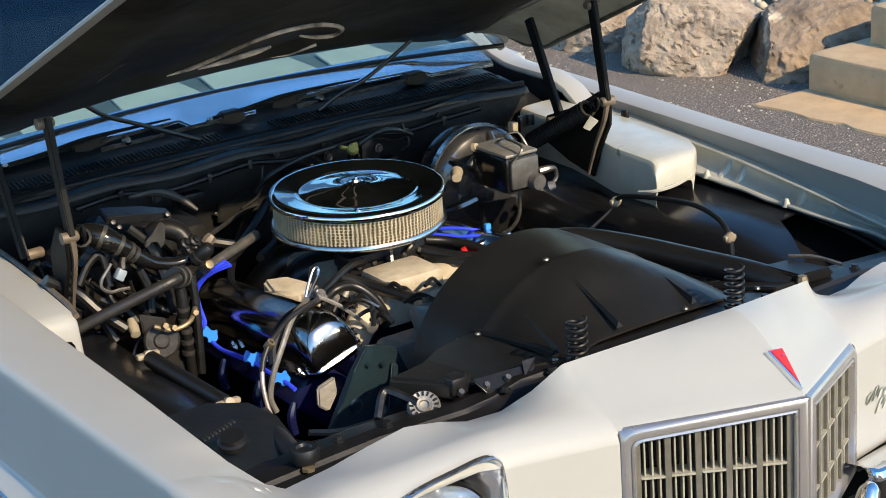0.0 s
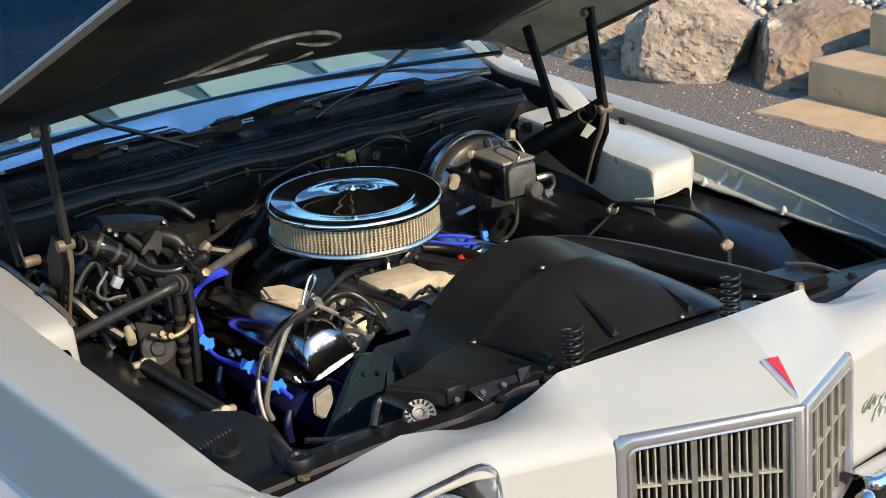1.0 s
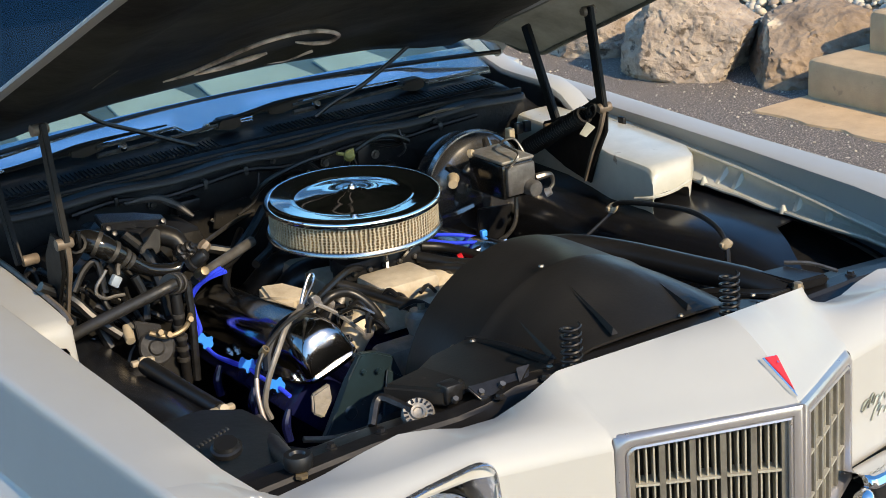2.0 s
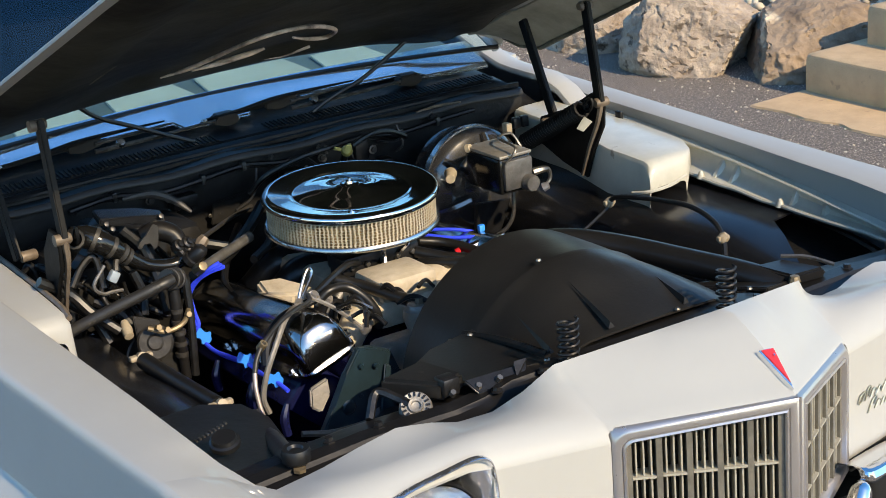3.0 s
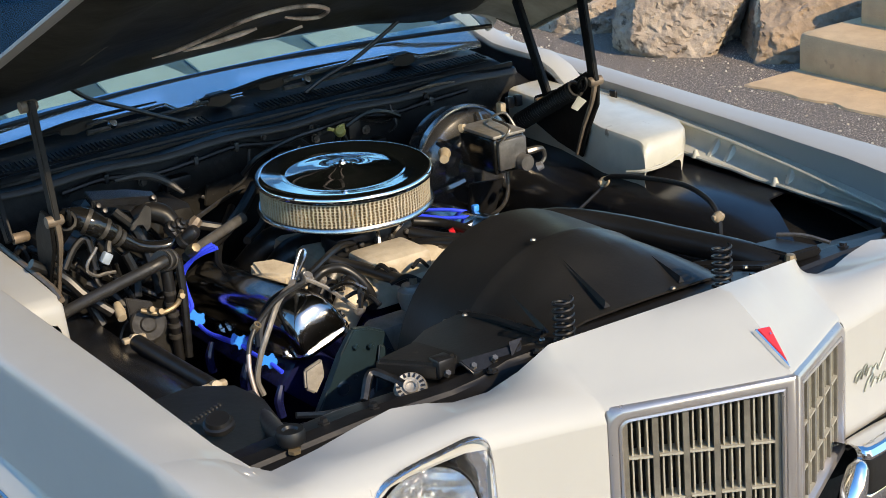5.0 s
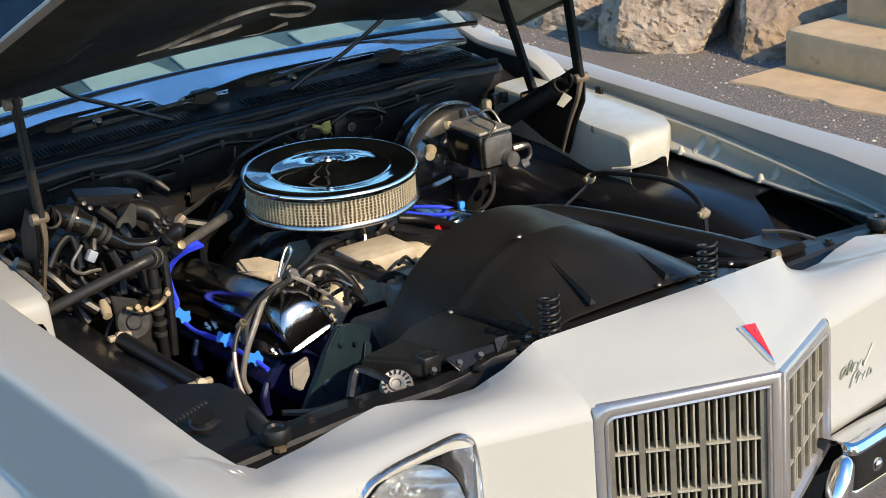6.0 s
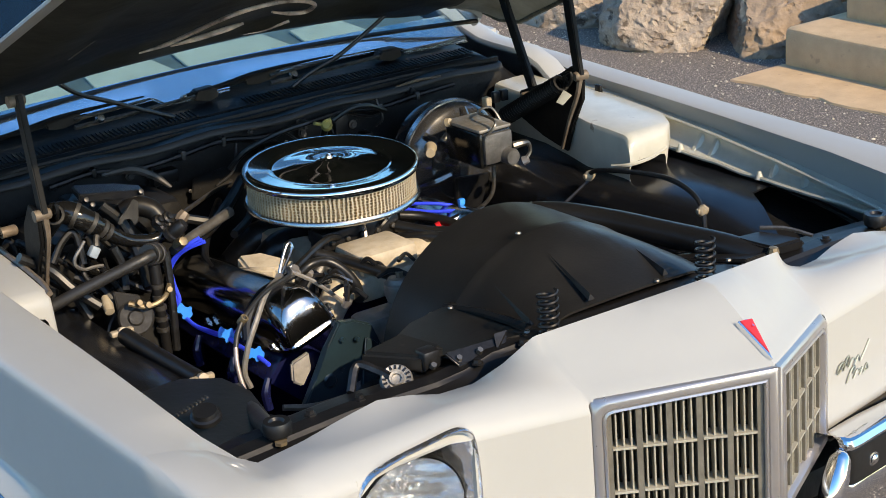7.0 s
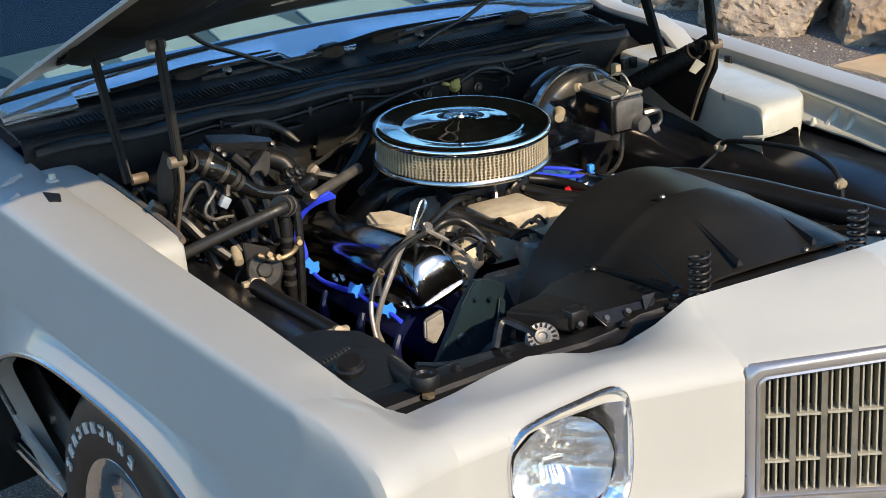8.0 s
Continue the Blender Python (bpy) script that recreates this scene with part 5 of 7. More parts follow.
def valve_cover(side):
    """Chrome valve cover: rounded loaf with a flange, domed ends and fixing bolts."""
    m = Matrix.Translation((side * 0.247, -0.072, 0.700)) @ Matrix.Rotation(radians(-6), 4, "X") @ Matrix.Rotation(radians(side * 18), 4, "Y")
    rows = []
    half = 0.243
    for k in range(41):
        v = math.sin(math.pi / 2 * math.sin(math.pi / 2 * (-1 + 2 * k / 40)))
        e = (1 - abs(v) ** 16) ** 0.42
        ring = []
        for j in range(25):
            t = math.pi * j / 24
            c, sn = math.cos(t), math.sin(t)
            ring.append(m @ Vector((0.057 * math.copysign(abs(c) ** 0.75, c) * (0.72 + 0.28 * e), v * half, 0.090 * abs(sn) ** 0.72 * e)))
        rows.append(ring)
    ob = cpart("valve_cover", sheet(rows), COVERCHROME, label="polished chrome valve cover")
    outline = []
    for k in range(32):
        t = 2 * math.pi * k / 32
        c, sn = math.cos(t), math.sin(t)
        outline.append(m @ Vector((0.068 * math.copysign(abs(c) ** 0.4, c), 0.254 * math.copysign(abs(sn) ** 0.3, sn), 0.004)))
    cpart("flange", slab(outline, 0.007, m.to_3x3() @ Vector((0, 0, -1)), 0.001), CHROME, ob)
    for v in (-0.20, -0.07, 0.07, 0.20):
        for u in (-0.064, 0.064):
            cpart("bolt", lathed([(0, 0.012), (0.006, 0.012), (0.006, 0.004), (0.009, 0.003), (0.009, 0), (0, 0)], m @ Matrix.Translation((u, v, 0.004)), 6), DULLCHROME, ob)
    return ob


covers = [valve_cover(-1), valve_cover(1)]


def air_cleaner():
    """Round air cleaner: chrome lid with a rolled rim, pleated paper behind bright mesh, base pan and wing nut."""
    m = Matrix.Translation((0, 0, 0.95)) @ Matrix.Rotation(0.035, 4, "X")
    lid = cpart("air_cleaner", lathed([(0, -0.013), (0.024, -0.012), (0.030, -0.0155), (0.07, -0.0185), (0.100, -0.0225), (0.114, -0.0244), (0.120, -0.0243), (0.1235, -0.0222), (0.126, -0.0222), (0.129, -0.0217), (0.140, -0.0203), (0.152, -0.0188), (0.163, -0.0173), (0.1675, -0.0170), (0.1725, -0.0182), (0.1765, -0.0215), (0.1785, -0.0275), (0.1775, -0.032), (0.174, -0.033), (0.1735, -0.030), (0, -0.034)], m, 128), CHROME, label="round chrome air cleaner with a pleated element")
    n = 280
    bm = bmesh.new()
    rings = []
    for z in (-0.031, -0.087):
        rings.append([bm.verts.new(m @ Vector(((0.1665 if k % 2 else 0.150) * math.cos(2 * math.pi * k / n), (0.1665 if k % 2 else 0.150) * math.sin(2 * math.pi * k / n), z))) for k in range(n)])
    for k in range(n):
        bm.faces.new((rings[0][k], rings[0][(k + 1) % n], rings[1][(k + 1) % n], rings[1][k]))
    cpart("filter_element", bm, PAPER, lid, "pleated cream filter paper", smooth=False)
    # expanded mesh sleeve: slanted strands both ways
    bm = bmesh.new()
    r = 0.1685
    count, levels = 124, 9
    def node(k, j):
        a = 2 * math.pi * (k + 0.24 * (j % 2) + 0.07 * math.sin(k * 5.1 + j)) / count
        return m @ Vector((r * math.cos(a), r * math.sin(a), -0.032 - 0.054 * j / levels))
    for j in range(levels):
        for k in range(count):
            p = node(k, j)
            far = node(k, j + 1)
            for q in (far, node(k + 1, j)):
                d = (q - p).normalized()
                c = (p + q) / 2 - m.translation
                out = Vector((c.x, c.y, 0)).normalized()
                s = d.cross(out) * (0.0016 if q is far else 0.00055)
                v = [bm.verts.new(p - s), bm.verts.new(p + s), bm.verts.new(q + s), bm.verts.new(q - s)]
                w = [bm.verts.new(x.co + out * 0.0011) for x in v]
                bm.faces.new(w)
                for i in range(4):
                    bm.faces.new((v[i], v[(i + 1) % 4], w[(i + 1) % 4], w[i]))
    tagged(cpart("mesh_sleeve", bm, MESH, lid, "bright expanded metal sleeve", smooth=False), kind="stuff")
    cpart("seal", lathed([(0.1675, -0.0315), (0.172, -0.0315), (0.172, -0.036), (0.1675, -0.036)], m, 96, True), RUBBER, lid)
    cpart("base_pan", lathed([(0, -0.080), (0.165, -0.083), (0.1735, -0.0825), (0.1765, -0.086), (0.1770, -0.091), (0.174, -0.0945), (0.165, -0.094), (0.150, -0.100), (0.10, -0.110), (0.07, -0.122), (0.0, -0.124)], m, 128), DULLCHROME, lid, "chrome base pan")
    nut = lathed([(0, -0.004), (0.007, -0.004), (0.008, -0.009), (0.012, -0.0105), (0.019, -0.011), (0.021, -0.013), (0, -0.014)], m, 24)
    cpart("wing_nut", nut, CHROME, lid)
    cpart("stud", tubed([m @ Vector((0, 0, -0.008)), m @ Vector((0, 0, 0.001))], 0.0035, 8, 1), DULLCHROME, lid)
    return lid


air_cleaner()

carb = cpart("carburettor", lathed([(0.0, 0.05), (0.06, 0.05), (0.066, 0.04), (0.066, 0.02), (0.058, 0.016), (0.06, -0.03), (0, -0.03)], pose(0, 0, 0.785), 24), GUNMETAL, label="dull metal carburettor under the air cleaner")
cpart("float_bowl", boxed((-0.09, -0.10, 0.775), (0.09, -0.045, 0.825), 0.008), GUNMETAL, carb)
cpart("linkage", tubed([(0.03, -0.10, 0.80), (0.06, -0.11, 0.83), (0.09, -0.08, 0.835), (0.13, -0.06, 0.825)], 0.005, 6), DULLCHROME, carb)
cpart("choke_rod", tubed([(-0.02, -0.14, 0.775), (-0.005, -0.12, 0.81), (0.005, -0.10, 0.84)], 0.005, 6), DULLCHROME, carb)
for k in range(5):
    cpart("screw", lathed([(0, 0.006), (0.005, 0.005), (0.006, 0), (0, 0)], pose(-0.07 + 0.035 * k, -0.102, 0.805, 90), 8), STEEL, carb)

# intake manifold: runners, crossover and water outlet, one casting
intake = cpart("intake_manifold", boxed((-0.10, -0.24, 0.715), (0.10, 0.20, 0.775), 0.02), ALU, label="sand-coloured cast intake manifold")
for s in (-1, 1):
    for y0, y1 in ((-0.16, -0.22), (-0.06, -0.09), (0.07, 0.10), (0.15, 0.2)):
        cpart("runner", tubed([(s * 0.03, y0, 0.755), (s * 0.09, (y0 + y1) / 2, 0.765 if y0 < -0.1 else 0.75), (s * 0.145, y1, 0.735 if y0 < -0.1 else 0.70), (s * 0.165, y1, 0.70)], [0.034, 0.034, 0.030, 0.026], 12), ALU if y0 < -0.1 else GUNMETAL, intake)
bm = bmesh.new()
box(bm, (-0.085, -0.235, 0.755), (0.045, -0.125, 0.812), 0.014)
cpart("heat_crossover", bm, ALU, intake, "smooth cast plenum cover")
cpart("boss", boxed((-0.082, -0.236, 0.79), (-0.066, -0.226, 0.812), 0.003), ALU, intake)
cpart("flange_plate", slab([(-0.235, -0.01, 0.80), (-0.19, -0.03, 0.80), (-0.155, -0.10, 0.792), (-0.20, -0.10, 0.785), (-0.24, -0.06, 0.785)], 0.05, bevel=0.006), ALU, intake)
outlet = cpart("water_outlet", lathed([(0, 0.026), (0.018, 0.026), (0.020, 0.02), (0.026, 0.016), (0.028, 0.0), (0.022, -0.02), (0.03, -0.06), (0, -0.06)], pose(-0.065, -0.325, 0.765), 20), CASTDULL, label="cast water outlet")
cpart("bolt", lathed([(0, 0.012), (0.008, 0.012), (0.008, 0), (0, 0)], pose(-0.06, -0.325, 0.79), 6), WORN, outlet)
cpart("housing", boxed((-0.17, -0.37, 0.66), (-0.03, -0.30, 0.745), 0.02), CASTDULL, outlet)
cpart("coolant_pipe", tubed([(-0.14, -0.16, 0.815), (-0.10, -0.20, 0.80), (-0.06, -0.29, 0.787), (-0.02, -0.37, 0.78)], 0.012, 10), RUBBER, label="black pipe across the manifold")

# accessory plates at the engine's front
plate = cpart("front_bracket", slab([(-0.285, -0.43, 0.745), (-0.252, -0.425, 0.785), (-0.218, -0.42, 0.778), (-0.185, -0.42, 0.762), (-0.165, -0.43, 0.70), (-0.215, -0.445, 0.64), (-0.245, -0.45, 0.62), (-0.32, -0.45, 0.60), (-0.350, -0.445, 0.66), (-0.318, -0.44, 0.70)], 0.016, (0, 1, 0), 0.003), TEAL, label="dark teal painted accessory bracket")
for p in ((-0.255, 0.755), (-0.225, 0.748), (-0.298, 0.715), (-0.262, 0.70), (-0.215, 0.70), (-0.30, 0.645)):
    cpart("bolt", lathed([(0, 0.004), (0.004, 0.004), (0.006, 0), (0, 0)], pose(p[0], -0.432, p[1], 90), 8), TEAL, plate)
cpart("boss", lathed([(0, 0.005), (0.010, 0.004), (0.014, 0), (0, 0)], pose(-0.292, -0.440, 0.690, 90), 20), TEAL, plate)
cpart("bent_edge", slab([(-0.205, -0.425, 0.745), (-0.175, -0.432, 0.725), (-0.225, -0.46, 0.625), (-0.262, -0.465, 0.60), (-0.24, -0.455, 0.66)], 0.006, (0, -1, 0), 0.002), TEAL, plate, "bent lighter edge of the bracket")
cpart("side_plate", slab([(-0.356, -0.425, 0.738), (-0.322, -0.430, 0.752), (-0.322, -0.435, 0.722), (-0.345, -0.44, 0.695), (-0.360, -0.43, 0.705)], 0.012, (0, 0.8, 0), 0.003), CASTDULL, plate, "pale bare casting edge")
cpart("pulley", lathed([(0, 0.02), (0.05, 0.02), (0.055, 0.01), (0.045, 0.002), (0.055, -0.006), (0.05, -0.015), (0, -0.015)], pose(-0.22, -0.45, 0.62, 90), 32), GUNMETAL, plate)
cpart("tension_strap", tubed([(-0.40, -0.46, 0.68), (-0.34, -0.47, 0.668), (-0.26, -0.46, 0.66)], 0.006, 6), WORN, plate)

# dipstick, its tube, a fuel line and rubber hoses over the right bank
dip = cpart("dipstick", tubed([(-0.262, -0.232, 0.818), (-0.252, -0.225, 0.838), (-0.232, -0.216, 0.868), (-0.222, -0.214, 0.872), (-0.222, -0.218, 0.860), (-0.242, -0.225, 0.838), (-0.262, -0.233, 0.816)], 0.0036, 8), DULLCHROME, label="bright looped dipstick and tube")
cpart("tube", tubed([(-0.262, -0.235, 0.818), (-0.30, -0.285, 0.835), (-0.345, -0.335, 0.840), (-0.380, -0.355, 0.803), (-0.403, -0.36, 0.765), (-0.416, -0.36, 0.72), (-0.410, -0.365, 0.69)], 0.0055, 8), CASTDULL, dip)
cpart("collar", lathed([(0, 0.012), (0.008, 0.012), (0.009, 0), (0, 0)], pose(-0.258, -0.232, 0.815, 20, -30), 10), BRIGHT, dip)
line = cpart("fuel_line", tubed([(-0.245, -0.24, 0.835), (-0.262, -0.275, 0.836), (-0.321, -0.33, 0.851), (-0.363, -0.36, 0.853), (-0.4, -0.385, 0.846), (-0.427, -0.4, 0.834), (-0.445, -0.41, 0.816), (-0.456, -0.42, 0.798)], 0.0046, 10), GREYHOSE, label="grey hose curving over the valve cover")
cpart("steel_end", tubed([(-0.456, -0.42, 0.798), (-0.462, -0.43, 0.777), (-0.464, -0.44, 0.753), (-0.463, -0.45, 0.729), (-0.46, -0.46, 0.702)], 0.0042, 10), FUELPIPE, line, "pale pinkish metal end of the line")
cpart("fuel_line_clip", lathed([(0.004, -0.008), (0.0075, -0.008), (0.0075, 0.008), (0.004, 0.008)], pose(-0.427, -0.400, 0.834, 35, 25), 12, True), BRASS, label="small brass clamp")
cpart("vacuum_hose", tubed([(-0.22, -0.215, 0.80), (-0.19, -0.22, 0.822), (-0.15, -0.22, 0.818), (-0.125, -0.24, 0.795), (-0.118, -0.265, 0.770), (-0.13, -0.29, 0.755)], 0.0095, 10), RUBBER, label="black vacuum hose arched over the manifold")
cpart("vacuum_hose", tubed([(-0.215, -0.20, 0.812), (-0.15, -0.17, 0.828), (-0.10, -0.14, 0.83), (-0.06, -0.11, 0.815)], 0.007, 8), RUBBER, label="black vacuum hose to the carburettor")
cpart("vacuum_hose", tubed([(-0.22, -0.235, 0.822), (-0.30, -0.23, 0.80), (-0.345, -0.25, 0.765), (-0.36, -0.27, 0.735)], 0.0085, 8), RUBBER, label="black hose beside the dipstick")
cpart("throttle_lever", tubed([(-0.245, -0.245, 0.832), (-0.20, -0.255, 0.80), (-0.155, -0.275, 0.752)], 0.0042, 6), CASTDULL, label="pale metal lever across the hoses")
for p in ((-0.235, -0.24, 0.828), (-0.15, -0.275, 0.75), (-0.19, -0.21, 0.80)):
    cpart("fitting", lathed([(0, 0.010), (0.008, 0.010), (0.010, 0.004), (0.008, -0.008), (0, -0.008)], pose(*p, 30, 20), 8), BRIGHT, label="bright metal fitting")

# ignition leads in blue, with separators along the right cover
leads = None
for k in range(3):
    o = 0.005 * k
    pts = [(-0.312 + o, -0.02, 0.858 - o), (-0.332, -0.005 + o, 0.843 - o), (-0.350 - o * 0.4, 0.034, 0.802), (-0.356 + o * 0.6, 0.052 - o, 0.760), (-0.356 + o, 0.044 - o, 0.728), (-0.360, 0.010, 0.712 + o * 0.6)]
    if k >= 1:
        pts += [(-0.362, -0.05, 0.703), (-0.360, -0.12, 0.703 + o * 0.6), (-0.365, -0.200, 0.722)]
    if k >= 2:
        pts += [(-0.368, -0.26, 0.722), (-0.368, -0.318, 0.724), (-0.364, -0.355, 0.716)]
    ob = cpart("spark_lead" if leads is None else "lead", tubed(pts, 0.0042, 8), BLUEWIRE, leads, "bright blue ignition leads" if leads is None else "")
    leads = leads or ob
for y in (0.05, -0.08, -0.22, -0.35):
    cpart("boot", tubed([(-0.366, y, 0.69), (-0.378, y - 0.006, 0.665), (-0.376, y - 0.01, 0.635)], [0.006, 0.009, 0.008], 8), NAVY, leads, "dark blue spark plug boot")
for p, q in (((-0.350, -0.008, 0.712), 0), ((-0.356, -0.193, 0.722), 1), ((-0.358, -0.307, 0.720), 2)):
    k = 0.78
    shape = [(-0.020, 0.002), (-0.022, 0.012), (-0.016, 0.016), (-0.012, 0.011), (-0.004, 0.009), (0.002, 0.012), (0.004, 0.019), (0.011, 0.017), (0.011, 0.010), (0.020, 0.004), (0.019, -0.008), (0.011, -0.009), (0.008, -0.018), (0.001, -0.017), (0.001, -0.009), (-0.008, -0.006), (-0.014, -0.013), (-0.020, -0.009)]
    bm = slab([(x * k, 0.004, z * k) for x, z in shape], 0.008, (0, -1, 0), 0.0012)
    bmesh.ops.transform(bm, matrix=Matrix.Translation(Vector(p) + Vector((-0.012, -0.012, 0.008))) @ Matrix.Rotation(radians(-38), 4, "Z") @ Matrix.Rotation(radians(35 - 14 * q), 4, "Y") @ Matrix.Rotation(radians(-18), 4, "X"), verts=bm.verts)
    cpart("lead_separator", bm, BLUECLIP, leads, "light blue plastic lead separator")
for pts in ([(0.20, 0.16, 0.77), (0.25, 0.11, 0.756), (0.31, 0.09, 0.72)], [(0.205, 0.13, 0.775), (0.26, 0.08, 0.75), (0.315, 0.06, 0.715)], [(0.21, 0.10, 0.765), (0.27, 0.05, 0.735), (0.32, 0.03, 0.70)]):
    cpart("lead", tubed(pts, 0.005, 8), BLUEWIRE, leads)
dist = cpart("distributor", lathed([(0, 0.05), (0.03, 0.05), (0.045, 0.03), (0.048, 0), (0.035, -0.02), (0.03, -0.08), (0, -0.08)], pose(0.03, 0.24, 0.80), 24), BLACK, label="black distributor behind the air cleaner")
for k in range(8):
    t = 2 * math.pi * k / 8
    cpart("tower", tubed([(0.03 + 0.028 * math.cos(t), 0.24 + 0.028 * math.sin(t), 0.84), (0.03 + 0.03 * math.cos(t), 0.24 + 0.03 * math.sin(t), 0.87)], 0.007, 8, 1), BLACK, dist)

# left side of the engine: alternator-side clutter
clamp = cpart("hose_clamp", tubed([(0.178, -0.10, 0.772), (0.235, -0.10, 0.778), (0.292, -0.10, 0.781)], [0.007, 0.010, 0.008], 8), DULLCHROME, label="bright metal pipe joint beside the shroud")
cpart("red_ring", lathed([(0.008, -0.005), (0.013, -0.005), (0.013, 0.005), (0.008, 0.005)], pose(0.172, -0.115, 0.775, 20, 70), 16, True), RED, clamp, "red ring terminal")
for pts, r in (([(0.08, -0.10, 0.80), (0.12, -0.15, 0.79), (0.16, -0.22, 0.79), (0.17, -0.30, 0.77)], 0.012), ([(0.12, -0.05, 0.80), (0.17, -0.08, 0.79), (0.20, -0.16, 0.78), (0.20, -0.28, 0.76)], 0.010), ([(0.06, -0.14, 0.79), (0.09, -0.20, 0.80), (0.13, -0.27, 0.80), (0.15, -0.34, 0.79)], 0.011)):
    cpart("hose", tubed(pts, r, 10), RUBBER, label="short black rubber hose")
for k in range(4):
    cpart("fitting", lathed([(0, 0.012), (0.009, 0.010), (0.012, 0.0), (0.008, -0.012), (0, -0.012)], pose(0.09 + 0.02 * k, -0.20 - 0.025 * k, 0.795 + 0.004 * (k % 2), 40 + 20 * k, 30), 10), (STEEL, GUNMETAL, BRASS, DULLCHROME)[k], label="small metal fitting")
alt = cpart("alternator", lathed([(0, 0.06), (0.03, 0.06), (0.055, 0.05), (0.06, 0.02), (0.06, -0.03), (0.05, -0.05), (0, -0.05)], pose(0.24, -0.30, 0.70, 90), 28), CASTDULL, label="dull cast alternator")
cpart("strap", tubed([(0.25, -0.34, 0.76), (0.19, -0.33, 0.78), (0.12, -0.32, 0.775)], 0.006, 6), GUNMETAL, alt)


# ---- brake booster and master cylinder ----
def booster():
    m = Matrix.Translation((0.435, 0.22, 0.795)) @ Matrix.Rotation(radians(90), 4, "X")
    ob = cpart("brake_booster", lathed([(0, 0.085), (0.035, 0.085), (0.045, 0.075), (0.055, 0.055), (0.075, 0.048), (0.088, 0.052), (0.098, 0.040), (0.112, 0.030), (0.124, 0.022), (0.128, 0.010), (0.128, -0.005), (0.120, -0.015), (0.118, -0.06), (0.08, -0.10), (0, -0.11)], m, 64), GLOSSBLACK, label="glossy black brake booster drum")
    cpart("rim_band", lathed([(0.127, 0.012), (0.131, 0.012), (0.131, -0.004), (0.127, -0.004)], m, 64, True), DULLCHROME, ob)
    for k in range(6):
        t = radians(20 + 60 * k)
        cpart("web", tubed([m @ Vector((0.05 * math.cos(t), 0.05 * math.sin(t), 0.066)), m @ Vector((0.085 * math.cos(t), 0.085 * math.sin(t), 0.052)), m @ Vector((0.115 * math.cos(t), 0.115 * math.sin(t), 0.030))], [0.010, 0.012, 0.008], 8), GLOSSBLACK, ob)
    cpart("check_valve", lathed([(0, 0.032), (0.0095, 0.032), (0.011, 0.028), (0.011, 0.0), (0.014, -0.01), (0, -0.012)], Matrix.Translation((0.312, 0.112, 0.862)) @ Matrix.Rotation(radians(90), 4, "X") @ Matrix.Rotation(radians(-35), 4, "Y"), 20), CREAM, ob, "tan round valve cap")
    cpart("bleeder", lathed([(0, 0.010), (0.008, 0.009), (0.010, 0), (0, 0)], pose(0.352, 0.10, 0.914, 70, 0, 20), 12), CREAM, ob)
    mc = cpart("master_cylinder", boxed((0.350, -0.02, 0.832), (0.435, 0.11, 0.912), 0.010), GLOSSPIPE, label="black master cylinder with a dull metal lid")
    cpart("lid", boxed((0.351, -0.020, 0.911), (0.434, 0.108, 0.919), 0.003), CASTDULL, mc, "dull metal lid")
    cpart("end_face", boxed((0.358, -0.028, 0.842), (0.430, -0.015, 0.908), 0.005), DULLGREY, mc)
    cpart("bail", tubed([(0.36, -0.03, 0.905), (0.385, -0.032, 0.934), (0.40, 0.05, 0.936), (0.44, 0.06, 0.936), (0.456, 0.045, 0.90), (0.454, 0.03, 0.87)], 0.003, 6), STEEL, mc)
    cpart("port", lathed([(0, 0.03), (0.016, 0.03), (0.018, 0.026), (0.018, 0.0), (0, 0)], Matrix.Translation((0.415, -0.018, 0.853)) @ Matrix.Rotation(radians(90), 4, "X"), 20), DULLGREY, mc)
    cpart("fitting", tubed([(0.43, -0.025, 0.87), (0.452, -0.03, 0.872), (0.468, -0.03, 0.868), (0.472, -0.03, 0.85), (0.462, -0.03, 0.838)], [0.009, 0.008, 0.005, 0.004, 0.004], 8), STEEL, mc)
    cpart("fitting", lathed([(0, 0.012), (0.008, 0.012), (0.010, 0), (0, 0)], pose(0.445, -0.04, 0.836, 40, 60), 8), BRIGHT, mc)
    cpart("brake_line", tubed([(0.41, 0.02, 0.835), (0.40, 0.02, 0.76), (0.36, 0.05, 0.72), (0.30, 0.12, 0.70)], 0.0045, 8), STEEL, mc)
    cpart("bracket", slab([(0.36, 0.09, 0.79), (0.45, 0.09, 0.78), (0.44, 0.12, 0.70), (0.37, 0.12, 0.70)], 0.01, (0, 1, 0), 0.002), GUNMETAL, mc)
    return ob


booster()
cpart("wiring_clips", boxed((0.50, 0.16, 0.90), (0.515, 0.18, 0.925), 0.003), CREAM, label="pale wiring clip on the bulkhead")
for dx in (0.028, 0.05):
    cpart("wiring_clip", boxed((0.50 + dx, 0.17, 0.905), (0.518 + dx, 0.185, 0.930), 0.003), GUNMETAL, label="metal wiring clip on the bulkhead")
cpart("hinge_tag", slab([(0.580, -0.02, 0.958), (0.584, -0.04, 0.950), (0.566, -0.03, 0.930), (0.560, -0.018, 0.935)], 0.004, (0, 1, 0)), JAMB, label="white paint tag by the hinge")

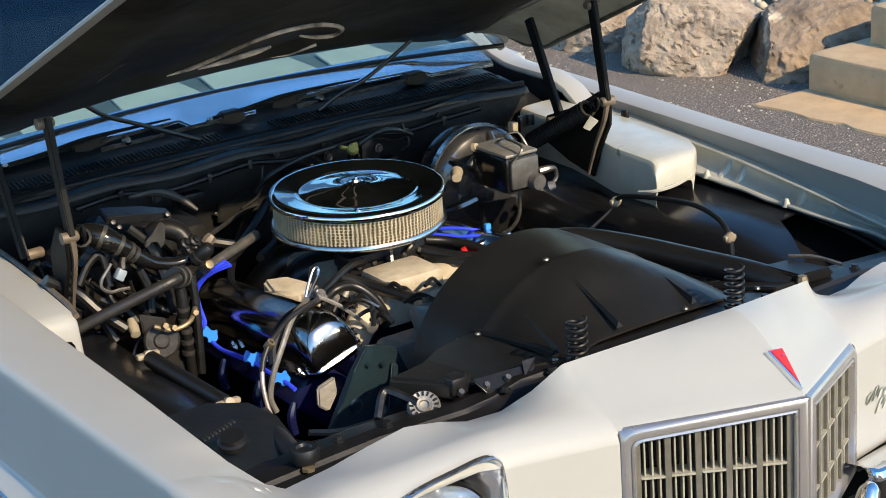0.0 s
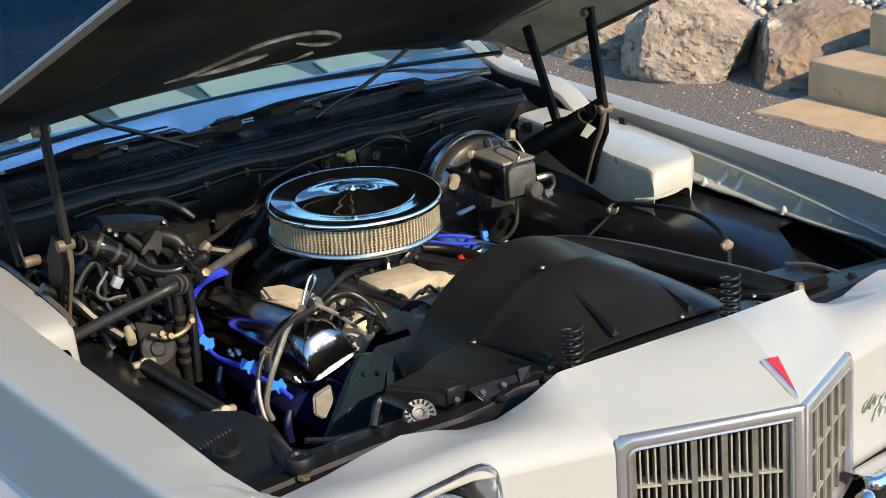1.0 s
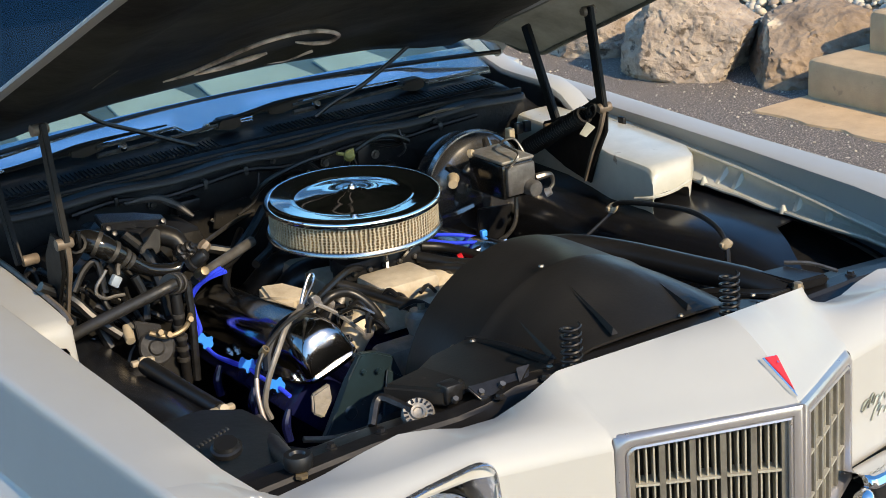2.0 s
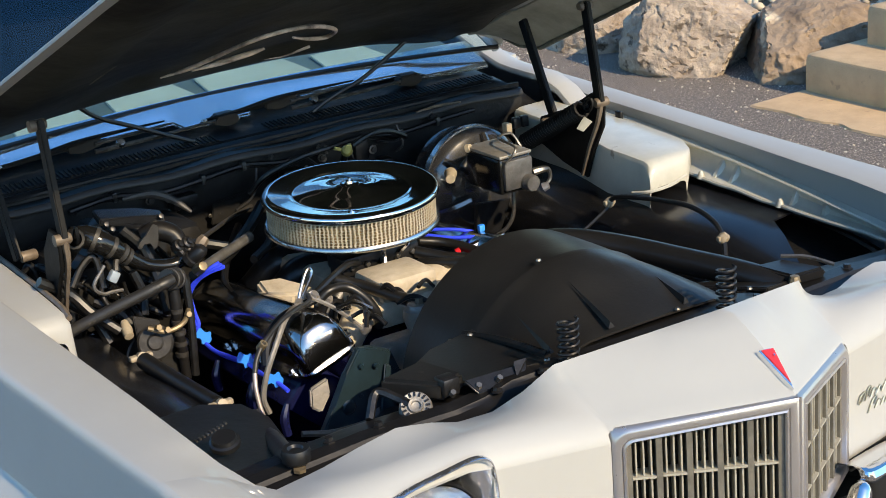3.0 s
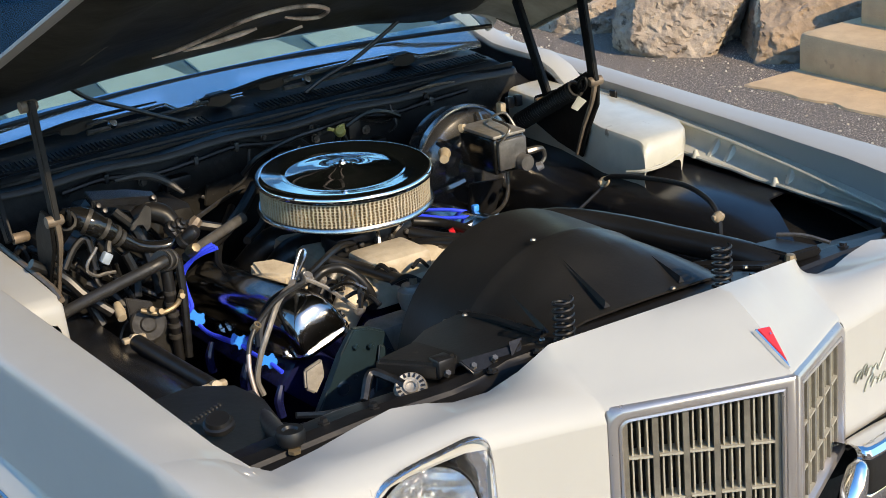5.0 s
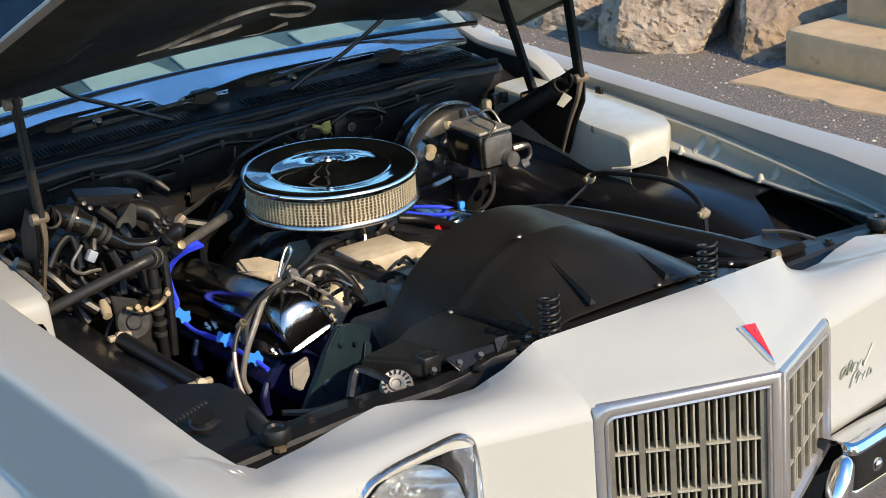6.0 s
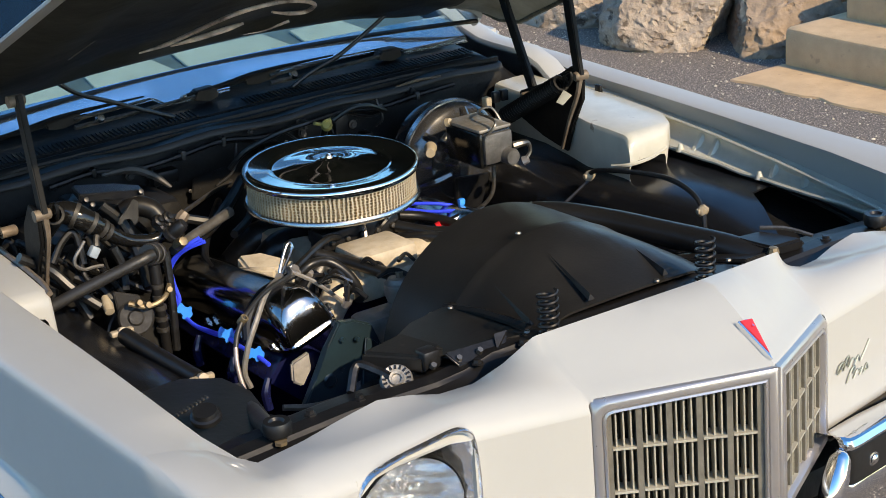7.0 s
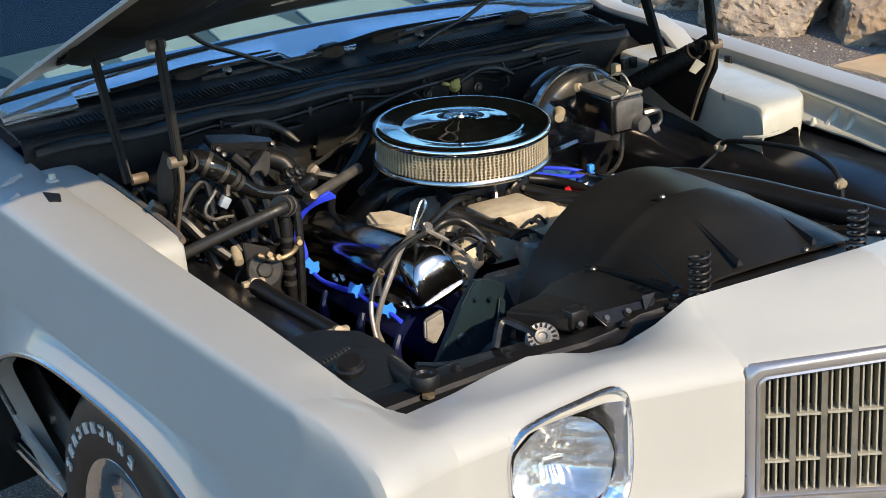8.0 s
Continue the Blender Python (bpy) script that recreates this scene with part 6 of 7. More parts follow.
# yellow cap on the bulkhead behind the air cleaner
cap = cpart("vacuum_cap", lathed([(0, 0.010), (0.009, 0.009), (0.012, 0.005), (0.013, -0.003), (0.009, -0.008), (0, -0.01)], pose(0.139, 0.245, 0.928, 60, 0, -30), 9), YELLOW, label="pale yellow plastic vacuum cap")
cpart("nipple", tubed([(0.128, 0.25, 0.932), (0.112, 0.25, 0.938)], 0.004, 8, 1), YELLOW, cap)
cpart("tab", slab([(0.134, 0.24, 0.942), (0.148, 0.24, 0.944), (0.150, 0.24, 0.934), (0.136, 0.24, 0.930)], 0.004, (0, 1, 0)), YELLOW, cap)
cpart("stem", tubed([(0.14, 0.25, 0.925), (0.14, 0.28, 0.88), (0.14, 0.32, 0.84)], 0.008, 8), BLACK, cap)
for pts, r in (([(0.16, 0.26, 0.93), (0.22, 0.28, 0.94), (0.28, 0.30, 0.93), (0.34, 0.33, 0.90)], 0.006), ([(0.10, 0.25, 0.942), (0.04, 0.27, 0.93), (-0.03, 0.30, 0.90), (-0.06, 0.33, 0.86)], 0.006), ([(-0.05, 0.30, 0.84), (-0.12, 0.22, 0.83), (-0.2, 0.14, 0.82), (-0.26, 0.10, 0.81)], 0.012), ([(-0.02, 0.30, 0.82), (-0.10, 0.18, 0.80), (-0.18, 0.10, 0.80)], 0.009), ([(-0.10, 0.32, 0.80), (-0.16, 0.24, 0.79), (-0.24, 0.12, 0.77), (-0.27, 0.02, 0.77)], 0.008)):
    cpart("hose", tubed(pts, r, 8), RUBBER, label="black hose along the bulkhead")


# ---- climate unit and its plumbing, right rear of the bay ----
unit = cpart("heater_case", boxed((-0.56, 0.22, 0.62), (-0.22, 0.38, 0.865), 0.03), GRIME, label="dusty black heater case on the bulkhead")
cpart("dome", lathed([(0, 0.05), (0.06, 0.045), (0.09, 0.02), (0.10, 0), (0.10, -0.1), (0, -0.1)], pose(-0.40, 0.24, 0.85, 20), 32), PLASTIC, unit)
cpart("top_duct", boxed((-0.46, 0.20, 0.86), (-0.30, 0.32, 0.895), 0.015, Matrix.Rotation(radians(8), 4, "Y")), GRIME, unit)
cpart("pale_bracket", tubed([(-0.36, 0.30, 0.925), (-0.30, 0.29, 0.925), (-0.26, 0.27, 0.905), (-0.235, 0.25, 0.88)], [0.004, 0.010, 0.008, 0.004], 8), DUSTYGREY, unit, "grey dusty bracket")
cpart("blower_motor", lathed([(0, 0.04), (0.05, 0.04), (0.06, 0.03), (0.06, -0.05), (0, -0.05)], pose(-0.50, 0.20, 0.80, 90), 28), PLASTIC, unit)
cpart("pale_patch", slab([(-0.13, 0.372, 0.845), (-0.05, 0.372, 0.855), (0.0, 0.372, 0.82), (-0.03, 0.372, 0.79), (-0.14, 0.372, 0.80)], 0.006, (0, -1, 0), 0.002), GRIME, unit, "dusty grey plate on the bulkhead")
cpart("lower_strap", tubed([(-0.31, 0.10, 0.862), (-0.22, 0.20, 0.845), (-0.12, 0.30, 0.83), (-0.05, 0.35, 0.825)], 0.005, 6), DUSTYGREY, unit)

ACC = [(-0.556, 0.09, 0.945), (-0.530, 0.075, 0.942), (-0.511, 0.065, 0.930), (-0.487, 0.06, 0.911), (-0.463, 0.06, 0.889), (-0.434, 0.06, 0.868), (-0.403, 0.058, 0.856), (-0.370, 0.055, 0.852), (-0.352, 0.055, 0.862), (-0.350, 0.06, 0.885)]
acc = cpart("accumulator", tubed(ACC, [0.020, 0.023, 0.024, 0.020, 0.016, 0.0135, 0.013, 0.013, 0.014, 0.015], 18), GLOSSPIPE, label="glossy black air-conditioning pipe with grey collars")
for k, f, r in ((1, 0.6, 0.0245), (2, 0.8, 0.022), (3, 0.55, 0.0195), (3, 0.95, 0.0175)):
    a, b = Vector(ACC[k]), Vector(ACC[k + 1])
    mm = Matrix.Translation(a.lerp(b, f)) @ (b - a).to_track_quat("Z", "Y").to_matrix().to_4x4()
    cpart("band", lathed([(r - 0.002, -0.005), (r + 0.001, -0.004), (r + 0.001, 0.004), (r - 0.002, 0.005)], mm, 24, True), DUSTYGREY, acc, "dull grey collar")
cpart("elbow", tubed([(-0.350, 0.06, 0.885), (-0.36, 0.075, 0.905), (-0.385, 0.09, 0.915), (-0.41, 0.10, 0.905)], [0.016, 0.020, 0.021, 0.018], 14), BLACK, acc)
for p, r in (((-0.352, 0.05, 0.878), 0.016), ((-0.338, 0.045, 0.880), 0.013), ((-0.345, 0.04, 0.893), 0.012), ((-0.362, 0.045, 0.890), 0.012), ((-0.330, 0.04, 0.866), 0.011)):
    cpart("fitting", lathed([(0, r), (r * 0.5, r * 0.9), (r * 0.62, r * 0.5), (r, r * 0.35), (r, -r * 0.4), (r * 0.6, -r * 0.5), (r * 0.6, -r), (0, -r)], pose(*p, 40 + 900 * r, 2600 * r), 8), GUNMETAL, acc, "grimy hexagon fitting")
cpart("bracket_plate", slab([(-0.441, 0.05, 0.913), (-0.425, 0.05, 0.926), (-0.408, 0.05, 0.945), (-0.398, 0.05, 0.938), (-0.402, 0.05, 0.905), (-0.412, 0.05, 0.893), (-0.418, 0.05, 0.910), (-0.432, 0.05, 0.912), (-0.436, 0.05, 0.902), (-0.445, 0.05, 0.903)], 0.006, (0, -1, 0), 0.0015), DUSTYGREY, acc)
cpart("top_plate", slab([(-0.492, 0.10, 0.962), (-0.430, 0.092, 0.955), (-0.366, 0.085, 0.944), (-0.358, 0.12, 0.944), (-0.40, 0.15, 0.952), (-0.48, 0.165, 0.964)], 0.017, bevel=0.003), INNERFENDER, acc, "flat black relay plate")
for p in ((-0.376, 0.083, 0.942), (-0.482, 0.098, 0.948), (-0.470, 0.10, 0.935)):
    cpart("bolt", lathed([(0, 0.010), (0.005, 0.009), (0.006, 0), (0, 0)], pose(*p, 60), 8), GUNMETAL, acc)
cpart("manifold_fitting", lathed([(0, 0.020), (0.010, 0.020), (0.014, 0.014), (0.014, -0.010), (0.018, -0.012), (0.018, -0.022), (0, -0.024)], pose(-0.338, 0.02, 0.872, 30, 40), 10), GUNMETAL, acc)
cpart("fitting", lathed([(0, 0.014), (0.010, 0.012), (0.013, 0), (0.010, -0.010), (0, -0.012)], pose(-0.318, 0.035, 0.888, 0, 50), 8), WORN, acc)
cpart("fitting", lathed([(0, 0.02), (0.009, 0.018), (0.012, 0), (0.010, -0.014), (0, -0.016)], pose(-0.345, 0.0, 0.85, 60, 10), 8), BRASS, acc)

comp = cpart("compressor", lathed([(0, 0.09), (0.045, 0.09), (0.055, 0.08), (0.058, 0.02), (0.062, 0.018), (0.062, -0.02), (0.055, -0.03), (0.055, -0.10), (0, -0.10)], pose(-0.45, 0.05, 0.68, 80, 0, 8), 28), PLASTIC, label="black air-conditioning compressor")
cpart("vertical_pipe", tubed([(-0.423, -0.045, 0.84), (-0.424, -0.05, 0.80), (-0.426, -0.05, 0.768), (-0.423, -0.05, 0.726), (-0.421, -0.05, 0.66)], [0.011, 0.012, 0.009, 0.010, 0.009], 10), BLACK, comp)
for k in range(5):
    cpart("ferrule", lathed([(0.008, -0.005), (0.0125, -0.004), (0.0125, 0.004), (0.008, 0.005)], pose(-0.4245, -0.05, 0.80 - 0.022 * k), 14, True), DUSTYGREY, comp)
cpart("clutch_face", lathed([(0, 0.010), (0.012, 0.010), (0.016, 0.006), (0.030, 0.006), (0.034, 0.002), (0.034, -0.006), (0, -0.008)], pose(-0.477, -0.055, 0.752, 72, 0, -24), 28), DUSTYGREY, comp, "dull grey clutch face")
cpart("vertical_pipe", tubed([(-0.385, -0.02, 0.85), (-0.388, -0.03, 0.79), (-0.395, -0.04, 0.72), (-0.40, -0.045, 0.66)], 0.008, 8), GUNMETAL, comp)
cpart("band", tubed([(-0.49, -0.06, 0.785), (-0.46, -0.075, 0.775), (-0.425, -0.075, 0.782), (-0.40, -0.05, 0.795)], 0.005, 8), BRASS, comp)
for p in ((-0.475, -0.07, 0.785), (-0.46, -0.075, 0.778), (-0.41, -0.065, 0.792)):
    cpart("bolt", lathed([(0, 0.010), (0.006, 0.010), (0.007, 0), (0, 0)], pose(*p, 70), 6), BRASS, comp)
cpart("cone", lathed([(0, 0.0), (0.009, 0.002), (0.011, 0.02), (0.007, 0.04), (0, 0.04)], pose(-0.522, -0.045, 0.772, -60, 20), 14), CREAM, comp, "tan plastic nozzle")
cpart("bracket_flat", slab([(-0.50, -0.02, 0.80), (-0.46, -0.05, 0.79), (-0.47, -0.06, 0.70), (-0.50, -0.04, 0.70)], 0.01, (0, 1, 0), 0.002), DUSTYGREY, comp)

big = cpart("heater_hose", tubed([(-0.655, -0.03, 0.80), (-0.615, -0.045, 0.82), (-0.54, -0.07, 0.848), (-0.468, -0.09, 0.872), (-0.44, -0.085, 0.876)], 0.0112, 14), GREYHOSE, label="thick grey-black heater hose")
cpart("sleeve", tubed([(-0.445, -0.075, 0.874), (-0.43, -0.06, 0.868), (-0.415, -0.045, 0.862)], 0.019, 16), RUBBER, big)
for p in ((-0.436, -0.068, 0.871), (-0.418, -0.05, 0.863)):
    d = Vector((0.03, 0.03, -0.012)).normalized()
    mm = Matrix.Translation(p) @ d.to_track_quat("Z", "Y").to_matrix().to_4x4()
    cpart("band", lathed([(0.018, -0.005), (0.0205, -0.004), (0.0205, 0.004), (0.018, 0.005)], mm, 24, True), DUSTYGREY, big)
pipe = cpart("crossover_pipe", tubed([(-0.345, 0.035, 0.825), (-0.30, 0.055, 0.833), (-0.24, 0.078, 0.842), (-0.182, 0.10, 0.85)], 0.0105, 16), DULLGREY, label="dull grey pipe with an open end")
cpart("bore", lathed([(0, 0.001), (0.008, 0.001), (0.008, -0.002), (0, -0.002)], Matrix.Translation((-0.181, 0.1005, 0.8502)) @ Vector((0.058, 0.022, 0.008)).to_track_quat("Z", "Y").to_matrix().to_4x4(), 16), BLACK, pipe)
for pts, r, mt in (([(-0.655, 0.02, 0.90), (-0.60, 0.02, 0.86), (-0.57, 0.0, 0.82), (-0.53, -0.02, 0.78)], 0.010, RUBBER), ([(-0.60, 0.05, 0.84), (-0.56, 0.03, 0.80), (-0.54, 0.01, 0.75)], 0.010, RUBBER), ([(-0.54, 0.06, 0.82), (-0.50, 0.03, 0.79), (-0.48, 0.0, 0.74)], 0.010, BLACK), ([(-0.52, 0.06, 0.86), (-0.53, 0.04, 0.835), (-0.52, 0.03, 0.812), (-0.49, 0.02, 0.812), (-0.46, 0.02, 0.82)], 0.005, BLACK),
                   ([(-0.45, 0.10, 0.93), (-0.42, 0.08, 0.89), (-0.41, 0.05, 0.83), (-0.42, 0.0, 0.78)], 0.010, RUBBER), ([(-0.46, 0.05, 0.86), (-0.45, 0.04, 0.82), (-0.46, 0.02, 0.78)], 0.009, RUBBER), ([(-0.34, 0.12, 0.86), (-0.28, 0.14, 0.85), (-0.22, 0.13, 0.83)], 0.010, RUBBER)):
    cpart("hose", tubed(pts, r, 8), mt, label="black rubber hose of the climate plumbing")
plug = cpart("connector", boxed((-0.516, 0.022, 0.858), (-0.498, 0.038, 0.880), 0.003, Matrix.Rotation(radians(35), 4, "Y")), PALEBLUE, label="pale translucent wiring plug")
cpart("wire", tubed([(-0.500, 0.03, 0.878), (-0.497, 0.035, 0.888), (-0.492, 0.04, 0.895)], 0.006, 6), DUSTYGREY, plug)
cpart("wire", tubed([(-0.522, 0.03, 0.895), (-0.530, 0.03, 0.885), (-0.545, 0.03, 0.867), (-0.546, 0.03, 0.852), (-0.530, 0.03, 0.840), (-0.512, 0.03, 0.840), (-0.492, 0.03, 0.838)], 0.0035, 6), GREYMETAL, plug, "pale looped wire")

# black bar with pale ends along the right inner wing, and the corner plate
bar = cpart("wing_brace", tubed([(-0.556, -0.185, 0.778), (-0.548, -0.31, 0.773), (-0.535, -0.43, 0.766)], 0.0155, 14), RUBBER, label="black padded bar with pale ends")
for p in ((-0.558, -0.178, 0.782), (-0.533, -0.438, 0.769)):
    e = lathed([(0, 0.010), (0.009, 0.010), (0.012, 0), (0.009, -0.012), (0, -0.012)], pose(p[0], p[1], p[2], 60), 10)
    box(e, (p[0] - 0.022, p[1] - 0.006, p[2] - 0.003), (p[0] + 0.022, p[1] + 0.008, p[2] + 0.007), 0.003)
    cpart("end_clip", e, CREAM, bar, "cream end clip")
cpart("corner_plate", slab([(-0.715, -0.545, 0.832), (-0.60, -0.50, 0.812), (-0.535, -0.52, 0.80), (-0.515, -0.58, 0.79), (-0.55, -0.70, 0.805), (-0.60, -0.83, 0.82), (-0.70, -0.86, 0.83)], 0.006, bevel=0.002), BLACK, label="black sheet plate in the corner of the bay")
cpart("bypass_hose", tubed([(-0.50, -0.50, 0.76), (-0.53, -0.58, 0.775), (-0.575, -0.72, 0.805), (-0.602, -0.81, 0.828), (-0.615, -0.85, 0.842)], [0.012, 0.015, 0.017, 0.017, 0.012], 12), RUBBER, label="black hose to the corner bumper")
cpart("lower_tray", boxed((-0.52, -0.78, 0.45), (-0.05, -0.40, 0.56), 0.02), GRIME, label="dark lower cross member")
cpart("battery_tray", boxed((0.28, -0.80, 0.45), (0.66, -0.62, 0.60), 0.02), GRIME, label="dark tray in the front corner")
cpart("floor_pan", boxed((-0.74, -0.88, 0.36), (0.74, 0.40, 0.42), 0.01), GRIME, label="dark underside of the bay")
for x0, y0, x1, y1, z in ((-0.48, -0.45, -0.30, -0.55, 0.64), (-0.46, -0.36, -0.36, -0.50, 0.62), (-0.36, -0.55, -0.22, -0.60, 0.66)):
    cpart("belt_guard", tubed([(x0, y0, z), ((x0 + x1) / 2, (y0 + y1) / 2, z + 0.03), (x1, y1, z)], 0.010, 8), GUNMETAL, label="dark rod beside the fan")

# small hoses, wires and fittings crowded round the climate plumbing
rnd = random.Random(21)
for k in range(26):
    a = Vector((rnd.uniform(-0.60, -0.36), rnd.uniform(0.06, 0.19), rnd.uniform(0.74, 0.88)))
    d = Vector((rnd.uniform(-0.05, 0.07), rnd.uniform(-0.06, 0.05), rnd.uniform(-0.09, 0.03)))
    bow = Vector((rnd.uniform(-0.03, 0.03), rnd.uniform(-0.02, 0.02), rnd.uniform(-0.02, 0.04)))
    r = rnd.choice((0.003, 0.004, 0.005, 0.007, 0.009))
    mt = rnd.choice((RUBBER, RUBBER, BLACK, GLOSSPIPE, GUNMETAL))
    h = cpart("hose", tubed([a, a + d * 0.4 + bow, a + d * 0.9 + bow * 1.4, a + d * 1.2], r, 8), mt, label="small hose of the climate plumbing")
    if k % 3 == 0:
        cpart("band", lathed([(r, -0.004), (r + 0.0025, -0.003), (r + 0.0025, 0.003), (r, 0.004)], Matrix.Translation(a) @ d.to_track_quat("Z", "Y").to_matrix().to_4x4(), 14, True), STEEL, h)
for k in range(16):
    a = Vector((rnd.uniform(-0.20, -0.02), rnd.uniform(-0.34, -0.16), rnd.uniform(0.775, 0.80)))
    d = Vector((rnd.uniform(-0.06, 0.06), rnd.uniform(-0.05, 0.05), rnd.uniform(-0.02, 0.01)))
    cpart("wire", tubed([a, a + d * 0.5 + Vector((0, 0, 0.014)), a + d], rnd.choice((0.003, 0.004, 0.005)), 6), rnd.choice((RUBBER, GUNMETAL, DULLCHROME, BLACK)), label="short dark wire on the manifold")
for pts in ([(0.165, 0.0, 0.79), (0.20, -0.04, 0.785), (0.24, -0.075, 0.785)], [(0.18, 0.03, 0.79), (0.23, -0.02, 0.79), (0.27, -0.05, 0.78)]):
    cpart("lead", tubed(pts, 0.0038, 8), BLUEWIRE, leads)
cpart("lead_separator", boxed((0.262, -0.062, 0.786), (0.276, -0.05, 0.80), 0.003), BLUECLIP, leads, "light blue plastic lead separator")

# ---- beside the drive: boulders, steps, stones ----
def boulder(c, size, m, seed, label, facets, rough=1.0):
    """A boulder: a ball cut by broad facets, then broken up by ridged relief at falling scales."""
    bm = bmesh.new()
    bmesh.ops.create_icosphere(bm, subdivisions=6, radius=1.0)
    o = Vector((seed * 13.7, seed * 5.1, seed * 2.3))
    rnd = random.Random(seed)
    planes = [(Vector(d).normalized(), h) for d, h in facets]
    for k in range(9):
        planes.append((Vector((rnd.uniform(-1, 1), rnd.uniform(-1, 1), rnd.uniform(-0.3, 1))).normalized(), rnd.uniform(0.84, 0.96)))
    for v in bm.verts:
        p = v.co.copy()
        for _ in range(2):
            for d, h in planes:
                over = p.dot(d) - h
                if over > 0:
                    p -= d * over * 0.96
        n = p.normalized()
        ridge = lambda f: 1 - 2 * abs(noise.noise(p * f + o))
        p += rough * n * (0.05 * noise.noise(p * 1.7 + o) + 0.032 * ridge(3.5) + 0.030 * ridge(8) + 0.020 * noise.noise(p * 17 + o) + 0.013 * ridge(30) + 0.007 * noise.noise(p * 60 + o))
        crack = abs(noise.noise(Vector((p.x * 1.2, p.y * 1.2, p.z * 4.5)) + o * 2))
        p -= n * 0.035 * rough * max(0.0, 1 - crack / 0.035)
        v.co = p
    bmesh.ops.transform(bm, matrix=Matrix.Translation(c) @ Matrix.Diagonal((*size, 1)), verts=bm.verts)
    return tagged(part("boulder", bm, m), label, "boulder", "boulders along the drive")


boulder((3.60, 3.15, 0.13), (0.30, 0.37, 0.285), BOULDER, 3, "large pale grey boulder with dark weathered cracks", [((-0.60, -0.74, 0.30), 0.66), ((-0.55, 0.80, 0.1), 0.78), ((0.42, -0.86, -0.28), 0.70), ((-0.15, 0.72, 0.68), 0.60), ((0.25, -0.60, 0.76), 0.72)])
boulder((3.95, 2.70, 0.03), (0.42, 0.32, 0.275), BROWNROCK, 8, "brown weathered boulder beside the concrete steps", [((-0.45, -0.80, 0.40), 0.84), ((-0.86, 0.48, 0.16), 0.66), ((-0.5, -0.15, 0.84), 0.90)], 0.8)
boulder((3.70, 3.88, 0.05), (0.36, 0.36, 0.27), BOULDER, 5, "low pale boulder at the edge of the asphalt", [((-0.95, 0.10, 0.22), 0.86), ((-0.5, -0.3, 0.80), 0.80), ((0.1, -0.95, 0.2), 0.80)], 0.8)
boulder((3.68, 4.85, 0.2), (0.5, 0.55, 0.45), BOULDER, 11, "pale grey boulder further along the drive", [((-0.6, -0.6, 0.5), 0.7), ((-0.8, 0.5, 0.3), 0.75)])
boulder((3.8, 5.9, 0.2), (0.5, 0.5, 0.5), BROWNROCK, 12, "brown boulder further along the drive", [((-0.6, -0.6, 0.5), 0.7), ((-0.8, 0.5, 0.3), 0.75)])


def steps():
    for x0, x1, y0, y1, z0, z1, lab in ((3.55, 4.30, -0.6, 2.33, 0.0, 0.175, "lower sand-coloured concrete garden step"), (3.82, 4.9, -0.6, 2.24, 0.165, 0.345, "upper sand-coloured concrete garden step"), (4.2, 5.4, -0.6, 2.2, 0.335, 0.52, "top sand-coloured concrete garden step")):
        bm = bmesh.new()
        n = 40
        prof = [(x0 + 0.004, z0), (x0, z0 + 0.03), (x0 + 0.002, z1 - 0.022), (x0 + 0.008, z1 - 0.008), (x0 + 0.022, z1), (x1, z1 + 0.002)]
        rows = []
        for k in range(n + 1):
            y = y1 + (y0 - y1) * (k / n) ** 1.2
            w = noise.noise(Vector((y * 3, x0, z0))) * 0.006
            rows.append([(x + w, y, z + 0.4 * w * (1 if i > 2 else 0)) for i, (x, z) in enumerate(prof)])
        end = [(x, y1 + 0.012, z - 0.006) for x, y, z in rows[0]]
        end2 = [(x, y1 + 0.014, z0) for x, y, z in rows[0]]
        rows = [end2, end] + rows
        st = thing("concrete_step", lab, "step", "garden steps", at=((x0 + x1) / 2, 1.0, z0))
        for nm, a, b in (("riser", 0, 4), ("tread", 3, 6)):
            ob = part(nm, sheet([r[a:b] for r in rows]), SANDPAINT, st)
            ob.matrix_parent_inverse = Matrix.Translation((-(x0 + x1) / 2, -1.0, -z0))


steps()


def pad():
    pts = []
    edge = [(3.26, 2.36), (3.28, 2.2), (3.265, 2.05), (3.29, 1.9), (3.27, 1.75), (3.295, 1.55), (3.28, 1.2), (3.30, 0.6), (3.3, -0.6)]
    left = [Vector((x, y, 0.012)) for x, y in edge]
    left = curve_points(left, 8)
    rows = []
    for p in left:
        w = 0.012 * noise.noise(Vector((p.y * 14, 0, 3)))
        rows.append([(p.x + w - 0.004, p.y, 0.0005), (p.x + w, p.y, 0.009), (p.x + w + 0.02, p.y, 0.012), (3.40, p.y, 0.013), (3.56, p.y, 0.014)])
    first = [(x, y + (0.03 if i > 1 else 0.01), 0.0005) for i, (x, y, z) in enumerate(rows[0])]
    return tagged(part("pavement", sheet([first] + rows), SANDPAINT), "thin sand-coloured concrete pad at the foot of the steps", "pavement", kind="structure")


pad()


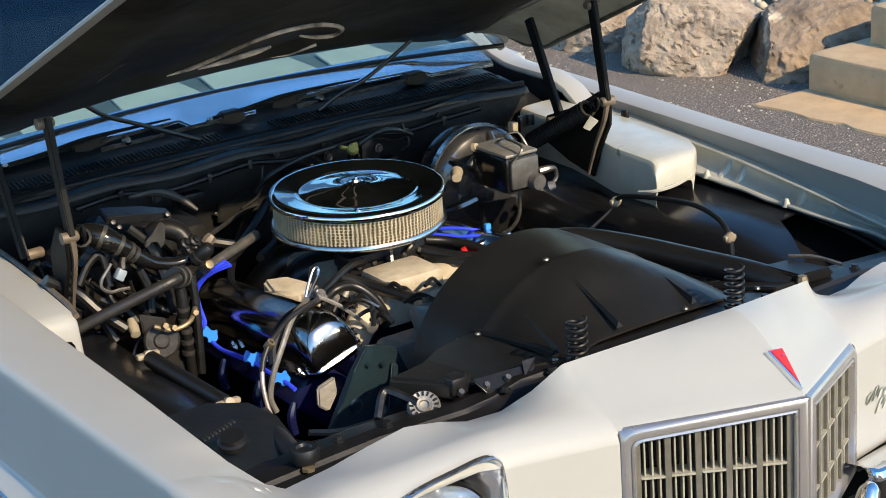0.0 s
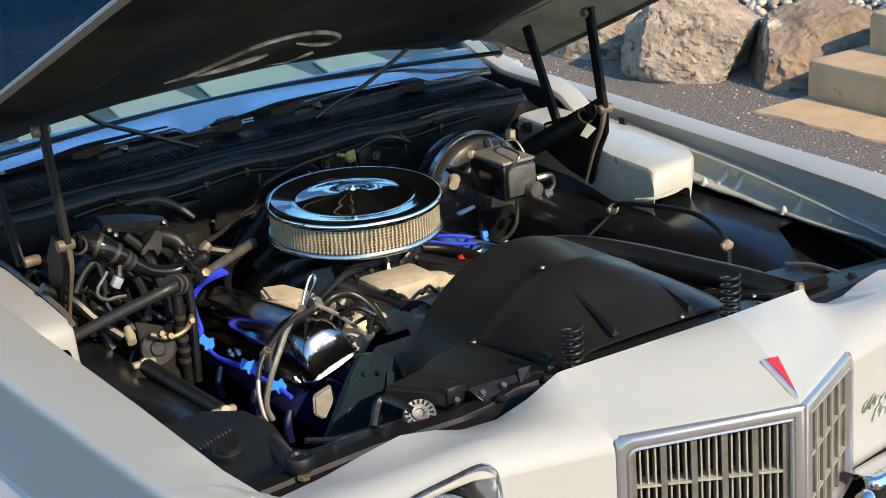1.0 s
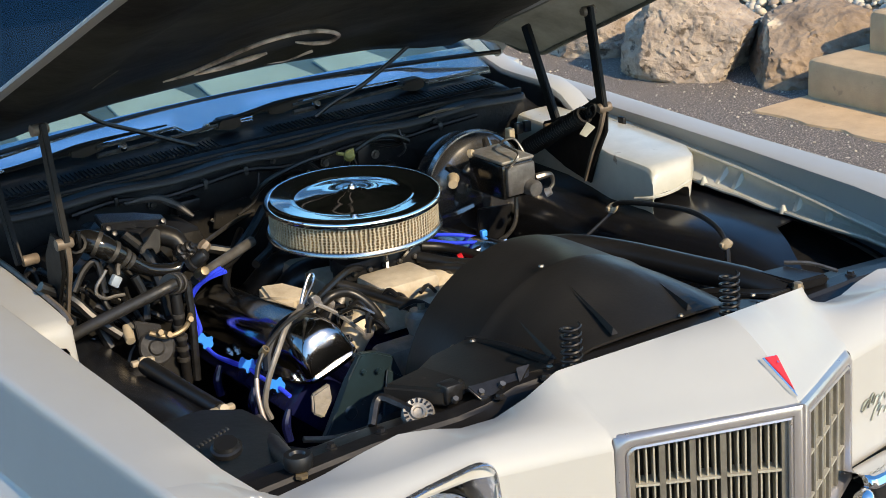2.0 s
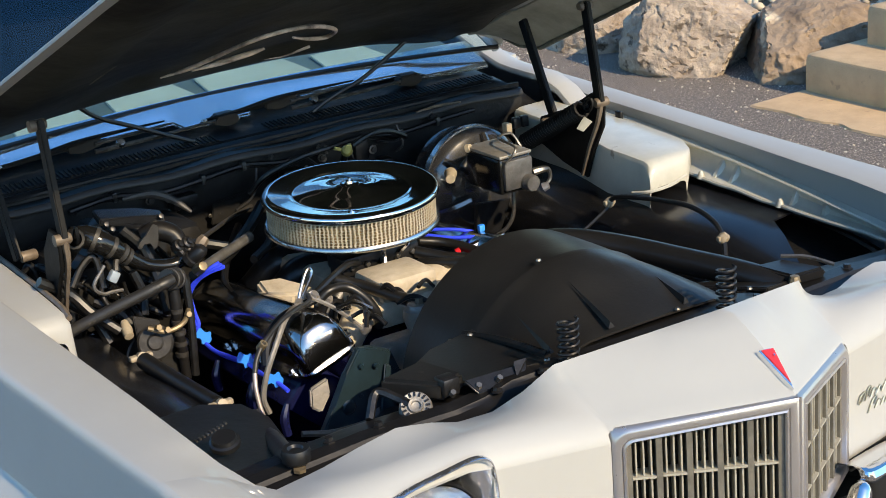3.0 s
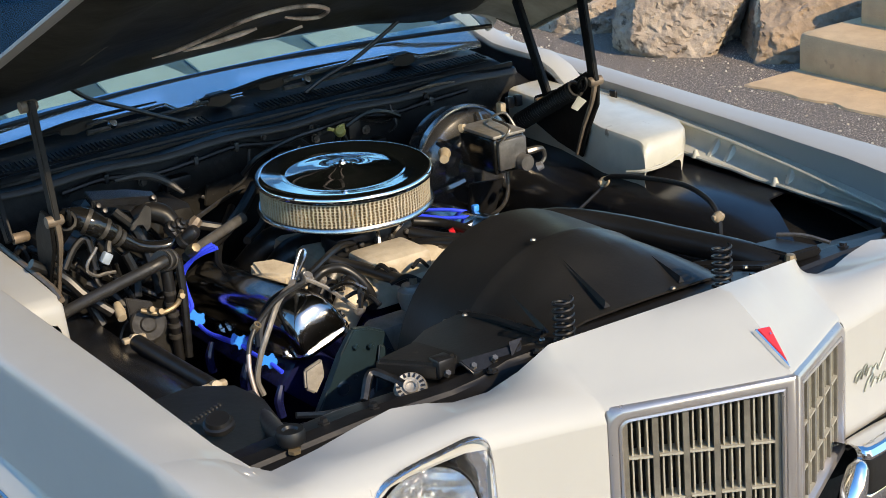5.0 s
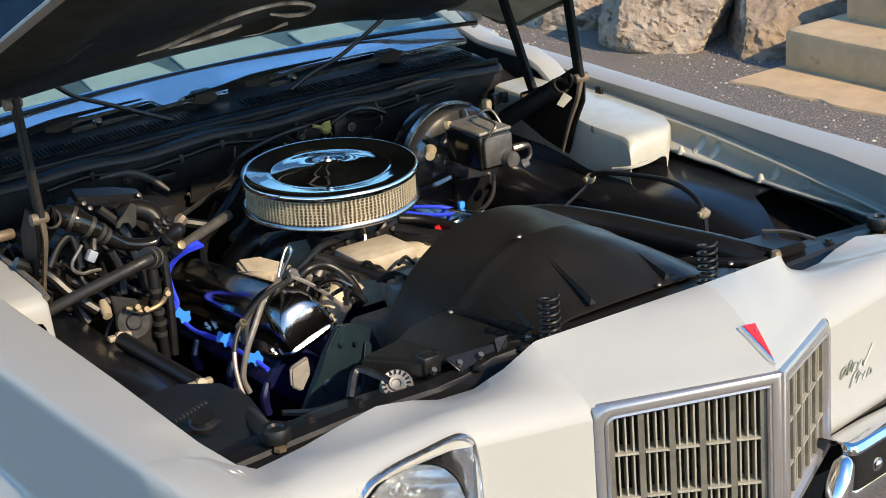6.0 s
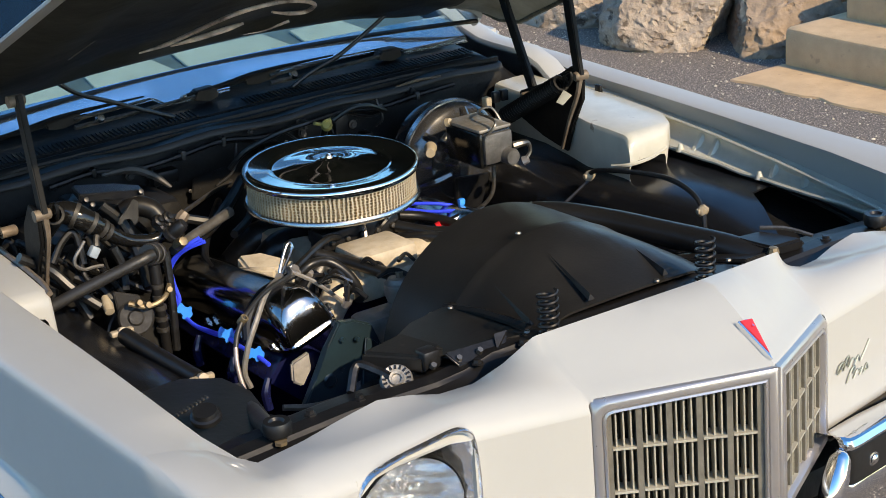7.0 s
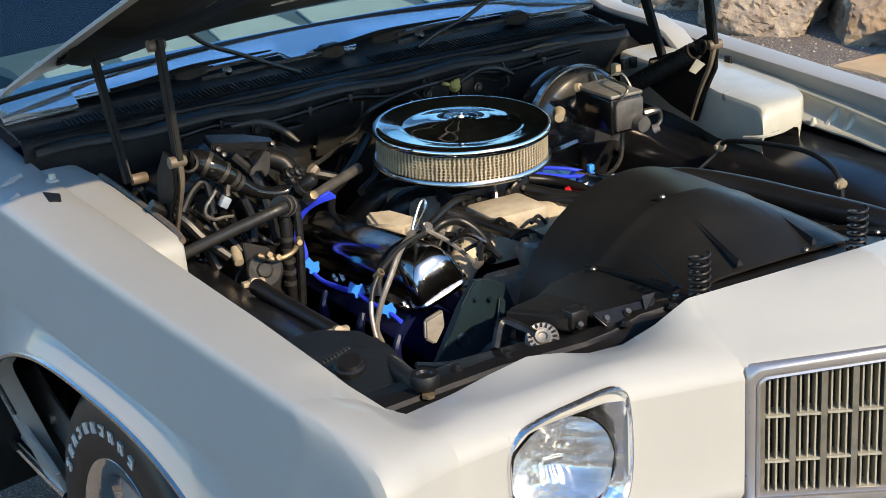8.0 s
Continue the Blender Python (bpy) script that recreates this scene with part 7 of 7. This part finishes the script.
def bank():
    """Bank of small river stones that rises behind the boulders."""
    rows = [[(x, y, z + 0.05 * noise.noise(Vector((x, y, 0)))) for y in [1.9 + 0.5 * k for k in range(16)]] for x, z in ((4.0, -0.02), (4.2, 0.15), (4.6, 0.42), (5.4, 0.75), (7, 1.3), (12, 2.2))]
    tagged(part("ground", sheet(rows), SOIL), "pale earth bank behind the boulders", "bank", kind="structure")
    rnd = random.Random(4)
    shapes = []
    for s in range(6):
        b = bmesh.new()
        bmesh.ops.create_icosphere(b, subdivisions=1, radius=1.0)
        sc = Vector((rnd.uniform(0.8, 1.25), rnd.uniform(0.7, 1.1), rnd.uniform(0.5, 0.8)))
        for v in b.verts:
            v.co = Vector(v.co[i] * sc[i] for i in range(3)) * (1 + 0.18 * noise.noise(v.co * 1.3 + Vector((s * 9, 0, 0))))
        b.verts.index_update()
        shapes.append(([v.co.copy() for v in b.verts], [[v.index for v in f.verts] for f in b.faces]))
        b.free()
    verts, faces = [], []
    for k in range(5200):
        x = 3.98 + 1.7 * rnd.random() ** 1.5
        y = rnd.uniform(2.2, 6.8)
        z = table(x, [(4.0, -0.02), (4.2, 0.15), (4.6, 0.42), (5.4, 0.75), (7, 1.3)])[0] + 0.02
        vs, fs = shapes[rnd.randrange(6)]
        m = Matrix.Translation((x, y, z)) @ Euler((rnd.uniform(-0.5, 0.5), rnd.uniform(-0.5, 0.5), rnd.uniform(0, 6.3))).to_matrix().to_4x4() @ Matrix.Scale(rnd.uniform(0.016, 0.036), 4)
        o = len(verts)
        verts += [m @ v for v in vs]
        faces += [[i + o for i in f] for f in fs]
    me = bpy.data.meshes.new("river_stones")
    me.from_pydata(verts, [], faces)
    me.materials.append(PEBBLE)
    me.shade_smooth()
    tagged(new("river_stones", me), "small cream and tan river stones on a bank", "stones", kind="stuff")
    # loose grit on the asphalt near the boulders
    verts, faces = [], []
    for k in range(9000):
        x = rnd.uniform(1.3, 3.6)
        y = rnd.uniform(-0.4, 6.5)
        dense = max(0.12, 1 - abs(x - 3.2) / 1.3)
        if rnd.random() > dense:
            continue
        r = 0.0018 + 0.0055 * rnd.random() ** 4
        vs, fs = shapes[rnd.randrange(6)]
        m = Matrix.Translation((x, y, r * 0.4)) @ Euler((0, 0, rnd.uniform(0, 6.3))).to_matrix().to_4x4() @ Matrix.Scale(r, 4)
        o = len(verts)
        verts += [m @ v for v in vs]
        faces += [[i + o for i in f] for f in fs]
    me = bpy.data.meshes.new("loose_grit")
    me.from_pydata(verts, [], faces)
    me.materials.append(PEBBLE)
    tagged(new("loose_grit", me), "loose pale grit scattered over the asphalt", "grit", kind="stuff")


bank()
